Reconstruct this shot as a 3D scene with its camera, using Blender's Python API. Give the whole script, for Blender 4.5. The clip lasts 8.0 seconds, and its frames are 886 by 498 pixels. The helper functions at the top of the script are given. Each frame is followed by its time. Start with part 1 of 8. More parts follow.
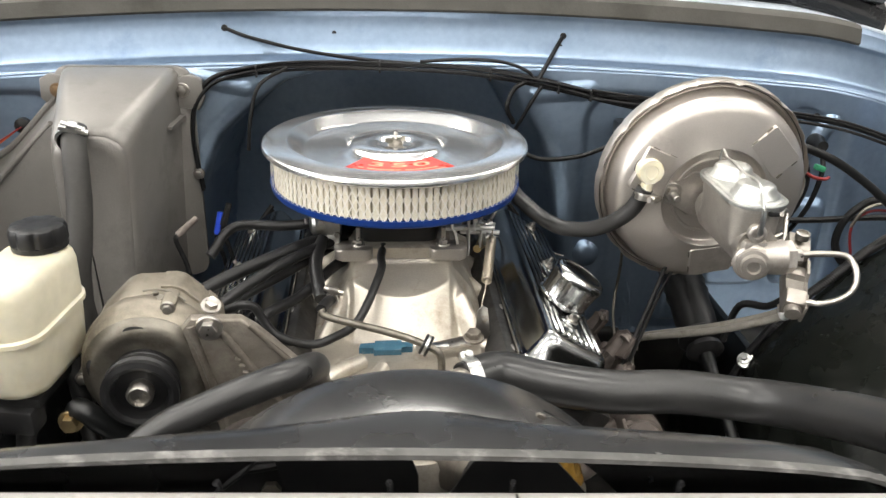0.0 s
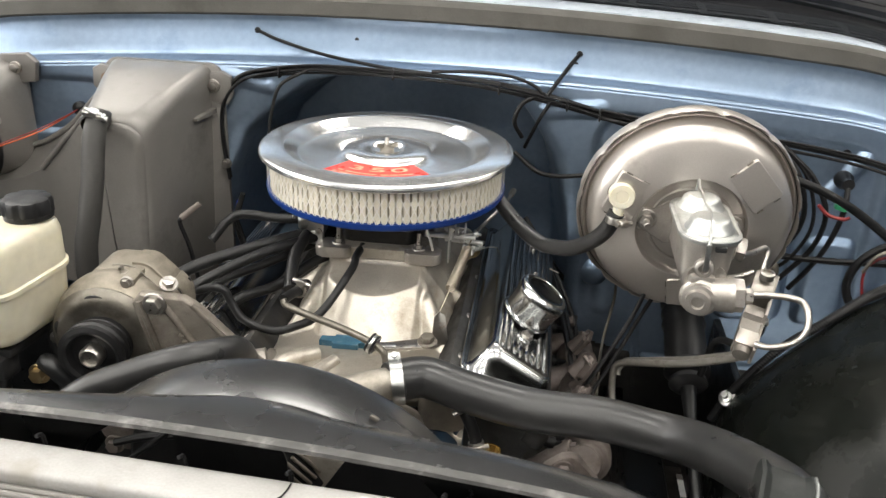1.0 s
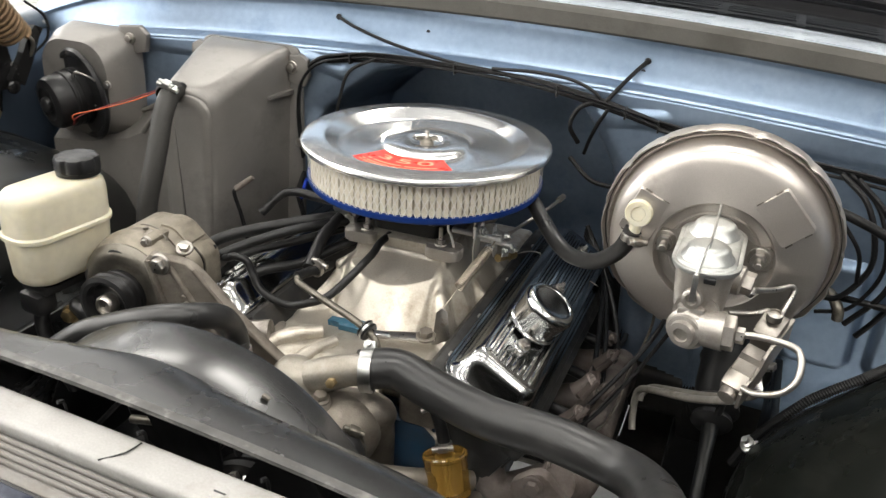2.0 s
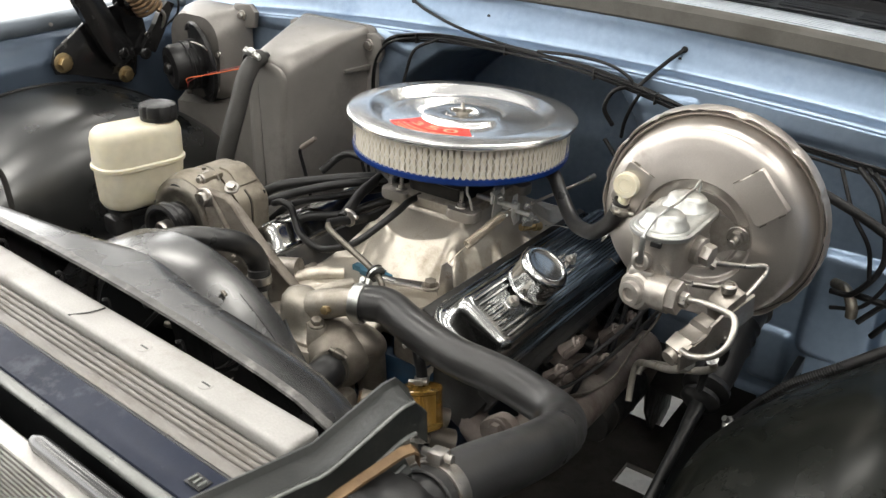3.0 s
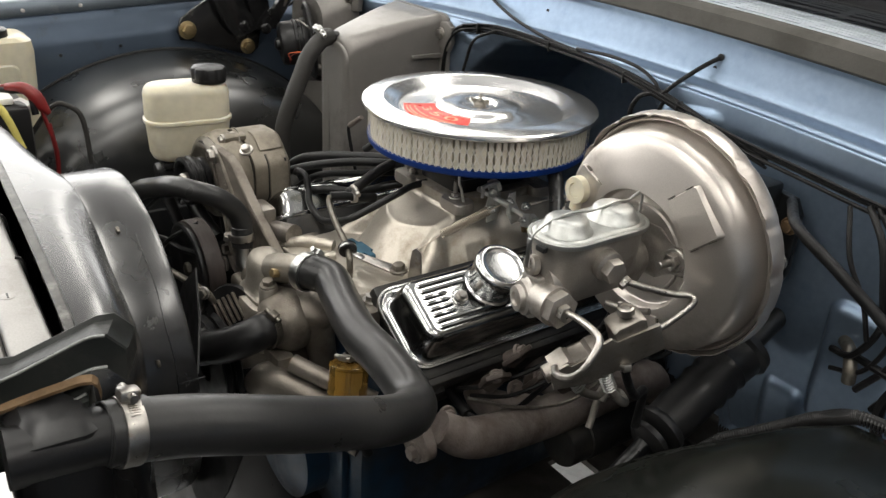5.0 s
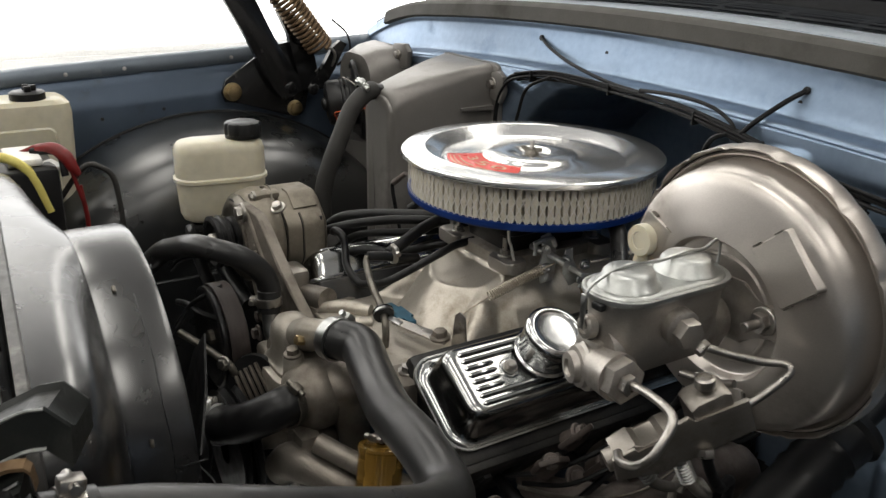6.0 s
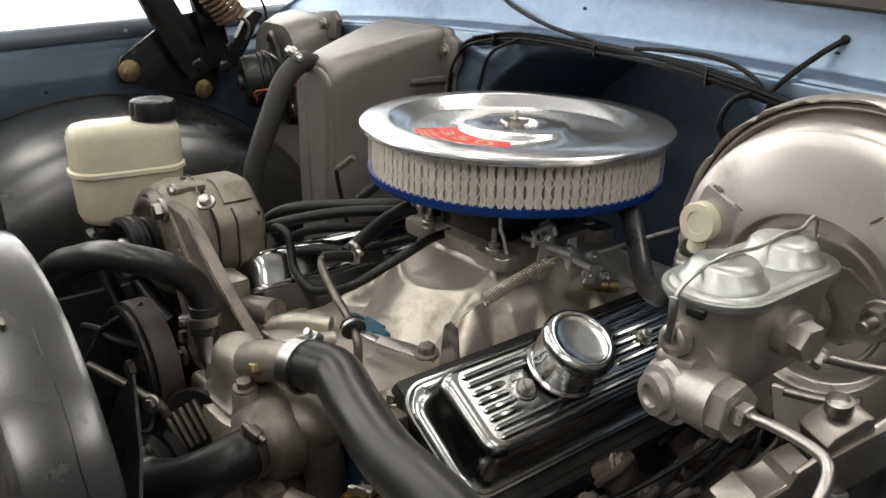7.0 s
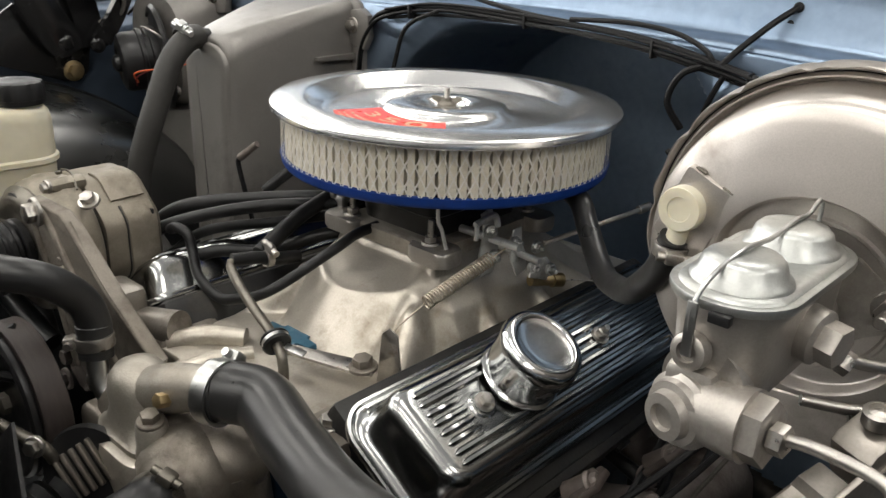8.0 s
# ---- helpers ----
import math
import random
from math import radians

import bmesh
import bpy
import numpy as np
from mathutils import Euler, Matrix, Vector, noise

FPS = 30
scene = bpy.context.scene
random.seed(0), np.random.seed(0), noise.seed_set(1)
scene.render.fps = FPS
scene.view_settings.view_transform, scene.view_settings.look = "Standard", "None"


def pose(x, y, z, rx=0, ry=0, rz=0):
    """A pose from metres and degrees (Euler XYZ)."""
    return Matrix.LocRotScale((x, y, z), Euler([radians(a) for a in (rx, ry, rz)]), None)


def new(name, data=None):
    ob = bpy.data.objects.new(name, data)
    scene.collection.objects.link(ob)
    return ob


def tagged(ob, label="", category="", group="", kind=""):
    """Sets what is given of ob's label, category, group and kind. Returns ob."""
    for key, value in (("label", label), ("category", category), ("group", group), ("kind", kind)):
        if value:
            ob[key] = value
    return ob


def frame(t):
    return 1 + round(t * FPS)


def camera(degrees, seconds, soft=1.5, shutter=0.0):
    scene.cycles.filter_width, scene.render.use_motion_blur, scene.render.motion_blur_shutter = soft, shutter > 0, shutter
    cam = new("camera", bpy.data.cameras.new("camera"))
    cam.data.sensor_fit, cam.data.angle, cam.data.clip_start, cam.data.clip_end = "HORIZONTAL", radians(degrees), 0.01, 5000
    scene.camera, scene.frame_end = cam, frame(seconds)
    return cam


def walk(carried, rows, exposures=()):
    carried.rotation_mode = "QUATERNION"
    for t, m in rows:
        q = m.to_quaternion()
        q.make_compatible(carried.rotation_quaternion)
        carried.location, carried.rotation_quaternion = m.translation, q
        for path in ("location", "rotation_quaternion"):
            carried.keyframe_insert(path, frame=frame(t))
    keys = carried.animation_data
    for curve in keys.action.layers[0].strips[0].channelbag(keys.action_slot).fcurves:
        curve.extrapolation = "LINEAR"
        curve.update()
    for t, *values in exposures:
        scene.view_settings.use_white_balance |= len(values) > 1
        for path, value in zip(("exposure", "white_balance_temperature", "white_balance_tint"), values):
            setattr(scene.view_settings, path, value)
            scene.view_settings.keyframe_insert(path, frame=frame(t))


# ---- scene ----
cam = camera(55.2, 8.0, soft=1.4, shutter=0.3)
PATH = [
    (0.0, -0.0290, -1.1088, 1.4344, 66.06, -1.40, -4.39),
    (0.5, 0.1053, -1.1491, 1.4505, 65.84, -1.72, 1.78),
    (1.0, 0.2108, -1.1338, 1.4630, 65.79, -2.17, 7.29),
    (1.2, 0.2570, -1.1080, 1.4640, 65.32, -2.54, 10.73),
    (2.3, 0.5190, -1.0690, 1.4800, 64.88, -2.81, 26.82),
    (2.5, 0.5776, -1.0722, 1.4756, 65.00, -2.83, 30.32),
    (3.0, 0.6962, -1.0681, 1.4661, 64.72, -2.64, 35.21),
    (3.5, 0.7604, -1.0126, 1.4573, 64.73, -2.75, 38.99),
    (4.0, 0.8347, -0.9351, 1.4645, 64.55, -3.44, 44.40),
    (4.2, 0.8640, -0.9080, 1.4660, 64.60, -2.95, 46.19),
    (5.3, 0.9830, -0.7530, 1.4350, 65.50, -3.28, 57.19),
    (5.5, 0.9796, -0.7337, 1.4234, 67.45, -3.15, 58.33),
    (6.0, 0.8940, -0.6959, 1.3781, 69.44, -1.07, 58.50),
    (6.5, 0.7787, -0.6808, 1.3369, 69.83, -0.47, 54.33),
    (7.0, 0.6851, -0.6684, 1.3095, 69.06, -1.12, 50.94),
    (7.5, 0.6160, -0.6477, 1.2871, 67.98, -1.55, 48.02),
    (7.8, 0.5925, -0.6430, 1.2800, 68.30, -2.05, 44.50),
    (8.0, 0.5775, -0.6384, 1.2808, 68.30, -2.08, 42.83),
]
walk(cam, [(t, pose(*row)) for t, *row in PATH], [(0.0, 0.5), (1.2, 0.36), (2.5, 0.2), (4.2, 0.13), (5.3, -0.38), (5.5, -0.45), (6.0, -0.74), (6.5, -0.74), (7.0, -0.44), (7.5, -0.08), (8.0, -0.21)])

# ---- world and light: a showroom with ceiling panels, two unseen walls kept dark ----
world = bpy.data.worlds.new("showroom_world")
world.use_nodes = True
scene.world = world
world.node_tree.nodes["Background"].inputs[0].default_value = (1.0, 0.99, 0.97, 1)
world.node_tree.nodes["Background"].inputs[1].default_value = 6.0
PANEL_GLOW = 15.0


# ---- mesh helpers ----
BASE = {}


def V(*a):
    return Vector(a)


def thing(name, base, label, category, group="", kind=""):
    ob = new(name)
    ob.location = base
    ob.empty_display_size = 0.02
    BASE[ob] = Vector(base)
    return tagged(ob, label, category, group, kind)


def to_mesh(name, bm, mat, angle=38):
    bmesh.ops.recalc_face_normals(bm, faces=bm.faces)
    me = bpy.data.meshes.new(name)
    bm.to_mesh(me)
    bm.free()
    me.polygons.foreach_set("use_smooth", [True] * len(me.polygons))
    me.set_sharp_from_angle(angle=radians(angle))
    for m in (mat if isinstance(mat, (list, tuple)) else [mat]):
        me.materials.append(m)
    return me


def part(name, bm, mat, parent, label="", angle=38):
    """One mesh, built at its place in the world, under a thing or a part."""
    base = BASE[parent]
    bm.transform(Matrix.Translation(-base))
    ob = new(name, to_mesh(name, bm, mat, angle))
    ob.parent = parent
    BASE[ob] = base
    return tagged(ob, label)


def solid(name, bm, mat, label, category="", group="", kind="", angle=38):
    """A top-level thing of one mesh, its origin at the middle of its underside."""
    lo = [min(v.co[i] for v in bm.verts) for i in range(3)]
    hi = [max(v.co[i] for v in bm.verts) for i in range(3)]
    base = V((lo[0] + hi[0]) / 2, (lo[1] + hi[1]) / 2, lo[2])
    bm.transform(Matrix.Translation(-base))
    ob = new(name, to_mesh(name, bm, mat, angle))
    ob.location = base
    BASE[ob] = base
    return tagged(ob, label, category, group, kind)


def along(p, d, spin=0.0):
    """A frame at p whose z axis points along d."""
    d = Vector(d).normalized()
    return Matrix.Translation(p) @ d.to_track_quat("Z", "Y").to_matrix().to_4x4() @ Matrix.Rotation(radians(spin), 4, "Z")


def axes(p, x, y):
    """A frame at p with the given x axis; y is made square to it."""
    x = Vector(x).normalized()
    z = x.cross(Vector(y)).normalized()
    y = z.cross(x)
    m = Matrix((x, y, z)).transposed().to_4x4()
    m.translation = p
    return m


def faces_of(bm, rings, wrap=True, caps=True):
    n = len(rings[0])
    for a, b in zip(rings[:-1], rings[1:]):
        for i in range(n if wrap else n - 1):
            j = (i + 1) % n
            bm.faces.new((a[i], a[j], b[j], b[i]))
    if caps:
        bm.faces.new(list(reversed(rings[0])))
        bm.faces.new(rings[-1])


def loft(bm, rings, M=None, caps=True, wrap=True):
    """Skins rings of points, each ring a list of as many points."""
    vs = [[bm.verts.new((M @ Vector(p)) if M else p) for p in ring] for ring in rings]
    faces_of(bm, vs, wrap, caps)
    return bm


def lathe(bm, prof, M, seg=40, wobble=None):
    """Turns a profile of (radius, height) about the frame's z axis."""
    rings = []
    for r, h in prof:
        if r < 1e-6:
            rings.append([bm.verts.new(M @ V(0, 0, h))])
        else:
            row = []
            for i in range(seg):
                a = 2 * math.pi * i / seg
                q = r if wobble is None else wobble(r, h, a)
                row.append(bm.verts.new(M @ V(q * math.cos(a), q * math.sin(a), h)))
            rings.append(row)
    for a, b in zip(rings[:-1], rings[1:]):
        if len(a) == 1 and len(b) == 1:
            continue
        for i in range(seg):
            j = (i + 1) % seg
            if len(a) == 1:
                bm.faces.new((a[0], b[j], b[i]))
            elif len(b) == 1:
                bm.faces.new((a[i], a[j], b[0]))
            else:
                bm.faces.new((a[i], a[j], b[j], b[i]))
    return bm


def spline(pts, sub):
    """A smooth run of points through the given ones."""
    pts = [Vector(p) for p in pts]
    if len(pts) == 2 or sub <= 1:
        return pts
    q = [2 * pts[0] - pts[1]] + pts + [2 * pts[-1] - pts[-2]]
    out = []
    for i in range(1, len(q) - 2):
        a, b, c, d = q[i - 1:i + 3]
        for k in range(sub):
            t = k / sub
            out.append(0.5 * (2 * b + (c - a) * t + (2 * a - 5 * b + 4 * c - d) * t * t + (3 * b - 3 * c + d - a) * t ** 3))
    return out + [pts[-1]]


def tube(bm, pts, r, seg=10, sub=6, M=None, flat=1.0):
    """A round tube along a smooth line; r is one radius or one for each point."""
    radii = list(r) if isinstance(r, (list, tuple)) else [r] * len(pts)
    line = spline(pts, sub)
    step = (len(line) - 1) / max(1, len(pts) - 1)
    rings, side = [], None
    for i, p in enumerate(line):
        d = (line[min(i + 1, len(line) - 1)] - line[max(i - 1, 0)]).normalized()
        if side is None:
            side = d.cross(V(0.13, 0.31, 0.94))
            if side.length < 0.1:
                side = d.cross(V(1, 0, 0))
        side = (side - d * side.dot(d)).normalized()
        up = d.cross(side)
        f = i / step
        k = min(int(f), len(pts) - 2)
        rad = radii[k] + (radii[k + 1] - radii[k]) * (f - k)
        ring = [p + rad * (math.cos(2 * math.pi * j / seg) * side + flat * math.sin(2 * math.pi * j / seg) * up) for j in range(seg)]
        rings.append([bm.verts.new((M @ q) if M else q) for q in ring])
    faces_of(bm, rings)
    return bm


def rbox(bm, size, M, bev=0.002, seg=2):
    """A box with rounded edges, centred in the frame M."""
    made = bmesh.ops.create_cube(bm, size=1)["verts"]
    for v in made:
        v.co = V(v.co.x * size[0], v.co.y * size[1], v.co.z * size[2])
    if bev:
        es = list({e for v in made for e in v.link_edges})
        out = bmesh.ops.bevel(bm, geom=es, offset=min(bev, min(size) * 0.45), segments=seg, affect="EDGES", profile=0.5)
        made = list({v for f in out["faces"] for v in f.verts} | {v for v in made if v.is_valid})
    bmesh.ops.transform(bm, matrix=M, verts=made)
    return bm


def prism(bm, poly, h, M, bev=0.0):
    """A plate of the outline poly (x, y), h thick from the frame's plane, edges rounded."""
    lo = [bm.verts.new((x, y, 0)) for x, y in poly]
    hi = [bm.verts.new((x, y, h)) for x, y in poly]
    n = len(poly)
    fs = [bm.faces.new(hi), bm.faces.new(list(reversed(lo)))]
    fs += [bm.faces.new((lo[i], lo[(i + 1) % n], hi[(i + 1) % n], hi[i])) for i in range(n)]
    vs = set(lo + hi)
    if bev:
        es = list({e for f in fs[:2] for e in f.edges})
        out = bmesh.ops.bevel(bm, geom=es, offset=bev, segments=2, affect="EDGES", profile=0.5)
        vs = {v for v in vs if v.is_valid} | {v for f in out["faces"] for v in f.verts}
    bmesh.ops.transform(bm, matrix=M, verts=list(vs))
    return bm


def rring(w, h, r, n=5, cx=0.0, cy=0.0):
    """A rounded rectangle as points (x, y)."""
    r = min(r, w / 2 - 1e-5, h / 2 - 1e-5)
    out = []
    for sx, sy, a0 in ((1, 1, 0), (-1, 1, 90), (-1, -1, 180), (1, -1, 270)):
        for k in range(n + 1):
            a = radians(a0 + 90 * k / n)
            out.append((cx + sx * (w / 2 - r) + r * math.cos(a), cy + sy * (h / 2 - r) + r * math.sin(a)))
    return out


def B():
    return bmesh.new()


_bolt = {}


def bolt(parent, p, d, r=0.007, mat=None, washer=True, name="bolt", spin=0, stud=0.0):
    """A hexagon head with its washer, as a part."""
    mat = mat or M_STEEL
    key = (round(r, 4), mat.name, washer, stud)
    if key not in _bolt:
        bm = B()
        if washer:
            lathe(bm, [(0, -0.002), (r * 1.45, -0.002), (r * 1.45, 0.0008), (r * 1.35, 0.0016), (0, 0.0016)], Matrix(), 16)
        hexa = [(r * math.cos(radians(60 * k)), r * math.sin(radians(60 * k))) for k in range(6)]
        prism(bm, hexa, r * 0.95, Matrix.Translation((0, 0, 0.001)), r * 0.12)
        if stud:
            lathe(bm, [(0, r * 0.9), (r * 0.5, r * 0.9), (r * 0.5, stud - r * 0.1), (r * 0.4, stud), (0, stud)], Matrix(), 10)
        _bolt[key] = to_mesh(name, bm, mat)
    ob = new(name, _bolt[key])
    ob.parent = parent
    ob.matrix_basis = Matrix.Translation(-BASE[parent]) @ along(p, d, spin)
    BASE[ob] = Vector(p)
    return ob


def clamp(parent, p, d, r, w=0.012, side=(0, 0, 1), mat=None, name="hose_clamp"):
    """A worm-drive clamp: a slotted band and its screw housing, as a part."""
    mat = mat or M_STEEL
    m = along(p, d)
    bm = B()
    lathe(bm, [(r - 0.001, -w / 2), (r + 0.0012, -w / 2), (r + 0.0016, -w * 0.3), (r + 0.0012, 0), (r + 0.0016, w * 0.3), (r + 0.0012, w / 2), (r - 0.001, w / 2)], m, 36)
    inv = m.inverted()
    s = inv.to_3x3() @ Vector(side)
    a = math.atan2(s.y, s.x)
    h = m @ Matrix.Rotation(a, 4, "Z") @ Matrix.Translation((r + 0.005, 0, 0))
    rbox(bm, (0.009, 0.013, w * 1.05), h, 0.002)
    lathe(bm, [(0, -0.013), (0.0035, -0.013), (0.0035, 0.012), (0, 0.012)], h @ Matrix.Rotation(radians(90), 4, "X"), 10)
    for k in range(-9, 10):
        g = m @ Matrix.Rotation(a + k * 0.075, 4, "Z") @ Matrix.Translation((r + 0.0016, 0, 0))
        if abs(k) > 2:
            rbox(bm, (0.0006, r * 0.03, w * 0.55), g, 0)
    return part(name, bm, mat, parent)


def hose(name, pts, r, mat, label, category="hose", seg=14, sub=8, group=""):
    return solid(name, tube(B(), pts, r, seg, sub), mat, label, category, group)


def cuff(parent, p, d, r, w, mat):
    """The thickened moulded end of a hose."""
    bm = B()
    lathe(bm, [(r * 0.97, -w / 2), (r * 1.03, -w / 2 + 0.001), (r * 1.035, 0), (r * 1.03, w / 2 - 0.001), (r * 0.97, w / 2)], along(p, d), 28)
    part("cuff", bm, mat, parent, "thickened moulded hose end")


# ---- materials ----
def noise_mat(name, c1, c2, rough=0.5, metal=0.0, scale=30.0, fine=400.0, bump=0.1, bump_scale=None, rough_var=0.12,
              dirt=None, dirt_amount=0.0, dirt_scale=9.0, coat=0.0, transmission=0.0, spread=(0.35, 0.65), ior=1.45, sub=0.0, stretch=(1, 1, 1), spec=0.5):
    """A surface of two colours mixed by coarse and fine noise, with stains and fine relief."""
    m = bpy.data.materials.new(name)
    m.use_nodes = True
    nt = m.node_tree
    N, L = nt.nodes, nt.links
    b = N["Principled BSDF"]
    tc = N.new("ShaderNodeTexCoord")
    mp = N.new("ShaderNodeMapping")
    mp.inputs["Scale"].default_value = stretch
    L.new(tc.outputs["Object"], mp.inputs[0])

    def nz(s, detail=4.0, ro=0.55):
        n = N.new("ShaderNodeTexNoise")
        n.inputs["Scale"].default_value, n.inputs["Detail"].default_value, n.inputs["Roughness"].default_value = s, detail, ro
        L.new(mp.outputs[0], n.inputs["Vector"])
        return n.outputs["Fac"]

    def ramp(src, lo, hi, a, z):
        r = N.new("ShaderNodeValToRGB")
        r.color_ramp.elements[0].position, r.color_ramp.elements[1].position = lo, hi
        r.color_ramp.elements[0].color, r.color_ramp.elements[1].color = a, z
        L.new(src, r.inputs[0])
        return r.outputs[0]

    def mix(fac, a, z):
        x = N.new("ShaderNodeMix")
        x.data_type = "RGBA"
        for s, v in ((x.inputs[0], fac), (x.inputs[6], a), (x.inputs[7], z)):
            if hasattr(v, "is_linked"):
                L.new(v, s)
            else:
                s.default_value = v
        return x.outputs[2]

    coarse, grain = nz(scale), nz(fine, 2.0)
    col = ramp(coarse, spread[0], spread[1], (*c1, 1), (*c2, 1))
    g = ramp(grain, 0.3, 0.7, (0.82, 0.82, 0.82, 1), (1.12, 1.12, 1.12, 1))
    mul = N.new("ShaderNodeMix")
    mul.data_type, mul.blend_type = "RGBA", "MULTIPLY"
    mul.inputs[0].default_value = 0.4
    L.new(col, mul.inputs[6])
    L.new(g, mul.inputs[7])
    col = mul.outputs[2]
    rr = N.new("ShaderNodeMapRange")
    rr.inputs[1].default_value, rr.inputs[2].default_value = 0.3, 0.7
    rr.inputs[3].default_value, rr.inputs[4].default_value = max(0.02, rough - rough_var), min(1, rough + rough_var)
    L.new(nz(scale * 2.3), rr.inputs[0])
    rough_out = rr.outputs[0]
    if dirt:
        d = ramp(nz(dirt_scale, 7.0, 0.68), 0.62 - 0.3 * dirt_amount, 0.74 - 0.1 * dirt_amount, (0, 0, 0, 1), (1, 1, 1, 1))
        sc = N.new("ShaderNodeMath")
        sc.operation = "MULTIPLY"
        sc.inputs[1].default_value = 0.75
        L.new(d, sc.inputs[0])
        col = mix(sc.outputs[0], col, (*dirt, 1))
        ad = N.new("ShaderNodeMath")
        ad.operation, ad.use_clamp = "MULTIPLY_ADD", True
        ad.inputs[1].default_value = 0.3
        L.new(sc.outputs[0], ad.inputs[0])
        L.new(rough_out, ad.inputs[2])
        rough_out = ad.outputs[0]
    L.new(col, b.inputs["Base Color"])
    L.new(rough_out, b.inputs["Roughness"])
    b.inputs["Metallic"].default_value = metal
    b.inputs["IOR"].default_value = ior
    b.inputs["Specular IOR Level"].default_value = spec
    b.inputs["Coat Weight"].default_value = coat
    b.inputs["Coat Roughness"].default_value = 0.06
    b.inputs["Transmission Weight"].default_value = transmission
    if sub:
        b.inputs["Subsurface Weight"].default_value = sub
        b.inputs["Subsurface Radius"].default_value = (0.02, 0.016, 0.008)
        b.inputs["Subsurface Scale"].default_value = 0.6
    if bump:
        bp = N.new("ShaderNodeBump")
        bp.inputs["Strength"].default_value = bump
        bp.inputs["Distance"].default_value = 0.001
        L.new(nz(bump_scale or fine * 0.6, 3.0), bp.inputs["Height"])
        L.new(bp.outputs[0], b.inputs["Normal"])
    return m


M_PAINT = noise_mat("steel_blue_metallic_paint", (0.200, 0.266, 0.358), (0.236, 0.304, 0.400), 0.39, 0.84, 5, 90, 0.0, None, 0.04, (0.168, 0.230, 0.325), 0.18, 14)
# cowl panel: the blue paint made pale, overhead light put into the colour
M_COWL = noise_mat("cowl_paint_lit_from_above", (0.42, 0.47, 0.53), (0.50, 0.55, 0.60), 0.45, 0.3, 20, 600, 0.05, 260, 0.06, (0.25, 0.29, 0.34), 0.2, 30)
# one slate wing paint in two tones: dark skirt, flange paled by painted light
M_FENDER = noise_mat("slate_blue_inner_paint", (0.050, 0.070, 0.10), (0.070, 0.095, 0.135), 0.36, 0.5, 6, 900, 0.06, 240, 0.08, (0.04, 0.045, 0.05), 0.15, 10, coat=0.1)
M_FLANGE = noise_mat("worn_slate_flange_lit_tone", (0.115, 0.138, 0.165), (0.150, 0.176, 0.205), 0.40, 0.4, 8, 700, 0.05, 240, 0.08, (0.22, 0.235, 0.25), 0.22, 20)
M_APRON = noise_mat("satin_black_undercoat", (0.0045, 0.005, 0.0055), (0.009, 0.0095, 0.010), 0.33, 0.0, 9, 500, 0.08, 180, 0.08, (0.022, 0.021, 0.019), 0.18, 8)
M_ARCH_GRIME = noise_mat("grimy_black_arch_paint", (0.0040, 0.0048, 0.0040), (0.0070, 0.0078, 0.0066), 0.25, 0.0, 5, 260, 0.2, 9, 0.06, (0.014, 0.0138, 0.012), 0.2, 5, spec=0.20)
# closing panel's dusty brown, lightened in place of light that misses it
M_DUSTY = noise_mat("lightened_dusty_undercoat", (0.045, 0.041, 0.036), (0.075, 0.069, 0.060), 0.6, 0.0, 12, 400, 0.5, 120, 0.1, (0.02, 0.018, 0.016), 0.45, 10)
M_ARCH = noise_mat("dusty_black_arch_paint", (0.006, 0.0068, 0.007), (0.010, 0.0108, 0.011), 0.30, 0.0, 5, 500, 0.02, 300, 0.05, (0.022, 0.022, 0.021), 0.2, 6, ior=1.6, spec=0.7)
M_GLOSS = noise_mat("gloss_black_hinge_paint", (0.006, 0.006, 0.0065), (0.010, 0.010, 0.0105), 0.18, 0.0, 9, 500, 0.05, 120, 0.08, (0.03, 0.027, 0.022), 0.15, 20, spec=0.6)
M_CHROME = noise_mat("hazy_chrome", (0.84, 0.84, 0.835), (0.89, 0.89, 0.885), 0.19, 0.94, 8, 600, 0.0, None, 0.03)
M_CHROME_DK = noise_mat("chrome_plate", (0.33, 0.335, 0.33), (0.39, 0.395, 0.39), 0.19, 1.0, 10, 600, 0.0, None, 0.02)
M_CAP = noise_mat("worn_cap_chrome", (0.47, 0.475, 0.475), (0.55, 0.555, 0.555), 0.17, 1.0, 12, 600, 0.05, 160, 0.04, (0.3, 0.29, 0.27), 0.2, 30)
M_ALU = noise_mat("cast_aluminium", (0.40, 0.368, 0.315), (0.48, 0.443, 0.385), 0.38, 0.66, 14, 500, 0.18, 380, 0.08, (0.21, 0.17, 0.12), 0.32, 16)
M_ALU_DIRTY = noise_mat("oily_cast_aluminium", (0.17, 0.15, 0.125), (0.25, 0.225, 0.195), 0.5, 0.7, 20, 700, 0.4, 380, 0.1, (0.06, 0.048, 0.036), 0.42, 12)
M_LID = noise_mat("dull_zinc_lid", (0.40, 0.41, 0.395), (0.48, 0.485, 0.47), 0.38, 0.95, 18, 500, 0.1, 200, 0.06, (0.30, 0.295, 0.265), 0.3, 22)
M_LINK = noise_mat("bright_zinc_linkage", (0.62, 0.62, 0.605), (0.72, 0.715, 0.70), 0.34, 0.8, 40, 600, 0.05, 300, 0.06, (0.36, 0.33, 0.27), 0.3, 60)
M_ALU_MID = noise_mat("stained_cast_aluminium", (0.285, 0.262, 0.225), (0.37, 0.343, 0.30), 0.42, 0.7, 18, 500, 0.3, 380, 0.09, (0.12, 0.098, 0.072), 0.40, 14)
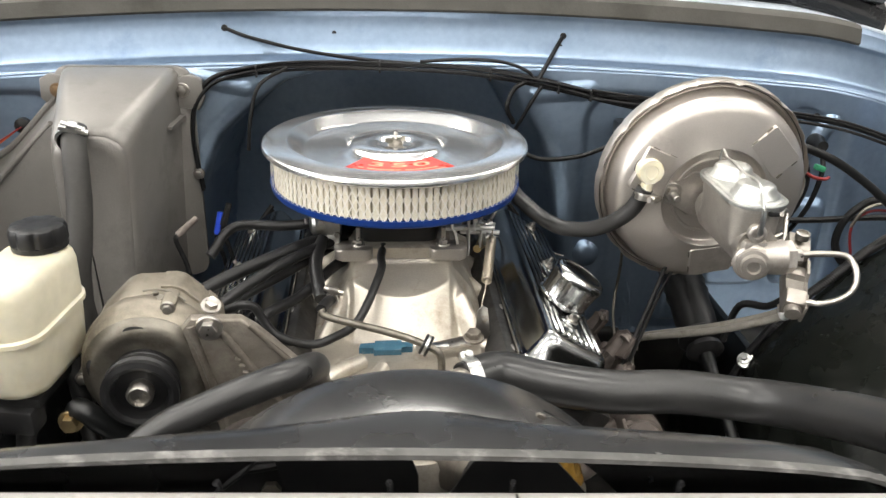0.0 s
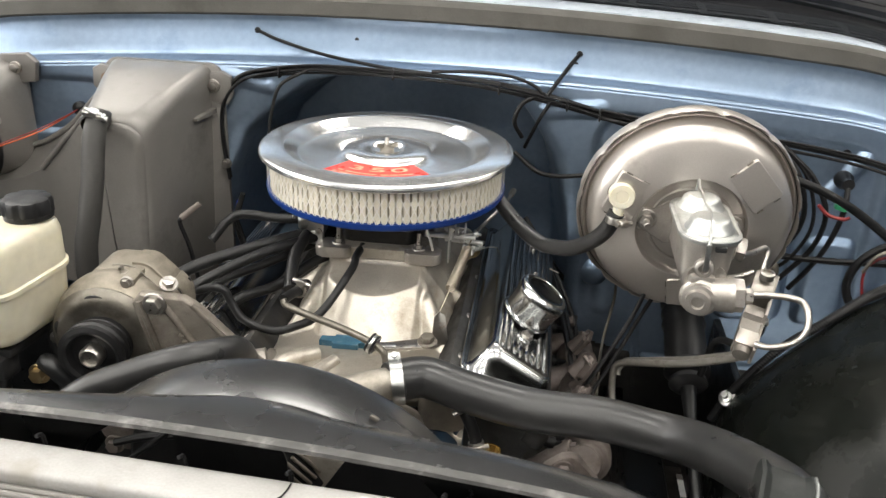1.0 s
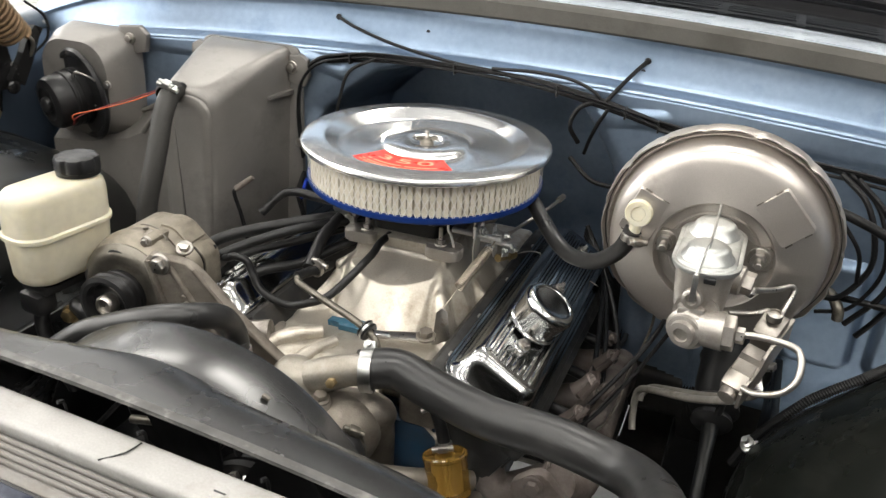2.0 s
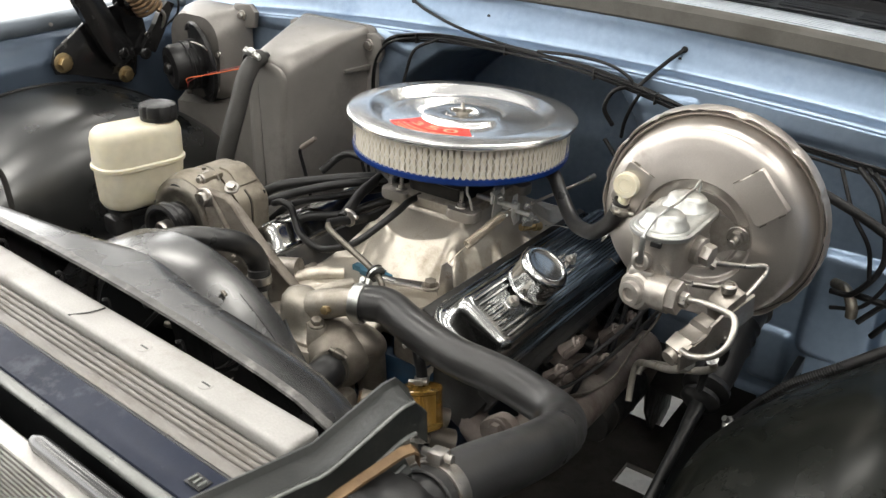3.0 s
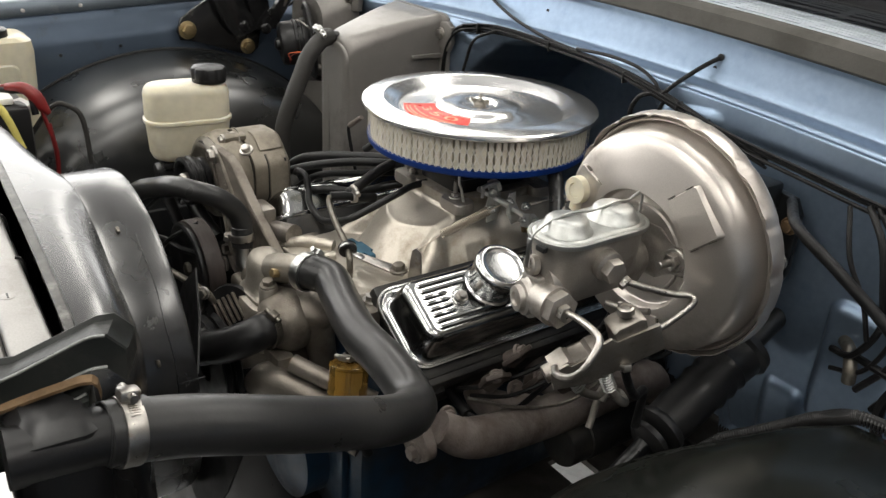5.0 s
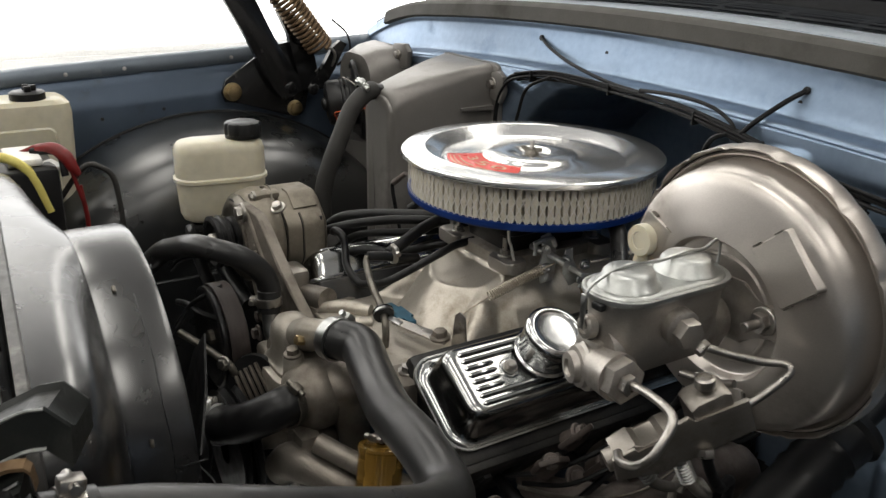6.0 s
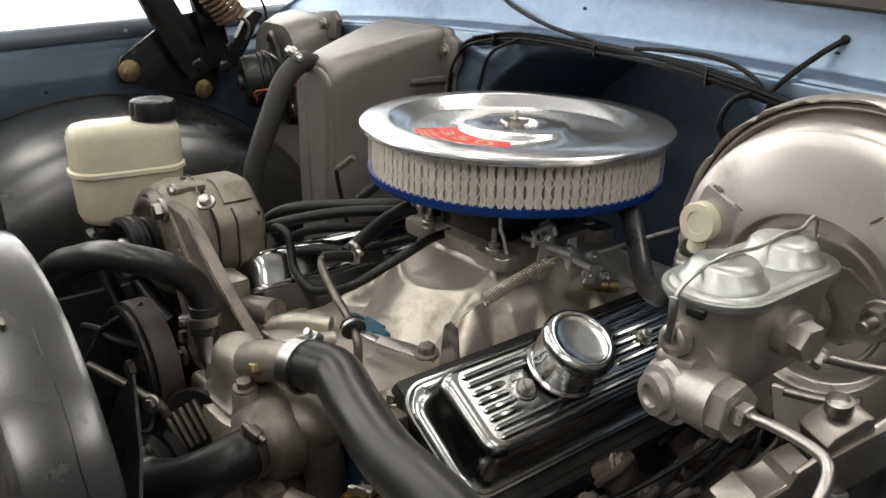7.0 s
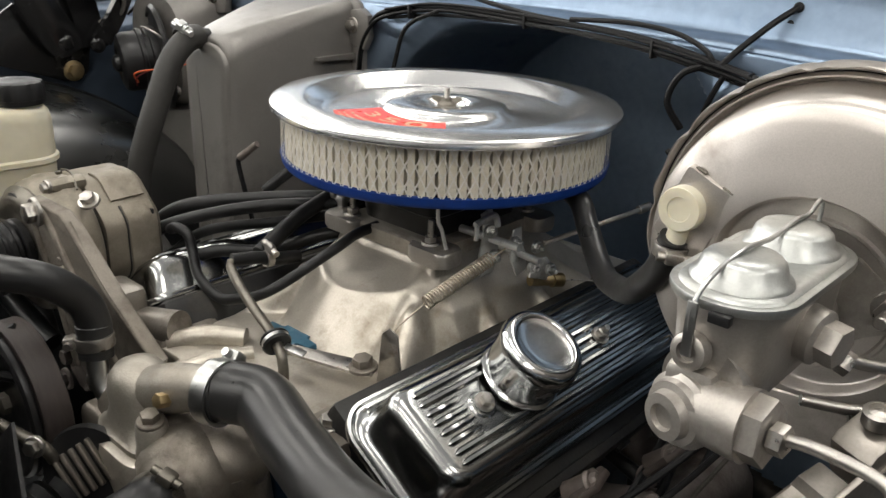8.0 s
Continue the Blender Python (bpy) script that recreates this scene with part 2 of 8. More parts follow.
M_ZINC = noise_mat("zinc_plated_steel", (0.44, 0.445, 0.435), (0.52, 0.52, 0.51), 0.33, 1.0, 26, 500, 0.0, None, 0.05, (0.38, 0.36, 0.32), 0.15, 18)
M_BOOSTER = noise_mat("warm_silver_plating", (0.48, 0.445, 0.41), (0.55, 0.515, 0.48), 0.37, 0.86, 7, 900, 0.03, 300, 0.05, (0.33, 0.295, 0.26), 0.24, 9)
M_BLOCK = noise_mat("dull_brown_grey_steel", (0.26, 0.238, 0.213), (0.34, 0.313, 0.283), 0.40, 0.8, 24, 500, 0.12, 400, 0.08, (0.10, 0.085, 0.07), 0.3, 20)
M_CASTGREY = noise_mat("grey_sand_cast_metal", (0.345, 0.322, 0.292), (0.42, 0.392, 0.36), 0.41, 0.8, 18, 500, 0.12, 420, 0.06, (0.20, 0.178, 0.152), 0.25, 14)
M_STEEL = noise_mat("plated_steel", (0.36, 0.34, 0.315), (0.46, 0.44, 0.41), 0.36, 1.0, 60, 800, 0.06, 300, 0.1, (0.2, 0.15, 0.10), 0.25, 60)
M_BRASS = noise_mat("yellow_zinc", (0.34, 0.26, 0.14), (0.44, 0.34, 0.19), 0.42, 1.0, 60, 800, 0.1, 300, 0.1, (0.18, 0.12, 0.07), 0.3, 50)
M_HEATER = noise_mat("grey_taupe_moulded_plastic", (0.162, 0.153, 0.142), (0.212, 0.201, 0.188), 0.38, 0.35, 6, 800, 0.25, 420, 0.08, (0.086, 0.079, 0.072), 0.36, 6)
M_RUBBER = noise_mat("black_rubber", (0.008, 0.008, 0.0085), (0.015, 0.015, 0.0155), 0.38, 0.0, 18, 600, 0.15, 320, 0.1, (0.022, 0.021, 0.019), 0.22, 12, spec=0.3)
M_HOSE = noise_mat("charcoal_hose_rubber", (0.016, 0.016, 0.0162), (0.024, 0.0238, 0.0236), 0.34, 0.0, 12, 500, 0.1, 300, 0.08, (0.034, 0.033, 0.032), 0.24, 10, spec=0.5)
M_RUSTDARK = noise_mat("dark_rusty_sheet", (0.040, 0.031, 0.027), (0.070, 0.056, 0.049), 0.6, 0.2, 30, 500, 0.4, 200, 0.1, (0.025, 0.018, 0.014), 0.4, 20)
M_HOSE_DRY = noise_mat("dry_grey_hose_rubber", (0.026, 0.025, 0.0235), (0.038, 0.0365, 0.0345), 0.55, 0.0, 12, 500, 0.1, 300, 0.08, (0.055, 0.052, 0.048), 0.3, 10, spec=0.3)
M_CASE = noise_mat("beige_weathered_aluminium", (0.180, 0.158, 0.124), (0.255, 0.228, 0.184), 0.46, 0.45, 16, 500, 0.3, 300, 0.08, (0.070, 0.055, 0.040), 0.45, 14)
M_PLASTIC = noise_mat("black_plastic", (0.006, 0.006, 0.0065), (0.011, 0.011, 0.0115), 0.38, 0.0, 20, 600, 0.12, 300, 0.1, (0.022, 0.022, 0.022), 0.2, 14, spec=0.4)
M_SHROUD = noise_mat("worn_black_shroud_plastic", (0.011, 0.011, 0.0115), (0.016, 0.016, 0.0165), 0.26, 0.0, 4, 300, 0.4, 6, 0.05, (0.024, 0.023, 0.022), 0.1, 7, ior=1.6, spec=0.9)
M_SCUFF = noise_mat("scuffed_grey_plastic_edge", (0.045, 0.044, 0.042), (0.075, 0.073, 0.070), 0.45, 0.0, 40, 300, 0.3, 90, 0.1, (0.26, 0.25, 0.24), 0.3, 34)
M_WIRE = noise_mat("black_wire_loom", (0.006, 0.006, 0.0065), (0.010, 0.010, 0.0105), 0.42, 0.0, 60, 900, 0.15, 500, 0.1, spec=0.2)
M_MILK = noise_mat("yellowed_white_plastic", (0.51, 0.475, 0.365), (0.56, 0.525, 0.415), 0.34, 0.0, 10, 60, 0.02, 200, 0.05, (0.44, 0.38, 0.25), 0.10, 9, sub=0.3)
M_AMBER = noise_mat("amber_filter_glass", (0.46, 0.27, 0.06), (0.50, 0.30, 0.07), 0.06, 0.0, 20, 200, 0.0, None, 0.02, transmission=0.72)
M_PAPER = noise_mat("cream_filter_paper", (0.60, 0.55, 0.44), (0.71, 0.665, 0.56), 0.85, 0.0, 60, 700, 0.2, 500, 0.05, (0.42, 0.36, 0.26), 0.25, 30)
M_MESH = noise_mat("galvanised_mesh", (0.66, 0.635, 0.58), (0.75, 0.72, 0.665), 0.42, 0.3, 80, 700, 0.1, 400, 0.1)
M_BLUE = noise_mat("cobalt_blue_rubber", (0.004, 0.028, 0.16), (0.006, 0.036, 0.20), 0.5, 0.0, 30, 500, 0.1, 300, 0.08, spec=0.25)
M_BLOCKBLUE = noise_mat("engine_blue_paint", (0.007, 0.026, 0.055), (0.011, 0.038, 0.075), 0.45, 0.0, 20, 500, 0.2, 260, 0.1, (0.035, 0.030, 0.025), 0.75, 12)
M_EMBLEM = noise_mat("faded_blue_emblem_paint", (0.02, 0.075, 0.12), (0.035, 0.11, 0.165), 0.5, 0.0, 60, 500, 0.15, 300, 0.1, (0.2, 0.2, 0.18), 0.2, 60)
M_RED = noise_mat("red_decal", (0.62, 0.030, 0.018), (0.70, 0.045, 0.028), 0.3, 0.0, 30, 500, 0.0, None, 0.05, coat=0.3)
M_DECALTXT = noise_mat("dull_gold_print", (0.50, 0.36, 0.22), (0.58, 0.43, 0.28), 0.35, 0.3, 60, 500, 0.0, None, 0.05)
M_MANIFOLD = noise_mat("rust_brown_cast_iron", (0.112, 0.094, 0.084), (0.175, 0.150, 0.136), 0.55, 0.25, 26, 500, 0.5, 260, 0.1, (0.050, 0.034, 0.026), 0.5, 14)
# greasy iron parts; also the painted shade low on the firewall
M_HEAD = noise_mat("greasy_iron_and_firewall_shade", (0.012, 0.012, 0.013), (0.025, 0.024, 0.022), 0.5, 0.2, 20, 400, 0.4, 240, 0.15, (0.05, 0.042, 0.034), 0.25, 18)
M_GASKET = noise_mat("grey_weatherstrip_rubber", (0.045, 0.043, 0.037), (0.058, 0.055, 0.048), 0.7, 0.0, 14, 500, 0.25, 300, 0.06, (0.042, 0.040, 0.034), 0.25, 8)
M_HOOD = noise_mat("gloss_black_paint", (0.006, 0.006, 0.007), (0.010, 0.010, 0.011), 0.16, 0.0, 5, 500, 0.05, 90, 0.06, (0.02, 0.02, 0.02), 0.2, 6, coat=0.4)
M_WHITEBAR = noise_mat("chalky_aluminium_tank", (0.275, 0.268, 0.258), (0.34, 0.332, 0.32), 0.5, 0.3, 9, 500, 0.12, 240, 0.1, (0.22, 0.20, 0.175), 0.28, 11)
M_TANKGREY = noise_mat("dusty_tan_grey_channel", (0.118, 0.111, 0.102), (0.165, 0.156, 0.145), 0.45, 0.3, 12, 500, 0.2, 240, 0.1, (0.09, 0.078, 0.062), 0.36, 12)
M_EDGE = noise_mat("worn_grey_green_edge_paint", (0.13, 0.135, 0.128), (0.18, 0.185, 0.178), 0.35, 0.3, 14, 500, 0.1, 200, 0.1, (0.05, 0.05, 0.055), 0.25, 16)
M_NAVY = noise_mat("scuffed_navy_gloss_paint", (0.013, 0.0165, 0.028), (0.021, 0.0255, 0.040), 0.36, 0.0, 16, 500, 0.06, 200, 0.08, (0.11, 0.115, 0.135), 0.30, 14, spec=0.12)
M_WALL = noise_mat("white_wall_paint", (0.80, 0.80, 0.79), (0.84, 0.84, 0.83), 0.8, 0.0, 1.5, 80, 0.05, 60, 0.05)
M_DARKWALL = noise_mat("grey_wall_paint", (0.46, 0.46, 0.465), (0.50, 0.50, 0.505), 0.7, 0.0, 1.5, 80, 0.05, 60, 0.05)
M_CHARWALL = noise_mat("charcoal_wall_paint", (0.20, 0.20, 0.205), (0.24, 0.24, 0.245), 0.7, 0.0, 1.5, 80, 0.05, 60, 0.05)
M_DKSTEEL = noise_mat("dull_dark_steel", (0.12, 0.11, 0.092), (0.19, 0.175, 0.15), 0.42, 0.8, 40, 700, 0.15, 300, 0.1, (0.06, 0.045, 0.03), 0.3, 30)
M_FLOOR = noise_mat("white_gloss_floor", (0.72, 0.72, 0.71), (0.78, 0.78, 0.77), 0.3, 0.0, 1.2, 60, 0.03, 40, 0.08)
M_PIPE = noise_mat("dull_grey_pipe_coating", (0.19, 0.178, 0.158), (0.26, 0.245, 0.22), 0.45, 0.4, 30, 500, 0.1, 300, 0.08, (0.11, 0.09, 0.07), 0.3, 30)
M_SPRING = noise_mat("brown_spring_steel", (0.34, 0.30, 0.24), (0.44, 0.39, 0.32), 0.35, 0.9, 60, 800, 0.05, 300, 0.08)
M_BRACKET = noise_mat("dusty_black_bracket_plastic", (0.010, 0.0112, 0.0105), (0.017, 0.0185, 0.0172), 0.42, 0.0, 14, 500, 0.3, 220, 0.1, (0.034, 0.034, 0.030), 0.3, 14, spec=0.25)
M_BELT = noise_mat("worn_brown_belt_rubber", (0.030, 0.024, 0.022), (0.045, 0.036, 0.033), 0.5, 0.0, 30, 500, 0.3, 260, 0.1, (0.06, 0.05, 0.045), 0.3, 40, spec=0.35, stretch=(1, 6, 1))
M_REDWIRE = noise_mat("red_wire", (0.14, 0.010, 0.010), (0.18, 0.013, 0.013), 0.4, 0.0, 60, 500, 0.0)
M_ORANGE = noise_mat("orange_wire", (0.5, 0.09, 0.025), (0.55, 0.11, 0.03), 0.4, 0.0, 60, 500, 0.0)
M_YELLOW = noise_mat("yellow_wire", (0.70, 0.60, 0.16), (0.75, 0.66, 0.2), 0.45, 0.0, 60, 500, 0.0)
M_GREEN = noise_mat("green_wire", (0.02, 0.16, 0.08), (0.03, 0.2, 0.1), 0.45, 0.0, 60, 500, 0.0)
M_BLUEWIRE = noise_mat("blue_connector", (0.02, 0.06, 0.5), (0.03, 0.08, 0.6), 0.4, 0.0, 60, 500, 0.0)
M_RUSTCLIP = noise_mat("rusty_wire_clip", (0.12, 0.075, 0.04), (0.20, 0.13, 0.07), 0.55, 0.5, 60, 500, 0.3)
M_SLAT = noise_mat("dull_silver_fins", (0.33, 0.32, 0.30), (0.42, 0.41, 0.39), 0.4, 0.7, 30, 500, 0.1)
M_LABEL = noise_mat("white_label", (0.75, 0.74, 0.72), (0.8, 0.79, 0.77), 0.5, 0.0, 30, 500, 0.0)

M_GLOW = bpy.data.materials.new("lit_diffuser")
M_GLOW.use_nodes = True
M_GLOW.node_tree.nodes.clear()
_e = M_GLOW.node_tree.nodes.new("ShaderNodeEmission")
_e.inputs[0].default_value, _e.inputs[1].default_value = (1.0, 0.965, 0.90, 1), PANEL_GLOW
_o = M_GLOW.node_tree.nodes.new("ShaderNodeOutputMaterial")
M_GLOW.node_tree.links.new(_e.outputs[0], _o.inputs[0])


# ---- the room ----
def slab(name, size, at, mat, label, kind="structure"):
    bm = B()
    rbox(bm, size, Matrix.Translation(at), 0)
    return solid(name, bm, mat, label, "wall" if "wall" in name else name.split("_")[0], kind=kind)


slab("floor", (12, 12, 0.1), (0, -1, -0.05), M_FLOOR, "glossy white showroom floor under the truck")
slab("wall_north", (12, 0.1, 3.6), (0, 5.05, 1.8), M_WALL, "plain white showroom wall")
# unseen south wall, set dark so upright faces reflect less
slab("wall_south", (12, 0.1, 3.6), (0, -7.05, 1.8), M_CHARWALL, "plain unseen wall, charcoal to keep reflections dark")
bm = B()
for sy, sz, cy, cz in ((12, 0.45, -1, 0.225), (12, 0.3, -1, 3.45), (0.5, 2.85, -6.75, 1.875), (0.5, 2.85, 4.75, 1.875)):
    rbox(bm, (0.1, sy, sz), Matrix.Translation((-6.05, cy, cz)), 0)
solid("wall_west", bm, M_WALL, "white showroom wall with one broad window opening", "wall", kind="structure")
shop = thing("window_1", (-6.05, -1, 0.45), "broad showroom window full of white overcast daylight", "window", kind="structure")
bm = B()
for sy, sz, cy, cz in ((11.0, 0.05, -1, 0.475), (11.0, 0.05, -1, 3.275), (0.05, 2.75, -6.475, 1.875), (0.05, 2.75, 4.475, 1.875)):
    rbox(bm, (0.07, sy, sz), Matrix.Translation((-6.05, cy, cz)), 0.004)
part("window_frame", bm, M_WALL, shop)
# unseen east wall, set dark to deepen the sides facing it
slab("wall_east", (0.1, 12, 3.6), (6.05, -1, 1.8), M_CHARWALL, "plain unseen wall, charcoal to keep reflections dark")
slab("ceiling", (12, 12, 0.1), (0, -1, 3.65), M_DARKWALL, "plain grey showroom ceiling")


def ceiling_light(x, y, sx, sy):
    t = thing("ceiling_light", (x, y, 3.6), "white framed rectangular light panel on the ceiling", "ceiling light", "ceiling lights")
    bm = B()
    for dx, dy, w, h in ((0, sy / 2, sx + 0.06, 0.03), (0, -sy / 2, sx + 0.06, 0.03), (sx / 2, 0, 0.03, sy), (-sx / 2, 0, 0.03, sy)):
        rbox(bm, (w, h, 0.05), Matrix.Translation((x + dx, y + dy, 3.573)), 0.004)
    part("frame", bm, M_WALL, t)
    bm = B()
    rbox(bm, (sx - 0.04, sy - 0.04, 0.02), Matrix.Translation((x, y, 3.58)), 0)
    part("diffuser", bm, M_GLOW, t, "lit white diffuser")


for lx in (-4.6, -2.2, 0.2, 2.6):
    for ly in (-4.4, -2.6, -0.8, 1.4):
        ceiling_light(lx, ly, 1.6, 0.5)
for ly in (-5.2, -3.4, -1.6, 0.2, 2.0):
    ceiling_light(-5.6, ly, 0.5, 1.5)


# ---- firewall and cowl ----
def smooth(a, b, x):
    t = min(1, max(0, (x - a) / (b - a)))
    return t * t * (3 - 2 * t)


ARCH = [(-0.33, 0.40), (-0.325, 0.80), (-0.315, 0.911), (-0.304, 0.978), (-0.267, 1.06), (-0.217, 1.108), (-0.165, 1.146), (-0.114, 1.161),
        (0.004, 1.166), (0.132, 1.161), (0.181, 1.141), (0.21, 1.102), (0.24, 1.052), (0.264, 0.976), (0.282, 0.866), (0.30, 0.40)]


def arch_depth(x, z):
    """How far inside the arched recess a point of the firewall lies."""
    inside, best = False, 9.0
    for i, (ax, az) in enumerate(ARCH):
        bx, bz = ARCH[(i + 1) % len(ARCH)]
        if (az > z) != (bz > z) and x < (bx - ax) * (z - az) / (bz - az) + ax:
            inside = not inside
        if i < len(ARCH) - 1:
            dx, dz = bx - ax, bz - az
            t = min(1, max(0, ((x - ax) * dx + (z - az) * dz) / (dx * dx + dz * dz)))
            best = min(best, math.hypot(x - ax - t * dx, z - az - t * dz))
    return best if inside else -best


def bead(x, z, ax, az, bx, bz, w):
    dx, dz = bx - ax, bz - az
    t = min(1, max(0, ((x - ax) * dx + (z - az) * dz) / (dx * dx + dz * dz)))
    return max(0.0, 1 - (math.hypot(x - ax - t * dx, z - az - t * dz) / w) ** 2)


def pressed(x, z, x0, x1, z0, z1, r):
    """One inside a rounded rectangle, falling to nought over its edge."""
    dx = max(x0 + r - x, x - x1 + r, 0.0)
    dz = max(z0 + r - z, z - z1 + r, 0.0)
    return smooth(0.004, -0.008, math.hypot(dx, dz) - r)


def crown(x):
    return -0.068 * x * x - 0.35 * max(0, abs(x) - 0.66) ** 1.6


def firewall_y(x, z):
    d = arch_depth(x, z)
    y = 0.165 + 0.010 * smooth(-0.022, 0.0, d) + 0.24 * smooth(-0.002, 0.03, d)
    if d < 0:
        y -= 0.006 * bead(x, z, -0.315, 1.155, -0.225, 1.135, 0.012)
        y -= 0.006 * bead(x, z, 0.225, 1.128, 0.30, 1.135, 0.014)
        y -= 0.011 * bead(x, z, 0.705, 1.085, 0.662, 1.02, 0.012)
        y -= 0.016 * pressed(x, z, 0.524, 0.625, 0.80, 0.97, 0.018)
        y -= 0.010 * pressed(x, z, 0.462, 0.514, 0.728, 0.822, 0.010)
        y -= 0.012 * pressed(x, z, 0.650, 0.720, 0.80, 0.95, 0.016)
        y -= 0.004 * bead(x, z, 0.34, 0.90, 0.34, 0.80, 0.02)
        y += 0.006 * smooth(0.74, 0.78, abs(x))
        y += 0.007 * pressed(x, z, -0.70, -0.50, 1.03, 1.128, 0.03)
        y += 0.006 * pressed(x, z, 0.30, 0.735, 0.70, 1.138 + 0.9 * crown(x), 0.05)
    y += 0.05 * smooth(0.80, 0.5, z)
    return y


bm = B()
NX, NZ = 400, 170
grid = []
for i in range(NX + 1):
    x = -0.93 + 1.86 * i / NX
    top = 1.170 + crown(x)
    row = []
    for k in range(NZ + 1):
        low = 0.42 + 0.20 * smooth(0.284, 0.300, x) * smooth(0.42, 0.40, x)
        z = low + (top - low) * (k / NZ) ** 0.8
        y = firewall_y(x, min(z, 1.163 if abs(x) < 0.16 else z))
        if k == NZ:
            y = min(y, 0.170)
        row.append(bm.verts.new((x, y, z)))
    grid.append(row)
for a, b in zip(grid[:-1], grid[1:]):
    for k in range(NZ):
        face = bm.faces.new((a[k], b[k], b[k + 1], a[k + 1]))
        # shade at the firewall's foot as colour: black below a wavy line
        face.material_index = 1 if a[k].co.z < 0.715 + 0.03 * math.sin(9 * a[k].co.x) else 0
firewall = solid("firewall", bm, (M_PAINT, M_HEAD), "steel blue pressed-steel firewall with an arched recess, shade painted black along its foot", "firewall", kind="structure", angle=60)
mod = firewall.modifiers.new("thickness", "SOLIDIFY")
mod.thickness, mod.offset = 0.004, -1.0

# the plenum face above the firewall, swept along the crowned cowl
bm = B()
PROFILE = [(0.1655, 1.1690), (0.1662, 1.1722), (0.1690, 1.1752), (0.1740, 1.1774), (0.1810, 1.1788), (0.1870, 1.1800), (0.1910, 1.1825), (0.1935, 1.1870), (0.1965, 1.197), (0.2015, 1.215), (0.2055, 1.232), (0.2050, 1.2375), (0.2030, 1.2405),
           (0.2030, 1.243), (0.207, 1.247), (0.210, 1.262), (0.225, 1.270), (0.245, 1.272)]
rows = []
for i in range(81):
    x = -0.93 + 1.86 * i / 80
    rows.append([bm.verts.new((x, y + 0.10 * max(0, abs(x) - 0.72) ** 1.5, z + crown(x))) for y, z in PROFILE])
for a, b in zip(rows[:-1], rows[1:]):
    for k in range(len(PROFILE) - 1):
        bm.faces.new((a[k], b[k], b[k + 1], a[k + 1]))
plenum = solid("cowl_face", bm, M_PAINT, "steel blue painted cowl face above the firewall step", "cowl", kind="structure", angle=50)
mod = plenum.modifiers.new("thickness", "SOLIDIFY")
mod.thickness, mod.offset = 0.003, -1.0

# the weatherstrip on the cowl's edge
bm = B()
rings = []
for i in range(49):
    x = -0.80 + 1.54 * i / 48
    z0 = crown(x)
    rings.append([(x, 0.198, 1.243 + z0), (x, 0.194, 1.247 + z0), (x, 0.198, 1.268 + z0), (x, 0.204, 1.273 + z0), (x, 0.223, 1.275 + z0), (x, 0.227, 1.268 + z0), (x, 0.220, 1.247 + z0), (x, 0.208, 1.243 + z0)])
loft(bm, rings)
solid("weatherstrip", bm, M_GASKET, "olive grey rubber weatherstrip along the cowl edge", "weatherstrip", kind="structure")

# the louvred cowl panel behind it, in strips with open slots
cowl = thing("cowl_panel", (0, 0.4, 1.25), "louvred cowl vent panel behind the weatherstrip, steel blue paled by painted overhead light", "cowl panel", kind="structure")
bm = B()
for y0, y1 in ((0.2275, 0.244), (0.318, 0.62)):
    rings = []
    for i in range(33):
        x = -0.9 + 1.8 * i / 32
        z0 = crown(x)
        rings.append([(x, y0, 1.272 + z0 + 0.02 * (y0 - 0.2)), (x, y1, 1.272 + z0 + 0.02 * (y1 - 0.2)), (x, y1, 1.264 + z0 + 0.02 * (y1 - 0.2)), (x, y0, 1.264 + z0 + 0.02 * (y0 - 0.2))])
    loft(bm, rings)
part("panel", bm, M_COWL, cowl)
for k in range(5):
    y0 = 0.249 + 0.014 * k
    bm = B()
    rings = []
    for i in range(33):
        x = -0.9 + 1.8 * i / 32
        z0 = crown(x) + 1.2725
        rings.append([(x, y0, z0 + 0.001), (x, y0 + 0.008, z0 + 0.0015), (x, y0 + 0.008, z0 - 0.005), (x, y0, z0 - 0.006)])
    loft(bm, rings)
    part("slat", bm, M_COWL, cowl)
for k in range(15):
    x = -0.805 + 0.115 * k
    bm = B()
    rbox(bm, (0.014, 0.080, 0.006), Matrix.Translation((x, 0.280, 1.2705 + crown(x))), 0.0015)
    part("bridge", bm, M_COWL, cowl)

# ---- raised bonnet behind the cowl, black on its underside ----
HOOD_A, HOOD_UP = V(0, 0.320, 1.277), V(0, 0.45, 0.893)
hood = thing("bonnet", (0, 0.30, 1.29), "raised truck bonnet with a glossy black underside, above the cowl", "bonnet")
bm = B()
rings = []
hn = V(1, 0, 0).cross(HOOD_UP)
for i in range(33):
    x = -0.86 + 1.72 * i / 32
    z0 = V(0, 0, crown(x) * 0.9)
    e = 0.02 * (abs(x) / 0.86) ** 6
    prof = [(0, 0.0), (0.012, 0.012), (0.03, 0.018), (0.05, 0.008), (0.075, 0.003), (0.5, 0.0), (0.95, 0.01), (1.1, 0.02), (1.1, -0.025), (0.5, -0.06), (0.02, -0.04), (0, -0.02)]
    rings.append([tuple(HOOD_A + V(x, 0, 0) + z0 + HOOD_UP * a - hn * (e - b)) for a, b in prof])
loft(bm, rings)
part("shell", bm, M_HOOD, hood)
bm = B()
for k in (-0.62, -0.3, 0.0, 0.3, 0.62):
    pts = [HOOD_A + V(k * (1 - 0.25 * s), 0, crown(k) * 0.9) + HOOD_UP * (0.08 + 0.95 * s) + hn * 0.008 for s in (0, 0.3, 0.6, 1)]
    tube(bm, pts, 0.028, 10, 5, flat=0.6)
part("stiffener", bm, M_HOOD, hood)
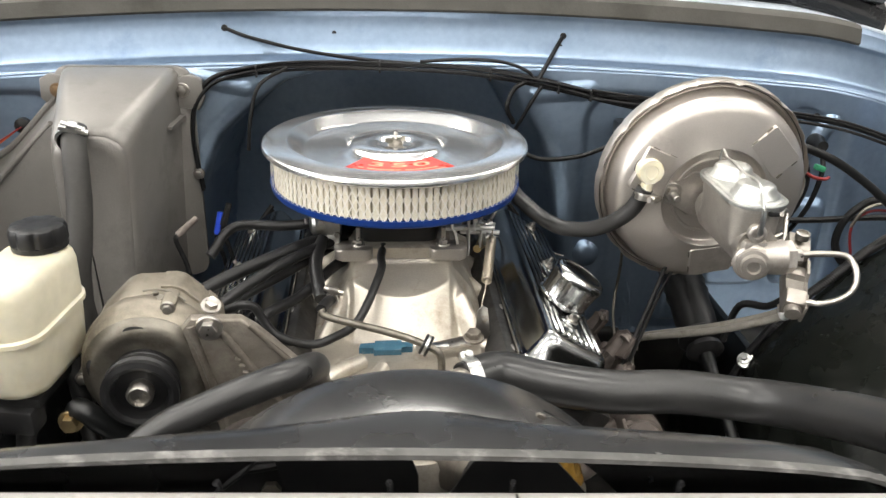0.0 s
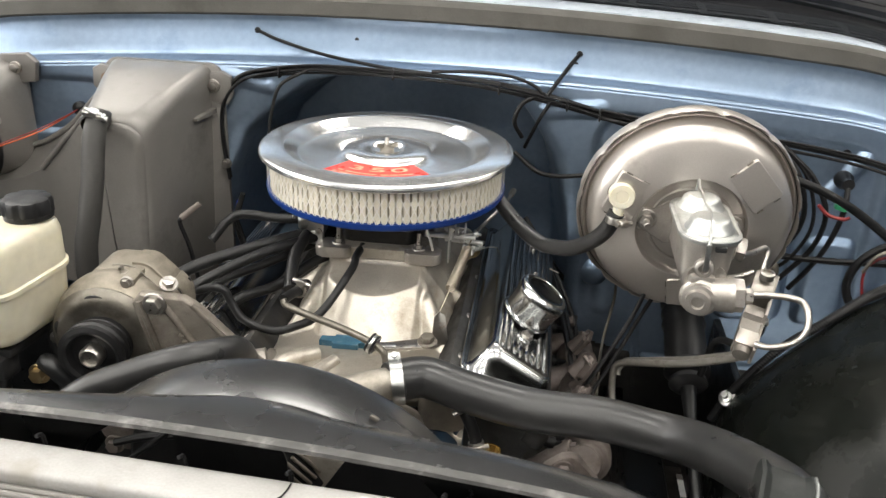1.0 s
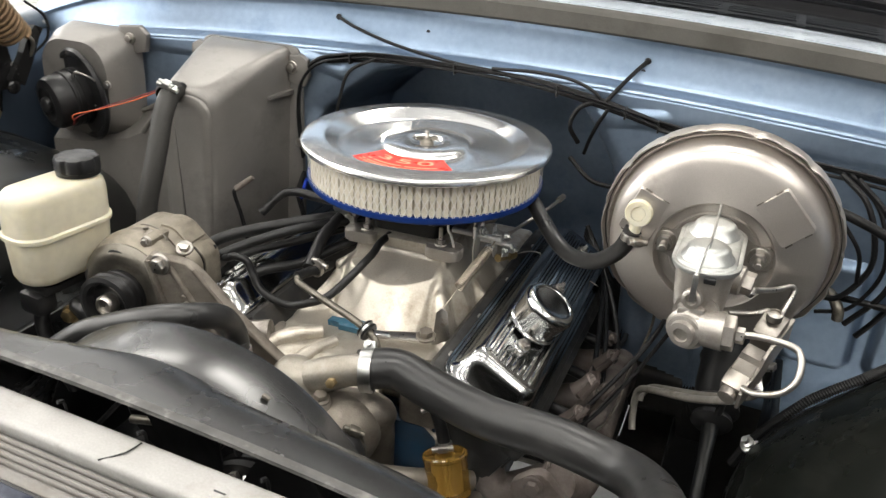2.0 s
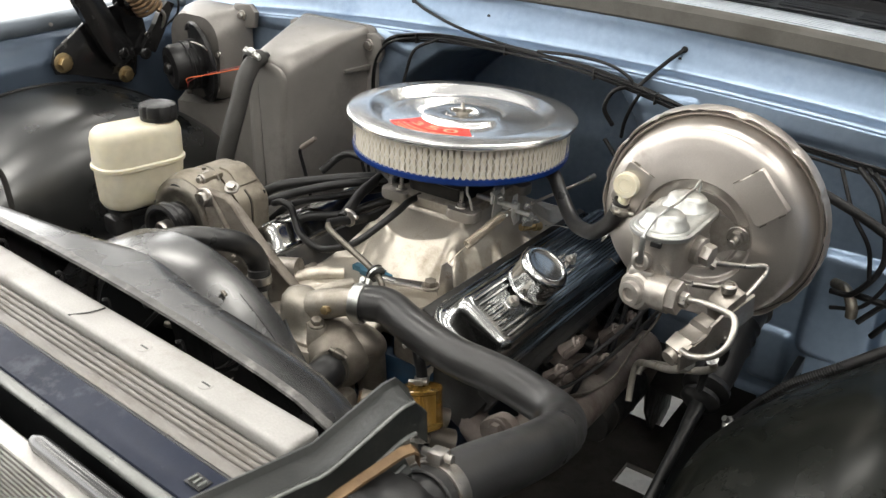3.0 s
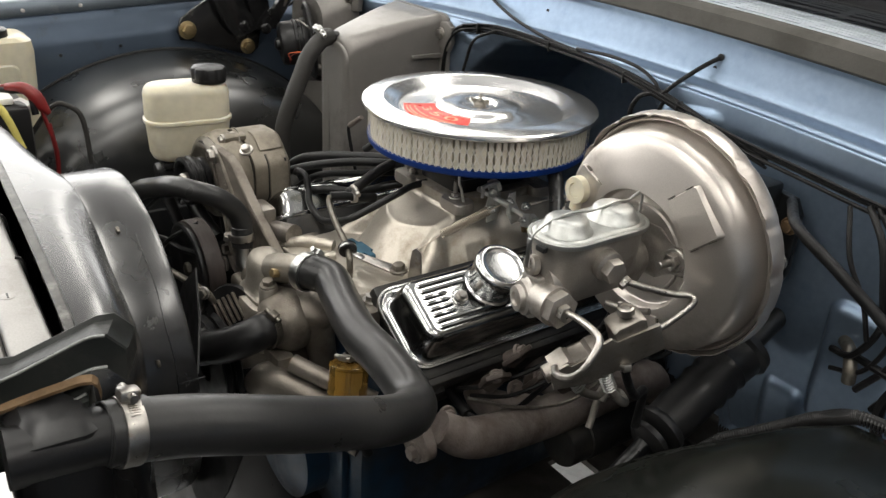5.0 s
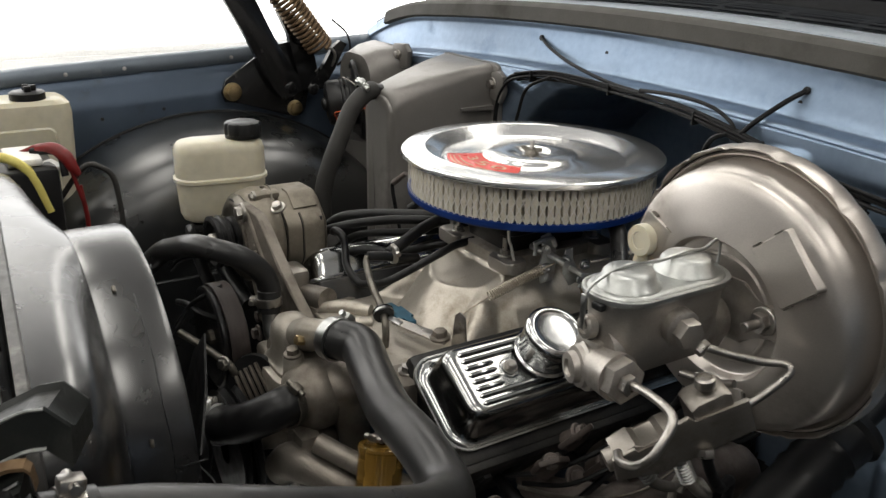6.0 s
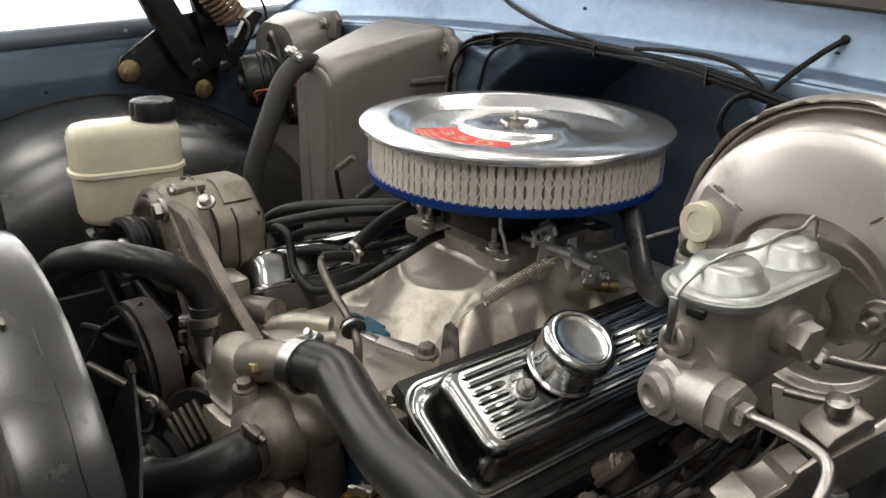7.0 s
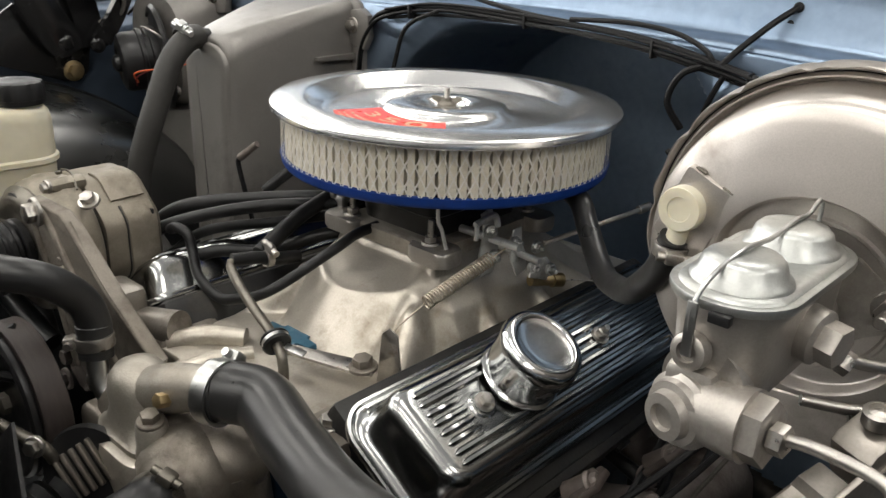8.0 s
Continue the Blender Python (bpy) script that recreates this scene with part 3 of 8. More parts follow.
bm = B()
tube(bm, [HOOD_A + V(x, 0, crown(x) * 0.9) + HOOD_UP * 0.045 + hn * 0.012 for x in (-0.84, -0.5, 0, 0.5, 0.84)], 0.02, 10, 8, flat=0.7)
part("rear_channel", bm, M_HOOD, hood)


# ---- wings and wheel houses ----
def fender(s, name, label):
    """One front wing: rolled top flange, inner skirt and outer skin."""
    f = thing(name, (s * 0.9, -0.3, 0.75), label, "wing")
    top = lambda y: 1.135 + 0.045 * (y + 0.1) - 0.03 * max(0, -0.5 - y)
    ys = [-0.95, -0.8, -0.65, -0.5, -0.35, -0.2, -0.05, 0.1, 0.25, 0.45]
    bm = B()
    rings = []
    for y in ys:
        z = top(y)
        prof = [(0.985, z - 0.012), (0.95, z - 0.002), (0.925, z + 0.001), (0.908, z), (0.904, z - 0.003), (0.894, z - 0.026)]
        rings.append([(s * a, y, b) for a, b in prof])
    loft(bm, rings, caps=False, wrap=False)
    # flange takes the lit tone, light from above put into its colour
    o = part("top_flange", bm, M_FLANGE, f, "worn top flange, painted paler for the light from above", 50)
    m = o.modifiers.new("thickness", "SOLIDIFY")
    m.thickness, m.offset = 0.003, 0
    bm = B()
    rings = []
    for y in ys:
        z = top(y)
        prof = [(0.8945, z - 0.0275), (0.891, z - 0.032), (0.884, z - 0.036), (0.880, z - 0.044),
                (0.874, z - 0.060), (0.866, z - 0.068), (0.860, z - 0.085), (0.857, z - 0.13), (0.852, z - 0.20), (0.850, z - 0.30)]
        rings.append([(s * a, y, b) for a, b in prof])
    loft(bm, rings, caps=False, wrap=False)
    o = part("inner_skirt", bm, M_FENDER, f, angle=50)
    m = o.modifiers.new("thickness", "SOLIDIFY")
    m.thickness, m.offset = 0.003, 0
    bm = B()
    rings = []
    for y in ys:
        z = top(y)
        rings.append([(s * a, y, b) for a, b in ((0.985, z - 0.012), (1.0, z - 0.03), (1.01, z - 0.08), (1.015, z - 0.25), (1.01, z - 0.45), (1.0, z - 0.75))])
    loft(bm, rings, caps=False, wrap=False)
    o = part("outer_skin", bm, M_PAINT, f)
    m = o.modifiers.new("thickness", "SOLIDIFY")
    m.thickness, m.offset = 0.003, 0
    for y in (-0.62, -0.45, -0.34, -0.12, 0.05, 0.2):
        z = top(y)
        bm = B()
        lathe(bm, [(0.0045, 0), (0.0042, 0.0025), (0.002, 0.0035), (0, 0.0035)], along((s * 0.8985, y, z - 0.016), (-s, 0, 0.4)), 10)
        part("rivet", bm, M_WHITEBAR, f, "pale worn rivet")
    for y, z in ((-0.40, 1.02), (0.03, 1.04), (-0.28, 1.03)):
        bm = B()
        lathe(bm, [(0.0035, 0), (0.0035, 0.0008), (0, 0.0008)], along((s * 0.8565, y, z), (-s, 0, 0)), 10)
        part("hole", bm, M_PLASTIC, f, "dark drilled hole")
    return f


fender(-1, "front_wing", "slate blue front wing with a rolled top flange")
fender(1, "front_wing", "slate blue front wing beside the brake booster")


def wheelhouse(s, label, prof, yc, zc):
    """The black wheel house: an arched top rolled over into a side wall."""
    bm = B()
    rings = []
    for i in range(41):
        a = radians(-12 + 204 * i / 40)
        rings.append([(s * x, yc + 1.05 * r * math.cos(a), zc + r * math.sin(a)) for x, r in prof])
    loft(bm, rings, caps=False, wrap=False)
    o = solid("wheel_house", bm, M_ARCH, label, "wheel house", "wheel houses", kind="structure", angle=60)
    m = o.modifiers.new("thickness", "SOLIDIFY")
    m.thickness, m.offset = 0.004, 0


wheelhouse(-1, "satin black rounded wheel house panel with dusty highlights",
           ((0.866, 0.456), (0.852, 0.455), (0.80, 0.451), (0.74, 0.445), (0.70, 0.438), (0.672, 0.428), (0.648, 0.411), (0.630, 0.386), (0.617, 0.350), (0.608, 0.30), (0.60, 0.17)), -0.20, 0.56)
# the driver's one ends in a free edge short of the firewall
HOUSE = ((0.866, 0.411), (0.80, 0.409), (0.74, 0.406), (0.69, 0.400), (0.652, 0.376), (0.615, 0.344), (0.585, 0.318), (0.562, 0.297), (0.53, 0.262), (0.505, 0.225))
bm = B()
rings = []
for k in range(33):
    y = -0.66 + 0.572 * k / 32
    top = [(x, y, 0.625 + math.sqrt(max(0.0, r * r - ((y + 0.24) / 1.05) ** 2)) - 0.10 * smooth(0.20, 0.42, -0.24 - y) - 0.014 * smooth(-0.34, -0.12, y)) for x, r in HOUSE]
    rings.append(top + [(0.492, y, top[-1][2] - 0.06), (0.49, y, 0.52)])
rings.append([(x, y + 0.003, z - 0.012) for x, y, z in rings[-1]])
loft(bm, rings, caps=False, wrap=False)
o = solid("wheel_house", bm, M_ARCH_GRIME, "grimy black rounded wheel house panel below the booster", "wheel house", "wheel houses", kind="structure", angle=60)
m = o.modifiers.new("thickness", "SOLIDIFY")
m.thickness, m.offset = 0.004, 0
bm = B()
tube(bm, [(-0.852, -0.20 + 1.05 * 0.456 * math.cos(a), 0.56 + 0.456 * math.sin(a)) for a in [radians(15 + 150 * k / 24) for k in range(25)]], 0.005, 8, 2)
solid("seal_strip", bm, M_RUBBER, "black rubber seal strip along the wheel house edge", "seal strip")

# ---- radiator, its support panel and the slatted front ----
YAW = radians(-2.8)


def front(x, y, z):
    """A place in the slightly turned frame of the radiator."""
    return V(x * math.cos(YAW) - y * math.sin(YAW), -0.655 + x * math.sin(YAW) + y * math.cos(YAW), z)


FR = Matrix.Translation((0, -0.655, 0)) @ Matrix.Rotation(YAW, 4, "Z")
radiator = thing("radiator", (0, -0.67, 0.5), "radiator with a chalky pale aluminium top rail and black end tanks", "radiator")
bm = B()
rbox(bm, (0.74, 0.034, 0.02), FR @ Matrix.Translation((-0.032, -0.032, 1.058)), 0.005, 3)
part("top_rail", bm, M_WHITEBAR, radiator)
for k in range(4):
    y0 = -0.0505 - 0.0064 * k
    bm = B()
    prof = [(y0, 1.040), (y0, 1.0548), (y0 - 0.0008, 1.0576), (y0 - 0.0022, 1.0588), (y0 - 0.0038, 1.0588), (y0 - 0.0052, 1.0576), (y0 - 0.0060, 1.0548), (y0 - 0.0060, 1.040)]
    loft(bm, [[tuple(front(x, y, z)) for y, z in prof] for x in (-0.40, -0.2, 0.0, 0.15, 0.335)])
    part("rib", bm, M_TANKGREY, radiator, "tan grey ribbed strip")
bm = B()
prof = [(-0.0765, 1.040), (-0.0765, 1.0575), (-0.0778, 1.0598), (-0.0800, 1.0605), (-0.0850, 1.0600), (-0.0872, 1.0585), (-0.0880, 1.0555), (-0.0880, 1.040)]
loft(bm, [[tuple(front(x, y, z)) for y, z in prof] for x in (-0.40, -0.2, 0.0, 0.15, 0.335)])
part("channel", bm, M_TANKGREY, radiator, "tan grey flange")
bm = B()
tube(bm, [front(0.062, -0.020, 1.0685), front(0.060, -0.035, 1.0690), front(0.047, -0.048, 1.0670)], 0.0007, 5, 2)
part("loose_wire", bm, M_WIRE, radiator, "hair-thin black wire")
bm = B()
rbox(bm, (0.70, 0.045, 0.44), FR @ Matrix.Translation((-0.03, -0.030, 0.815)), 0.004)
part("core", bm, M_APRON, radiator)
for x in (0.146, 0.229):
    bm = B()
    lathe(bm, [(0.0068, 0), (0.0066, 0.0006), (0.005, 0.0009), (0, 0.0009)], FR @ Matrix.Translation((x, -0.036, 1.0678)), 20)
    screw = part("screw", bm, M_WHITEBAR, radiator)
    bm = B()
    rbox(bm, (0.010, 0.0016, 0.0006), FR @ Matrix.Translation((x, -0.036, 1.0687)), 0)
    part("slot", bm, M_APRON, screw, "dark screwdriver slot")
for x in (-0.3, -0.13, -0.02, 0.06, 0.17):
    bm = B()
    tube(bm, [front(x, -0.012, 1.045), front(x, -0.014, 1.072), front(x - 0.001, -0.02, 1.076)], 0.0016, 6, 3)
    part("clip", bm, M_WIRE, radiator)
bm = B()
rings = []
for k, (z, w, d) in enumerate(((0.58, 0.085, 0.06), (1.03, 0.09, 0.065), (1.06, 0.085, 0.06), (1.07, 0.06, 0.04))):
    rings.append([(x, y, z) for x, y in rring(w, d, 0.014)])
loft(bm, rings, FR @ Matrix.Translation((0.405, -0.035, 0)))
part("end_tank", bm, M_PLASTIC, radiator)
bm = B()
loft(bm, rings, FR @ Matrix.Translation((-0.42, -0.035, 0)))
part("end_tank", bm, M_PLASTIC, radiator)
bm = B()
tube(bm, [front(0.43, -0.07, 1.046), front(0.43, 0.0, 1.042)], 0.0225, 20, 1)
part("hose_neck", bm, M_PLASTIC, radiator)

# the black hold-down that grips the radiator's corner
hold = thing("radiator_bracket", (0.38, -0.70, 1.03), "black plastic radiator hold-down bracket with raised ribs", "bracket")
TOP = [(x - 0.006, y - 0.004, z) for x, y, z in ((0.345, -0.805, 1.072), (0.365, -0.775, 1.083), (0.375, -0.745, 1.085), (0.382, -0.725, 1.087), (0.392, -0.690, 1.103), (0.398, -0.668, 1.113), (0.400, -0.655, 1.113), (0.402, -0.642, 1.098))]
bm = B()
sec = []
for x, y, z in TOP:
    sec.append([(x - 0.017, y + 0.009, z - 0.022), (x - 0.017, y + 0.009, z - 0.001), (x - 0.0145, y + 0.008, z), (x - 0.011, y + 0.006, z - 0.0035), (x + 0.008, y - 0.004, z - 0.0035), (x + 0.0115, y - 0.006, z), (x + 0.014, y - 0.007, z - 0.001), (x + 0.017, y - 0.009, z - 0.026)])
loft(bm, sec)
part("arm", bm, M_BRACKET, hold)
bm = B()
loft(bm, [[(x + 0.014, y - 0.007, z - 0.034), (x + 0.030, y - 0.014, z - 0.042), (x + 0.032, y - 0.014, z - 0.065), (x + 0.014, y - 0.007, z - 0.065)] for x, y, z in TOP[:6]])
part("skirt", bm, M_BRACKET, hold)
bm = B()
loft(bm, [[(x, y, z), (x + 0.0065, y - 0.0026, z - 0.002), (x + 0.0065, y - 0.0026, z - 0.0045), (x, y, z - 0.0025)] for x, y, z in ((0.3835, -0.7565, 1.061), (0.3903, -0.7405, 1.068), (0.4012, -0.7131, 1.0785), (0.4115, -0.6869, 1.0875), (0.4150, -0.6795, 1.0878), (0.4165, -0.6763, 1.0845), (0.4170, -0.6750, 1.0735))])
part("clip", bm, M_RUSTCLIP, hold, "rusty brown bent strip clip")
bm = B()
tube(bm, [(0.3976, -0.7322, 1.0640), (0.4020, -0.7200, 1.0633), (0.4077, -0.7069, 1.0650), (0.4130, -0.6940, 1.0690), (0.4161, -0.6857, 1.0737)], 0.0011, 6, 5)
part("spring_wire", bm, M_ZINC, hold, "bright bent wire")
for dx, dy, dz, r in ((0.0138, -0.0070, -0.0006, 0.0012), (0.0172, -0.0088, -0.0250, 0.0016)):
    bm = B()
    tube(bm, [(x + dx, y + dy, z + dz) for x, y, z in TOP[:7]], r, 6, 3)
    part("rib", bm, M_EDGE, hold, "worn pale moulded edge")

support = thing("radiator_support", (0, -0.80, 0.5), "scuffed navy painted radiator support panel with a dark rolled edge", "panel", kind="structure")
bm = B()
loft(bm, [[tuple(front(x, y, z)) for y, z in ((-0.0905, 1.050), (-0.0910, 1.0600), (-0.0935, 1.0625), (-0.1120, 1.0605), (-0.1150, 1.0590), (-0.1235, 1.0590), (-0.1250, 1.055), (-0.1250, 1.045), (-0.0905, 1.045))] for x in (-0.91, -0.4, 0.0, 0.4, 0.71)])
part("top_panel", bm, M_NAVY, support)
bm = B()
tube(bm, [front(x, -0.1295, 1.0555) for x in (-0.91, 0.0, 0.71)], 0.0052, 12, 1)
part("rolled_edge", bm, M_EDGE, support, "worn grey rolled edge")
bm = B()
rbox(bm, (1.62, 0.02, 0.5), FR @ Matrix.Translation((-0.10, -0.112, 0.79)), 0.003)
part("face", bm, M_APRON, support)
bm = B()
tube(bm, [front(x, -0.0893, 1.0575) for x in (-0.91, 0.0, 0.35)], 0.0022, 10, 1)
part("bead", bm, M_APRON, support)
bm = B()
rbox(bm, (0.017, 0.012, 0.0015), FR @ Matrix.Translation((0.312, -0.1075, 1.0617)), 0.0005)
part("slot", bm, M_PLASTIC, support, "dark square slot")
for k in range(3):
    bm = B()
    rbox(bm, (0.0022, 0.008, 0.003), FR @ Matrix.Translation((0.307 + 0.005 * k, -0.1080, 1.0628)), 0.0008)
    part("slot_tab", bm, M_EDGE, support, "worn grey metal tab")

grille = thing("condenser", (0, -0.82, 0.6), "dull silver finned condenser ahead of the radiator support", "condenser")
for k in range(52):
    bm = B()
    rbox(bm, (0.86, 0.014, 0.0030), FR @ Matrix.Translation((-0.05, -0.160, 1.046 - 0.0066 * k)), 0)
    part("fin", bm, M_SLAT, grille)
bm = B()
rbox(bm, (0.86, 0.004, 0.36), FR @ Matrix.Translation((-0.05, -0.150, 0.86)), 0)
part("backing", bm, M_APRON, grille)
bm = B()
tube(bm, [front(0.17, -0.150, 1.049), front(0.18, -0.150, 1.050), front(0.40, -0.150, 1.050)], [0.005, 0.0075, 0.0075], 16, 1)
part("header_tube", bm, M_GLOSS, grille)

# ---- fan shroud: a funnel from the radiator to the fan's ring ----
shroud = thing("fan_shroud", (0, -0.55, 0.5), "worn black plastic fan shroud with a round fan ring", "fan shroud")
SEG = 96
RINGC, RINGR = V(-0.002, 0, 0.864), 0.210


def shroud_front(a):
    """The mouth at the radiator: a wide rounded rectangle."""
    c, s = math.cos(a), math.sin(a)
    hw, hh = 0.388, 0.255
    k = (abs(c / hw) ** 12 + abs(s / hh) ** 12) ** (-1 / 12)
    x = -0.03 + k * c
    return front(x, 0.001, 0.822 + k * s + (0.0065 - 0.13 * (x + 0.02) ** 2 if s > 0 else 0) * min(1, abs(k * s) / hh) ** 4)


bm = B()
rings = []
for t, y, dr in ((0, None, 0), (0.04, None, 0), (0.18, None, 0), (0.35, None, 0), (0.5, None, 0), (0.66, None, 0), (0.8, None, 0), (0.88, None, 0), (0.95, None, 0), (0.985, None, 0)):
    ring = []
    for i in range(SEG):
        a = 2 * math.pi * i / SEG
        p = shroud_front(a)
        q = RINGC + V(RINGR * math.cos(a), -0.590, RINGR * math.sin(a))
        w = abs(math.sin(2 * a))
        b = (0.40 * t + 0.60 * t ** 3) * (1 - w) + (0.10 * t + 0.90 * t ** 5) * w
        m = p.lerp(q, b)
        m.y = p.y + (q.y - p.y) * t
        ring.append(tuple(m))
    rings.append(ring)
for y, r in ((-0.590, RINGR - 0.001), (-0.584, RINGR), (-0.536, RINGR), (-0.530, RINGR - 0.002), (-0.530, RINGR - 0.006)):
    rings.append([(RINGC.x + r * math.cos(2 * math.pi * i / SEG), y, RINGC.z + r * math.sin(2 * math.pi * i / SEG)) for i in range(SEG)])
loft(bm, rings, caps=False)
o = part("funnel", bm, M_SHROUD, shroud, angle=50)
m = o.modifiers.new("thickness", "SOLIDIFY")
m.thickness, m.offset = 0.0035, -1
bm = B()
rings = []
for i in range(SEG):
    a = 2 * math.pi * i / SEG
    p = shroud_front(a)
    out = V(math.cos(a), 0, math.sin(a)) * 0.004
    rings.append([tuple(p + out + V(0, -0.006, 0)), tuple(p + out + V(0, 0.002, 0)), tuple(p + V(0, 0.004, 0)), tuple(p + V(0, -0.006, 0))])
rings.append(rings[0])
loft(bm, rings, caps=False)
part("lip", bm, M_SCUFF, shroud, "scuffed pale front edge")
bm = B()
tube(bm, [tuple(RINGC + V((RINGR + 0.0001) * math.cos(radians(a)), -0.553 + 0.0008 * math.sin(a), (RINGR + 0.0001) * math.sin(radians(a)))) for a in range(-40, 61, 5)], 0.0005, 5, 1)
tube(bm, [tuple(RINGC + V((RINGR + 0.0002) * math.cos(radians(12)), y, (RINGR + 0.0002) * math.sin(radians(12)))) for y in (-0.553, -0.54, -0.523)], 0.0006, 5, 1)
part("seam", bm, M_APRON, shroud, "fine dark moulding seam")
for a in (62, 20):
    a = radians(a)
    bm = B()
    rbox(bm, (0.004, 0.008, 0.004), along(RINGC + V((RINGR + 0.003) * math.cos(a), -0.57, (RINGR + 0.003) * math.sin(a)), (math.cos(a), 0, math.sin(a))), 0.0015)
    part("tab", bm, M_DKSTEEL, shroud, "small bright metal tab")

fan = thing("cooling_fan", (0, -0.5, 0.79), "black flexible cooling fan inside the shroud", "fan")
bm = B()
lathe(bm, [(0, -0.03), (0.05, -0.03), (0.055, -0.01), (0.055, 0.02), (0.03, 0.03), (0, 0.03)], along((-0.012, -0.50, 0.79), (0, 1, 0)), 24)
part("hub", bm, M_PLASTIC, fan)
for k in range(6):
    a = radians(45 + 60 * k)
    d, n = V(math.cos(a), 0, math.sin(a)), V(-math.sin(a), 0, math.cos(a))
    bm = B()
    rings = []
    for r, w, tw in ((0.05, 0.03, 0.006), (0.1, 0.048, 0.012), (0.16, 0.062, 0.016), (0.217, 0.060, 0.018)):
        c = V(-0.012, -0.505, 0.79) + d * r
        rings.append([tuple(c - n * w + V(0, -tw, 0)), tuple(c + V(0, 0.004, 0)), tuple(c + n * w + V(0, tw, 0)), tuple(c + n * w + V(0, tw - 0.002, 0)), tuple(c + V(0, 0.001, 0)), tuple(c - n * w + V(0, -tw - 0.002, 0))])
    loft(bm, rings)
    part("blade", bm, M_PLASTIC, fan)


# ---- air cleaner ----
cleaner = thing("air_cleaner", (0, 0, 1.038), "round chrome air cleaner with a cream pleated filter and blue base", "air cleaner")
AC = Matrix.Translation((0, 0, 0))
bm = B()
lathe(bm, [(0.172, 1.0965), (0.1768, 1.0965), (0.1784, 1.0980), (0.1785, 1.1010), (0.1778, 1.1032), (0.1762, 1.1045), (0.1735, 1.1052), (0.160, 1.1066), (0.147, 1.1076), (0.1445, 1.1074), (0.1425, 1.1064),
           (0.1285, 1.0945), (0.1265, 1.0930), (0.1235, 1.0920), (0.119, 1.0918), (0.085, 1.0928), (0.0665, 1.0945), (0.0640, 1.0958), (0.0615, 1.0985), (0.0590, 1.1000), (0.040, 1.1008), (0.027, 1.1006),
           (0.0250, 1.0995), (0.022, 1.0965), (0.014, 1.0960), (0, 1.0960)], AC, 128)
part("lid", bm, M_CHROME, cleaner, "polished chrome dished lid", 30)
bm = B()
rings = []
PL = 112
random.seed(8)
FOLD = []
for k in range(PL):
    c = k + random.uniform(-0.12, 0.12)
    w = random.uniform(0.29, 0.41)
    FOLD += [(c - w, 0.1640), (c + w, 0.1640), (c + w + 0.05, 0.1525), (c + 0.95 - w, 0.1525)]
for z, inner in ((1.0495, 0), (1.0972, 0), (1.0962, 1), (1.0495, 1)):
    rings.append([((0.1345 if inner else r) * math.cos(2 * math.pi * q / PL), (0.1345 if inner else r) * math.sin(2 * math.pi * q / PL), z) for q, r in FOLD])
rings.append(rings[0])
loft(bm, rings, caps=False)
filt = part("filter", bm, M_PAPER, cleaner, "cream pleated filter paper", 10)
bm = B()
nm, rows_m = 112, 5
vs = {}


def mesh_pt(i, k):
    a = 2 * math.pi * (i + 0.5 * (k % 2)) / nm
    return V(0.1675 * math.cos(a), 0.1675 * math.sin(a), 1.0495 + 0.048 * k / rows_m)
for k in range(rows_m):
    for i in range(nm):
        for j in ((i, i + 1) if k % 2 else (i - 1, i)):
            a, b = mesh_pt(i, k), mesh_pt(j, k + 1)
            d = (b - a).normalized()
            o = V(a.x, a.y, 0).normalized()
            s = d.cross(o) * 0.00072
            q = [bm.verts.new(p) for p in (a - s, a + s, b + s, b - s, a - s + o * 0.0008, a + s + o * 0.0008, b + s + o * 0.0008, b - s + o * 0.0008)]
            for f in ((4, 5, 6, 7), (0, 1, 5, 4), (2, 3, 7, 6)):
                bm.faces.new([q[n] for n in f])
tagged(part("mesh", bm, M_MESH, filt, "diamond wire mesh"), kind="stuff")
bm = B()
lathe(bm, [(0.06, 1.040), (0.150, 1.0390), (0.160, 1.0395), (0.1665, 1.0415), (0.1684, 1.0445), (0.1687, 1.0485), (0.1695, 1.0512), (0.165, 1.0515)], AC, 96)
part("base", bm, M_BLUE, cleaner, "cobalt blue base rim", 60)
bm = B()
lathe(bm, [(0, 1.095), (0.003, 1.095), (0.003, 1.113), (0.0024, 1.1145), (0, 1.1145)], AC, 12)
part("stud", bm, M_STEEL, cleaner)
bm = B()
lathe(bm, [(0, 1.096), (0.010, 1.096), (0.0095, 1.099), (0.0060, 1.102), (0.0055, 1.105), (0, 1.105)], AC, 20)
for s in (0, 1):
    m = Matrix.Rotation(math.pi * s + 0.5, 4, "Z")
    loft(bm, [[(0.004, -0.002, 1.098), (0.004, 0.002, 1.098), (0.004, 0.002, 1.104), (0.004, -0.002, 1.104)], [(0.010, -0.0017, 1.0995), (0.010, 0.0017, 1.0995), (0.010, 0.0017, 1.106), (0.010, -0.0017, 1.106)],
              [(0.0155, -0.001, 1.102), (0.0155, 0.001, 1.102), (0.0155, 0.001, 1.106), (0.0155, -0.001, 1.106)]], m)
part("wing_nut", bm, M_DKSTEEL, cleaner)
# red decal on the dished part, its arc towards the radiator
def lid_z(r):
    return 1.0918 + (0.0010 * (0.116 - r) / 0.031 if r > 0.085 else 0.0010 + 0.0017 * (0.085 - r) / 0.019)


DEC = radians(-88)
def on_lid(r, a, h):
    return V(r * math.cos(a), r * math.sin(a), lid_z(r) + h)


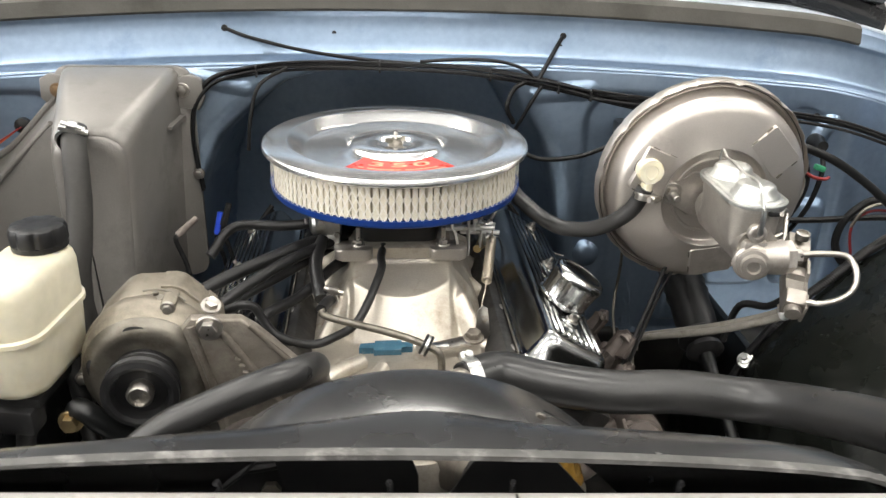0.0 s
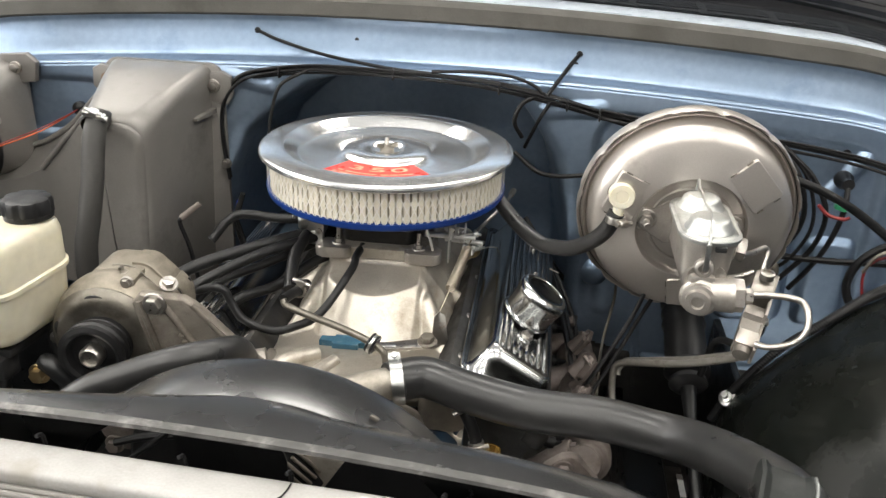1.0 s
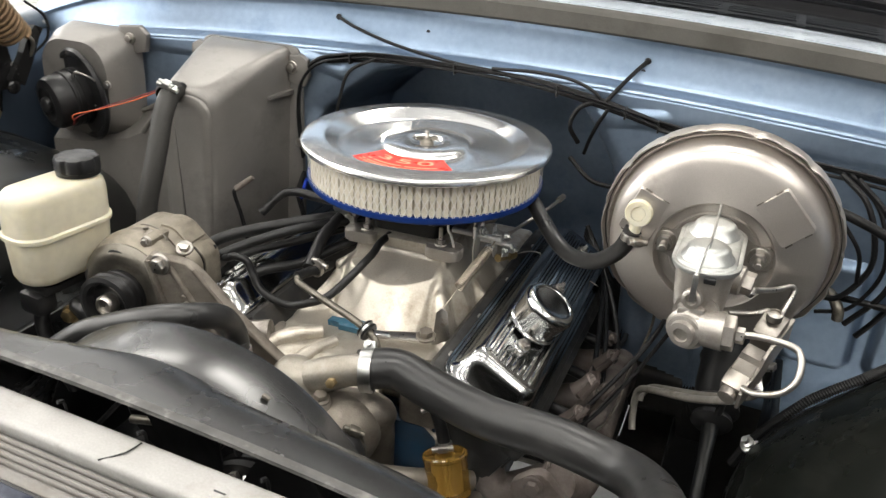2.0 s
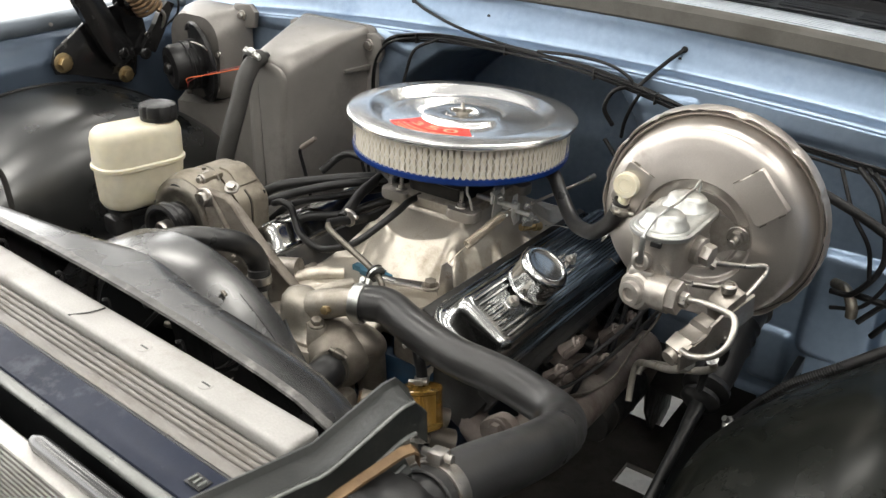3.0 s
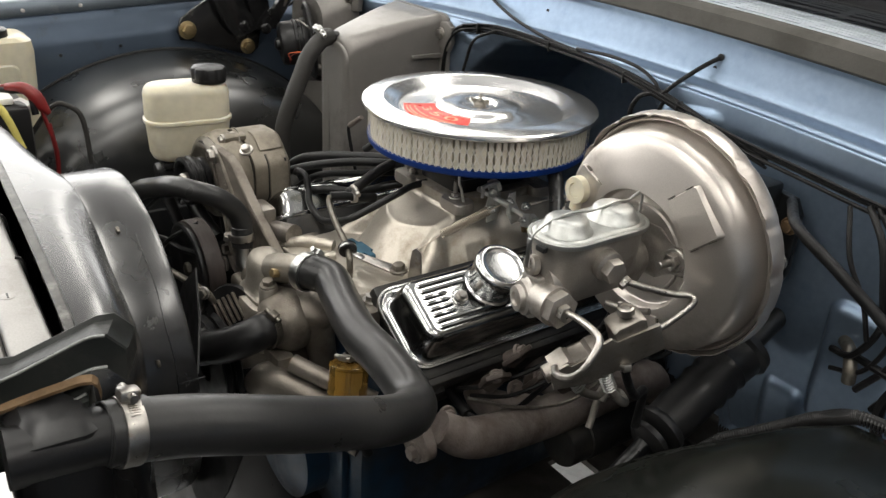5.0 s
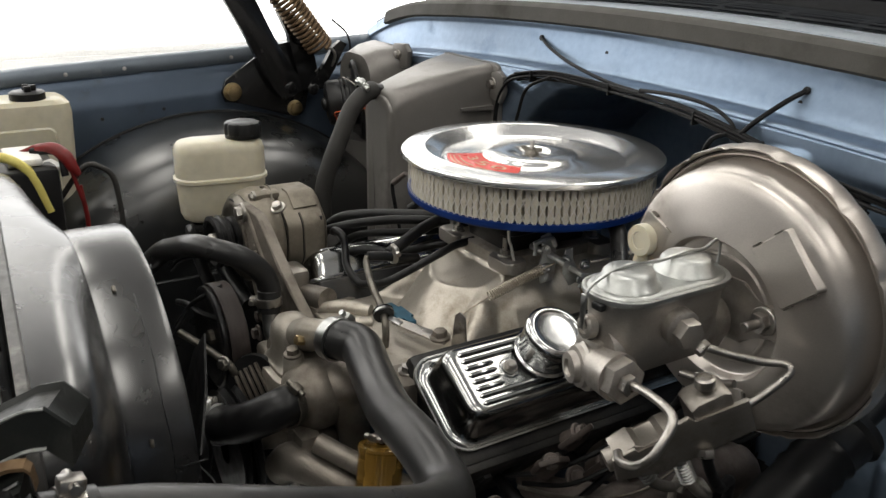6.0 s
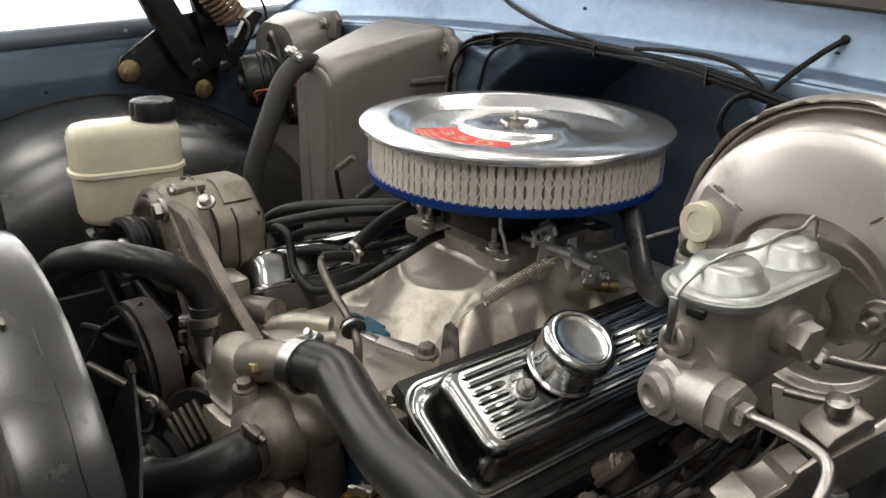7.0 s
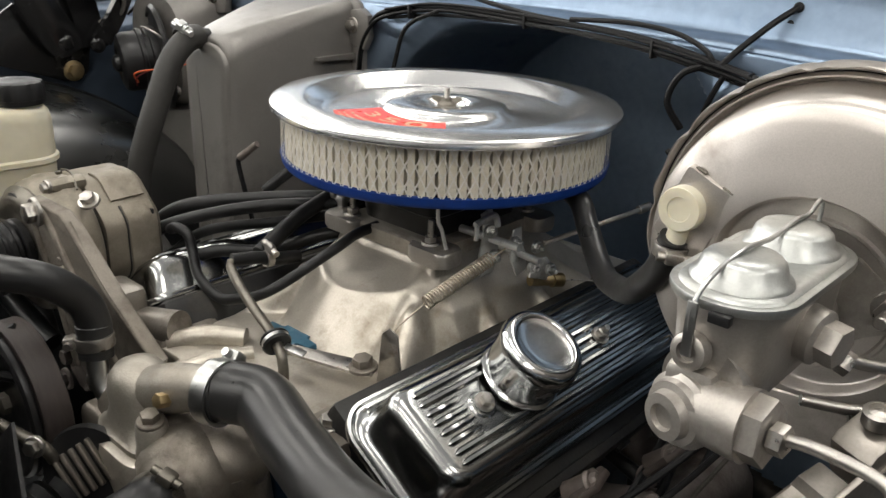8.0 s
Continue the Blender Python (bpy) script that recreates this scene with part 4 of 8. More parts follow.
bm = B()
rings = []
for k in range(25):
    a = DEC + radians(-40 + 80 * k / 24)
    rings.append([tuple(on_lid(r, a, h)) for r, h in ((0.067, 0.0004), (0.078, 0.0005), (0.09, 0.0005), (0.102, 0.0005), (0.1155, 0.0005), (0.1155, 0.0001), (0.067, 0.0001))])
loft(bm, rings)
decal = part("decal", bm, M_RED, cleaner, "red arc-shaped decal with printed figures")
for r, w, h, n in ((0.0985, 32, 0.0022, 9), (0.106, 34, 0.0018, 12), (0.111, 34, 0.0018, 14)):
    bm = B()
    for k in range(n):
        a0 = DEC + radians(-w + 2 * w * k / n)
        a1 = a0 + radians(2 * w / n * (0.9 if k % 4 else 0.6))
        ring = []
        for q in range(3):
            a = a0 + (a1 - a0) * q / 2
            ring.append([tuple(on_lid(rr, a, hh)) for rr, hh in ((r - h / 2, 0.0010), (r + h / 2, 0.0010), (r + h / 2, 0.0004), (r - h / 2, 0.0004))])
        loft(bm, ring)
    part("print_line", bm, M_DECALTXT, decal, "unreadable line of dull gold print")
curve = bpy.data.curves.new("figures", "FONT")
curve.body, curve.size, curve.extrude, curve.align_x, curve.align_y, curve.space_character = "350", 0.030, 0.0002, "CENTER", "CENTER", 1.15
tmp = bpy.data.objects.new("figures", curve)
me = bpy.data.meshes.new_from_object(tmp)
bpy.data.objects.remove(tmp)
bm = B()
bm.from_mesh(me)
bpy.data.meshes.remove(me)
for v in bm.verts:
    rr, aa = 0.0835 - v.co.y * 0.62, DEC + v.co.x * 1.7 / 0.0835
    v.co = on_lid(rr, aa, 0.0011 + v.co.z)
part("lettering", bm, M_DECALTXT, decal, "dull gold figures 350")

# ---- carburettor ----
carb = thing("carburettor", (0, 0, 0.966), "four-barrel carburettor with a silver base plate and black body", "carburettor")
bm = B()
loft(bm, [[(x, y, z) for x, y in rring(w, d, 0.012)] for z, w, d in ((0.968, 0.135, 0.170), (0.982, 0.135, 0.170), (0.984, 0.130, 0.165))], Matrix.Translation((0.005, -0.005, 0)))
part("base_plate", bm, M_ALU, carb)
bm = B()
loft(bm, [[(x, y, z) for x, y in rring(w, d, 0.016)] for z, w, d in ((0.984, 0.105, 0.135), (1.005, 0.11, 0.14), (1.008, 0.118, 0.15), (1.022, 0.118, 0.15), (1.024, 0.10, 0.12), (1.043, 0.10, 0.11))], Matrix.Translation((0.002, -0.005, 0)))
part("body", bm, M_PLASTIC, carb)
for sx in (-1, 1):
    for sy in (-1, 1):
        x, y = 0.005 + sx * 0.062, -0.008 + sy * 0.075
        bm = B()
        prism(bm, rring(0.050, 0.034, 0.010), 0.016, Matrix.Translation((x, y, 0.968)), 0.003)
        foot = part("foot", bm, M_CASTGREY, carb, "pale cast mounting foot")
        bolt(foot, (x - sx * 0.006, y, 0.985), (0, 0, 1), 0.0062, M_STEEL, True, "nut", 10, 0.024)
bm = B()
rbox(bm, (0.030, 0.040, 0.034), Matrix.Translation((-0.088, -0.055, 1.005)), 0.006)
lathe(bm, [(0, -0.012), (0.016, -0.012), (0.016, 0.010), (0.012, 0.014), (0, 0.014)], along((-0.100, -0.060, 1.006), (-1, -0.25, 0)), 18)
rbox(bm, (0.02, 0.018, 0.022), Matrix.Translation((-0.085, -0.068, 0.985)), 0.004)
choke = part("choke_housing", bm, M_ZINC, carb)
for p, d in (((-0.116, -0.066, 1.012), (-1, -0.3, 0)), ((-0.098, -0.083, 1.016), (0, -1, 0.2)), ((-0.078, -0.083, 1.0), (0, -1, 0))):
    bolt(choke, p, d, 0.0042, M_STEEL, False, "screw")
for x in (-0.022, 0.03):
    bm = B()
    lathe(bm, [(0, 0), (0.0055, 0), (0.0055, 0.004), (0.003, 0.006), (0, 0.006)], along((x, -0.083, 0.976), (0, -1, 0)), 12)
    part("plug", bm, M_BRASS, carb)
# throttle linkage on the driver's side
link = thing("throttle_linkage", (0.105, -0.045, 0.955), "zinc plated throttle linkage of levers, studs and rods", "linkage")
lever = [(-0.012, -0.03), (0.006, -0.034), (0.014, -0.012), (0.012, 0.012), (0.02, 0.03), (0.006, 0.036), (-0.006, 0.018), (-0.014, 0.0)]
bm = B()
prism(bm, lever, 0.002, axes((0.100, -0.040, 0.985), (0, -1, 0.15), (0, 0.15, 1)), 0.0005)
part("lever", bm, M_LINK, link)
bm = B()
prism(bm, [(x * 0.8, y * 0.75) for x, y in lever], 0.002, axes((0.118, -0.022, 0.975), (0, 1, 0.5), (0, -0.5, 1)), 0.0005)
part("lever", bm, M_LINK, link)
bm = B()
prism(bm, [(-0.016, -0.01), (0.016, -0.012), (0.02, 0.004), (0.006, 0.012), (-0.012, 0.01)], 0.0022, axes((0.128, 0.005, 0.955), (0, 1, -0.3), (0, 0.3, 1)), 0.0005)
part("lever", bm, M_LINK, link)
bm = B()
tube(bm, [(0.062, -0.04, 0.99), (0.135, -0.04, 0.99)], 0.0042, 10, 1)
tube(bm, [(0.09, -0.02, 0.976), (0.145, -0.02, 0.974)], 0.0036, 10, 1)
part("shaft", bm, M_LINK, link)
bm = B()
tube(bm, [(0.072, -0.083, 1.036), (0.073, -0.087, 1.028), (0.072, -0.085, 1.010), (0.076, -0.084, 1.002), (0.080, -0.082, 0.985), (0.079, -0.078, 0.978)], 0.0019, 8, 5)
part("rod", bm, M_LINK, link)
bm = B()
tube(bm, [(0.105, -0.07, 1.012), (0.106, -0.052, 1.016), (0.104, -0.04, 1.014), (0.104, -0.035, 1.003)], 0.0032, 8, 4)
tube(bm, [(0.104, -0.066, 1.012), (0.104, -0.067, 0.996)], 0.0025, 8, 1)
part("bracket", bm, M_LINK, link)
for p, d in (((0.123, -0.062, 0.984), (1, -0.3, 0)), ((0.124, -0.032, 0.99), (1, 0, 0.2)), ((0.132, -0.008, 0.982), (1, 0, 0)), ((0.137, 0.012, 0.954), (1, -0.2, 0)), ((0.133, -0.012, 0.962), (1, -0.2, 0)), ((0.112, -0.055, 1.004), (1, -0.5, 0.2))):
    bolt(link, p, d, 0.0045, M_ZINC, True, "nut", 0, 0.009)
bm = B()
tube(bm, [(0.135, 0.0, 0.985), (0.17, 0.075, 1.003), (0.18, 0.12, 1.008)], 0.0025, 8, 3)
lathe(bm, [(0, -0.008), (0.0045, -0.008), (0.0045, 0.008), (0, 0.008)], along((0.178, 0.11, 1.007), (0.1, 0.45, 0.06)), 10)
part("throttle_rod", bm, M_STEEL, link)
bm = B()
tube(bm, [(0.118, 0.005, 0.938), (0.127, 0.03, 0.934)], 0.006, 12, 1)
tube(bm, [(0.127, 0.03, 0.934), (0.131, 0.042, 0.932)], 0.0075, 12, 1)
part("cable_end", bm, M_BRASS, link, "black and yellow zinc cable end")
bm = B()
tube(bm, [(0.131, 0.042, 0.932), (0.155, 0.08, 0.925), (0.20, 0.10, 0.905), (0.26, 0.06, 0.90)], 0.0009, 6, 6)
part("inner_cable", bm, M_STEEL, link)

# return spring from the linkage to its bracket
SA, SB = V(0.128, -0.066, 0.988), V(0.112, -0.146, 0.957)
spring = thing("return_spring", SB, "coiled steel throttle return spring", "spring")
bm = B()
n, turns = 26 * 16, 26
ax = (SB - SA)
fr = along(SA, ax)
ln = ax.length
tube(bm, [fr @ V(0.0060 * math.cos(2 * math.pi * turns * k / n), 0.0060 * math.sin(2 * math.pi * turns * k / n), 0.006 + (ln - 0.01) * k / n) for k in range(n + 1)], 0.0009, 6, 1)
part("coil", bm, M_SPRING, spring)
bm = B()
tube(bm, [SA - ax.normalized() * 0.012, SA, SA + ax.normalized() * 0.007], 0.001, 6, 1)
part("hook", bm, M_SPRING, spring)
bm = B()
tube(bm, [SB - ax.normalized() * 0.004, SB + V(-0.003, -0.010, -0.007), SB + V(-0.006, -0.018, -0.013), (0.104, -0.172, 0.939), (0.104, -0.176, 0.935)], 0.0008, 6, 4)
part("hook", bm, M_SPRING, spring)

# ---- intake manifold ----
intake = thing("intake_manifold", (0, 0, 0.80), "bare cast aluminium intake manifold with a domed plenum", "intake manifold")


def ridge(x, y, ax, ay, az, bx, by, bz, w):
    """Height of a rounded cast runner between two points."""
    dx, dy = bx - ax, by - ay
    t = min(1, max(0, ((x - ax) * dx + (y - ay) * dy) / (dx * dx + dy * dy)))
    d = math.hypot(x - ax - t * dx, y - ay - t * dy) / w
    return az + (bz - az) * t - 0.075 * d * d


RUNNERS = [(0.005 + s * 0.055, -0.082, 0.958, 0.005 + s * 0.078, -0.130, 0.936, 0.027) for s in (-1, 1)]
RUNNERS += [(0.005 + s * 0.078, -0.130, 0.936, 0.005 + s * 0.112, -0.188, 0.886, 0.027) for s in (-1, 1)]
RUNNERS += [(0.005 + s * 0.062, a, 0.952, s * 0.137, c, 0.892, 0.030) for s in (-1, 1) for a, c in ((-0.035, -0.055), (0.03, 0.05), (0.065, 0.14))]


def cast_z(x, y):
    """Top of the intake casting: deck, faceted plenum and runners flowing into one another."""
    u = abs(x - 0.005)
    ahead, behind, beside = max(0.0, -0.088 - y), max(0.0, y - 0.078), max(0.0, u - 0.062)
    crease = 0.062 - 7.0 * u * u
    dome = 0.966 - 0.42 * min(ahead, crease) - 1.15 * max(0.0, ahead - crease) - 0.6 * behind - 1.25 * beside
    dome += 0.0016 * math.exp(-((ahead - crease) / 0.006) ** 2) * smooth(0.07, 0.04, u)
    deck = 0.8905 - 0.06 * smooth(0.10, 0.15, abs(x)) - 0.012 * smooth(-0.26, -0.31, y)
    hs = [dome, deck, 0.828] + [ridge(x, y, *r) for r in RUNNERS]
    k = 260.0
    top = max(hs)
    z = top + math.log(sum(math.exp(k * (h - top)) for h in hs)) / k - 0.002
    f = smooth(1.06, 1.0, max(u / 0.066, abs(y + 0.005) / 0.084))
    return min(z, 0.9665) * (1 - f) + 0.968 * f


bm = B()
NI, NJ = 140, 240
grid = [[bm.verts.new((-0.15 + 0.30 * i / NI, -0.305 + 0.54 * j / NJ, cast_z(-0.15 + 0.30 * i / NI, -0.305 + 0.54 * j / NJ))) for j in range(NJ + 1)] for i in range(NI + 1)]
for i in range(NI):
    for j in range(NJ):
        if j > 8 or abs(i - NI / 2) < 33:
            bm.faces.new((grid[i][j], grid[i + 1][j], grid[i + 1][j + 1], grid[i][j + 1]))
casting = part("casting", bm, M_ALU, intake, angle=50)
mod = casting.modifiers.new("thickness", "SOLIDIFY")
mod.thickness, mod.offset = 0.022, -1.0
bm = B()
loft(bm, [[(x, y, z) for x, y in rring(w, d, 0.03, 6, 0, -0.335)] for z, w, d in ((0.80, 0.10, 0.11), (0.858, 0.104, 0.115), (0.866, 0.10, 0.11), (0.868, 0.09, 0.10))])
part("water_crossover", bm, M_ALU, intake, angle=50)
for s in (-1, 1):
    bm = B()
    loft(bm, [[(s * 0.118, y, 0.86), (s * 0.118, y, 0.893), (s * 0.135, y, 0.898), (s * 0.155, y, 0.878), (s * 0.155, y, 0.85)] for y in (-0.255, -0.1, 0.1, 0.22)])
    rail = part("side_flange", bm, M_ALU_DIRTY, intake)
    for y in (-0.225, -0.12, 0.0, 0.13):
        bm = B()
        lathe(bm, [(0.012, -0.006), (0.012, 0.003), (0.0105, 0.005), (0, 0.005)], along((s * 0.134, y, 0.896), (s * 0.35, 0, 1)), 18)
        part("boss", bm, M_ALU_DIRTY, rail)
        bolt(rail, (s * 0.136, y, 0.902), (s * 0.35, 0, 1), 0.0075, M_STEEL, True)
for s in (-1, 1):
    bm = B()
    loft(bm, [[(x, y, z) for x, y in rring(w, d, 0.014, 5, s * 0.122, -0.252)] for z, w, d in ((0.84, 0.058, 0.075), (0.880, 0.058, 0.075), (0.888, 0.052, 0.068), (0.890, 0.04, 0.055))])
    corner = part("corner_pad", bm, M_ALU_DIRTY, intake)
    bolt(corner, (s * 0.122, -0.262, 0.892), (s * 0.1, 0, 1), 0.0075, M_STEEL)
bm = B()
tube(bm, [(-0.045, -0.225, 0.893), (-0.075, -0.250, 0.893), (-0.10, -0.275, 0.885)], [0.010, 0.011, 0.010], 14, 3)
tube(bm, [(-0.02, -0.235, 0.890), (-0.035, -0.265, 0.889), (-0.048, -0.30, 0.882)], [0.008, 0.009, 0.009], 14, 3)
part("cast_rib", bm, M_ALU, intake)
# blue painted emblem, a plain slanted bar
EM = axes((-0.016, -0.196, 0.9000), (1, 0.02, 0), (0, 0.98, 0.12))
bm = B()
prism(bm, [(-0.034, -0.005), (-0.016, -0.005), (-0.016, -0.010), (0.018, -0.010), (0.018, -0.005), (0.032, -0.005), (0.034, 0.005), (0.019, 0.005), (0.019, 0.010), (-0.014, 0.010), (-0.014, 0.005), (-0.032, 0.005)], 0.010, EM @ Matrix.Translation((0, 0, -0.012)), 0.0006)
part("emblem", bm, M_EMBLEM, intake, "faded blue painted emblem")
bm = B()
prism(bm, [(-0.044, -0.006), (0.03, -0.009), (0.044, -0.006), (0.044, 0.006), (0.03, 0.009), (-0.044, 0.006)], 0.004, axes((0.062, -0.209, 0.904), (1, 0.34, 0.0), (-0.34, 1, 0.2)), 0.001)
prism(bm, [(-0.011, -0.012), (0.016, -0.012), (0.012, 0.0), (0.008, 0.036), (0.0, 0.042), (-0.007, 0.036)], 0.0018, axes((0.104, -0.178, 0.900), (1, 0.45, 0), (0, 0.05, 1)), 0.0004)
brk = part("spring_bracket", bm, M_STEEL, intake, "pale dull metal strip bracket")
bolt(brk, (0.092, -0.198, 0.908), (0, -0.1, 1), 0.009, M_ALU_DIRTY)

# ---- valve covers ----
def valve_cover(s, label):
    """Stamped chrome cover: flange, dished body, ribbed top with short and long louvres."""
    nrm, u = V(s * 0.523, 0, 0.852), V(s * 0.852, 0, -0.523)
    o = V(s * 0.145, -0.262, 0.906) + u * 0.054
    M = Matrix((u, V(0, 1, 0), nrm)).transposed().to_4x4()
    M.translation = o + V(0, 0.225, 0)
    t = thing("valve_cover", tuple(M.translation), label, "valve cover", "valve covers")
    bm = B()
    S = lambda h, w, d, r: [(x, y, h) for x, y in rring(w, d, r, 8)]
    loft(bm, [S(0, 0.124, 0.474, 0.030), S(0.004, 0.126, 0.476, 0.031), S(0.006, 0.1245, 0.4745, 0.030), S(0.0062, 0.120, 0.470, 0.029), S(0.0035, 0.116, 0.465, 0.027), S(0.0035, 0.110, 0.456, 0.025), S(0.0065, 0.106, 0.450, 0.024), S(0.009, 0.101, 0.443, 0.022), S(0.03, 0.095, 0.434, 0.019),
              S(0.0365, 0.0930, 0.4315, 0.019), S(0.0412, 0.0898, 0.4275, 0.018), S(0.0446, 0.0850, 0.4215, 0.016), S(0.0466, 0.0795, 0.4145, 0.014), S(0.0474, 0.0750, 0.4085, 0.012), S(0.0475, 0.0710, 0.4035, 0.010), S(0.0475, 0.066, 0.398, 0.008)], M)
    body = part("body", bm, M_CHROME_DK, t, "chrome stamped cover", 50)
    for k in range(8):
        x = -0.0315 + 0.009 * k
        runs = [(-0.198, -0.160), (-0.03, 0.19)] if 2 <= k <= 5 else [(-0.198, 0.195)]
        for a, b in runs:
            bm = B()
            tube(bm, [M @ V(x, a, 0.0472), M @ V(x, a + 0.004, 0.0478), M @ V(x, b - 0.004, 0.0478), M @ V(x, b, 0.0472)], [0.0012, 0.0032, 0.0032, 0.0012], 8, 1)
            part("louvre", bm, M_CHROME_DK, body)
    for y in (-0.146, 0.02, 0.16):
        bm = B()
        lathe(bm, [(0.013, 0), (0.011, 0.002), (0.009, 0.0022), (0.0085, 0.004), (0, 0.004)], M @ Matrix.Translation((0.0, y, 0.047)), 20)
        part("boss", bm, M_CHROME_DK, body)
        bolt(body, M @ V(0, y, 0.052), nrm, 0.006, M_STEEL, True, "bolt", 20, 0.013 if y > 0 else 0.0)
    return t, M, nrm


vc, VM, VN = valve_cover(1, "chrome stamped valve cover with louvred ribs")
valve_cover(-1, "chrome stamped valve cover below the heater hoses")
cap = thing("breather_cap", tuple(VM @ V(-0.005, -0.098, 0.045)), "chrome push-in oil breather cap on the valve cover", "breather cap")
CM = VM @ Matrix.Translation((-0.005, -0.098, 0.0482))
bm = B()
lathe(bm, [(0.016, -0.004), (0.016, 0.003), (0.033, 0.0035), (0.0352, 0.005), (0.0355, 0.0075), (0.0325, 0.0095), (0.031, 0.0095)], CM, 72)
part("base_flange", bm, M_CAP, cap, "", 50)
bm = B()
lathe(bm, [(0.0310, 0.0085), (0.0325, 0.0095), (0.0328, 0.020), (0.0340, 0.032), (0.0352, 0.037), (0.0362, 0.0415), (0.0358, 0.0450), (0.0345, 0.0482), (0.0315, 0.0505), (0.0285, 0.0512), (0.0268, 0.0506)], CM, 72)
part("dome", bm, M_CAP, cap, "", 50)
bm = B()
lathe(bm, [(0.0270, 0.0508), (0.0260, 0.0499), (0.0245, 0.0494), (0.016, 0.0488), (0.008, 0.0485), (0, 0.0484)], CM, 72)
part("dished_top", bm, M_CAP, cap, "shallow dished chrome top", 50)

# ---- heads, block and exhaust manifolds ----
for s in (-1, 1):
    M = Matrix((V(s * 0.852, 0, -0.523), V(0, 1, 0), V(s * 0.523, 0, 0.852))).transposed().to_4x4()
    M.translation = V(s * 0.145, -0.262, 0.906) + V(s * 0.852, 0, -0.523) * 0.054 + V(0, 0.225, 0)
    h = thing("cylinder_head", (s * 0.17, -0.04, 0.74), "greasy black iron cylinder head under its valve cover", "cylinder head", "cylinder heads")
    bm = B()
    rbox(bm, (0.15, 0.465, 0.11), M @ Matrix.Translation((0.0, 0.005, -0.056)), 0.008)
    body = part("body", bm, M_HEAD, h)
    bm = B()
    rbox(bm, (0.03, 0.46, 0.03), M @ Matrix.Translation((0.068, 0, -0.02)), 0.006)
    for k in range(8):
        rbox(bm, (0.02, 0.02, 0.05), M @ Matrix.Translation((0.072, -0.2 + 0.057 * k, -0.05)), 0.006)
    part("rail", bm, M_HEAD, body)
    for k in range(4):
        y = -0.215 + 0.115 * k
        bolt(body, M @ V(0.078, 0.02 + y, -0.03), (s * 0.852, 0, -0.523), 0.009, M_HEAD, True)
    for k in range(4):
        y = -0.16 + 0.105 * k
        pl = thing("spark_plug_wire", tuple(M @ V(0.085, y, -0.07)), "black spark plug wire with a rubber boot", "ignition wire", "ignition wires")
        a = M @ V(0.075, y, -0.065)
        bm = B()
        tube(bm, [a, a + V(s * 0.045, 0, -0.012)], [0.007, 0.0085], 10, 1)
        part("boot", bm, M_RUBBER, pl)
        bm = B()
        tube(bm, [a + V(s * 0.045, 0, -0.012), a + V(s * 0.075, 0.02, -0.02), a + V(s * 0.075, 0.09, 0.005), V(s * 0.255, 0.14 + 0.02 * k, 0.85), V(s * 0.20, 0.235, 0.90 + 0.006 * k)], 0.0042, 8, 7)
        part("lead", bm, M_WIRE, pl)
    e = thing("exhaust_manifold", (s * 0.3, -0.04, 0.70), "rust brown cast iron exhaust manifold", "exhaust manifold", "exhaust manifolds")
    for k in range(4):
        y = -0.205 + 0.112 * k
        bm = B()
        tube(bm, [M @ V(0.06, y + 0.2 * 0, -0.085), M @ V(0.10, y, -0.10), (s * 0.298, -0.04 + (y + 0.03) * 0.85, 0.755)], 0.022, 14, 5)
        part("port", bm, M_MANIFOLD, e, angle=60)
    bm = B()
    tube(bm, [(s * 0.300, -0.27, 0.80), (s * 0.314, -0.22, 0.774), (s * 0.304, -0.08, 0.748), (s * 0.300, 0.10, 0.742), (s * 0.30, 0.14, 0.70), (s * 0.27, 0.15, 0.60)], [0.022, 0.027, 0.029, 0.03, 0.03, 0.028], 16, 6)
    part("casting", bm, M_MANIFOLD, e, angle=60)
    for k in range(4):
        bolt(e, (s * 0.285, -0.245 + 0.112 * k, 0.80), (s * 0.8, -0.1, 0.3), 0.0085, M_MANIFOLD, True)
    for k, (x, y, z, tilt) in enumerate(((0.292, -0.178, 0.838, 0.3), (0.302, -0.112, 0.822, -0.2), (0.306, -0.055, 0.800, 0.4), (0.296, -0.148, 0.868, -0.4), (0.300, -0.020, 0.832, 0.1))):
        bm = B()
        prism(bm, [(-0.020, -0.016), (0.006, -0.021), (0.021, -0.010), (0.018, 0.012), (0.004, 0.020), (-0.017, 0.014)], 0.007, axes((s * x, y, z), (s * tilt, 1, 0.3 * tilt), (s * 0.55, -tilt, 0.75)), 0.002)
        tube(bm, [(s * (x - 0.012), y, z - 0.018), (s * x, y + 0.004, z - 0.004), (s * (x + 0.004), y + 0.012, z + 0.006)], [0.012, 0.010, 0.006], 10, 2)
        shield = part("heat_shield", bm, M_RUSTDARK, e, "bent brown sheet heat shield")
        bolt(shield, (s * (x + 0.006), y - 0.004, z + 0.006), (s * 0.8, -tilt, 0.5), 0.0065, M_MANIFOLD)
    bm = B()
    prism(bm, rring(0.07, 0.055, 0.015), 0.014, axes((s * 0.285, -0.285, 0.79), (s * 0.6, 0, -0.7), (s * 0.7, 0, 0.6)), 0.003)
    pad = part("front_pad", bm, M_MANIFOLD, e)
    bolt(pad, (s * 0.275, -0.30, 0.81), (0, -1, 0), 0.009, M_MANIFOLD, True)
    bolt(pad, (s * 0.295, -0.30, 0.772), (0, -1, 0), 0.009, M_MANIFOLD, True)
block = thing("engine_block", (0, -0.03, 0.45), "dark blue painted iron engine block", "engine block")
bm = B()
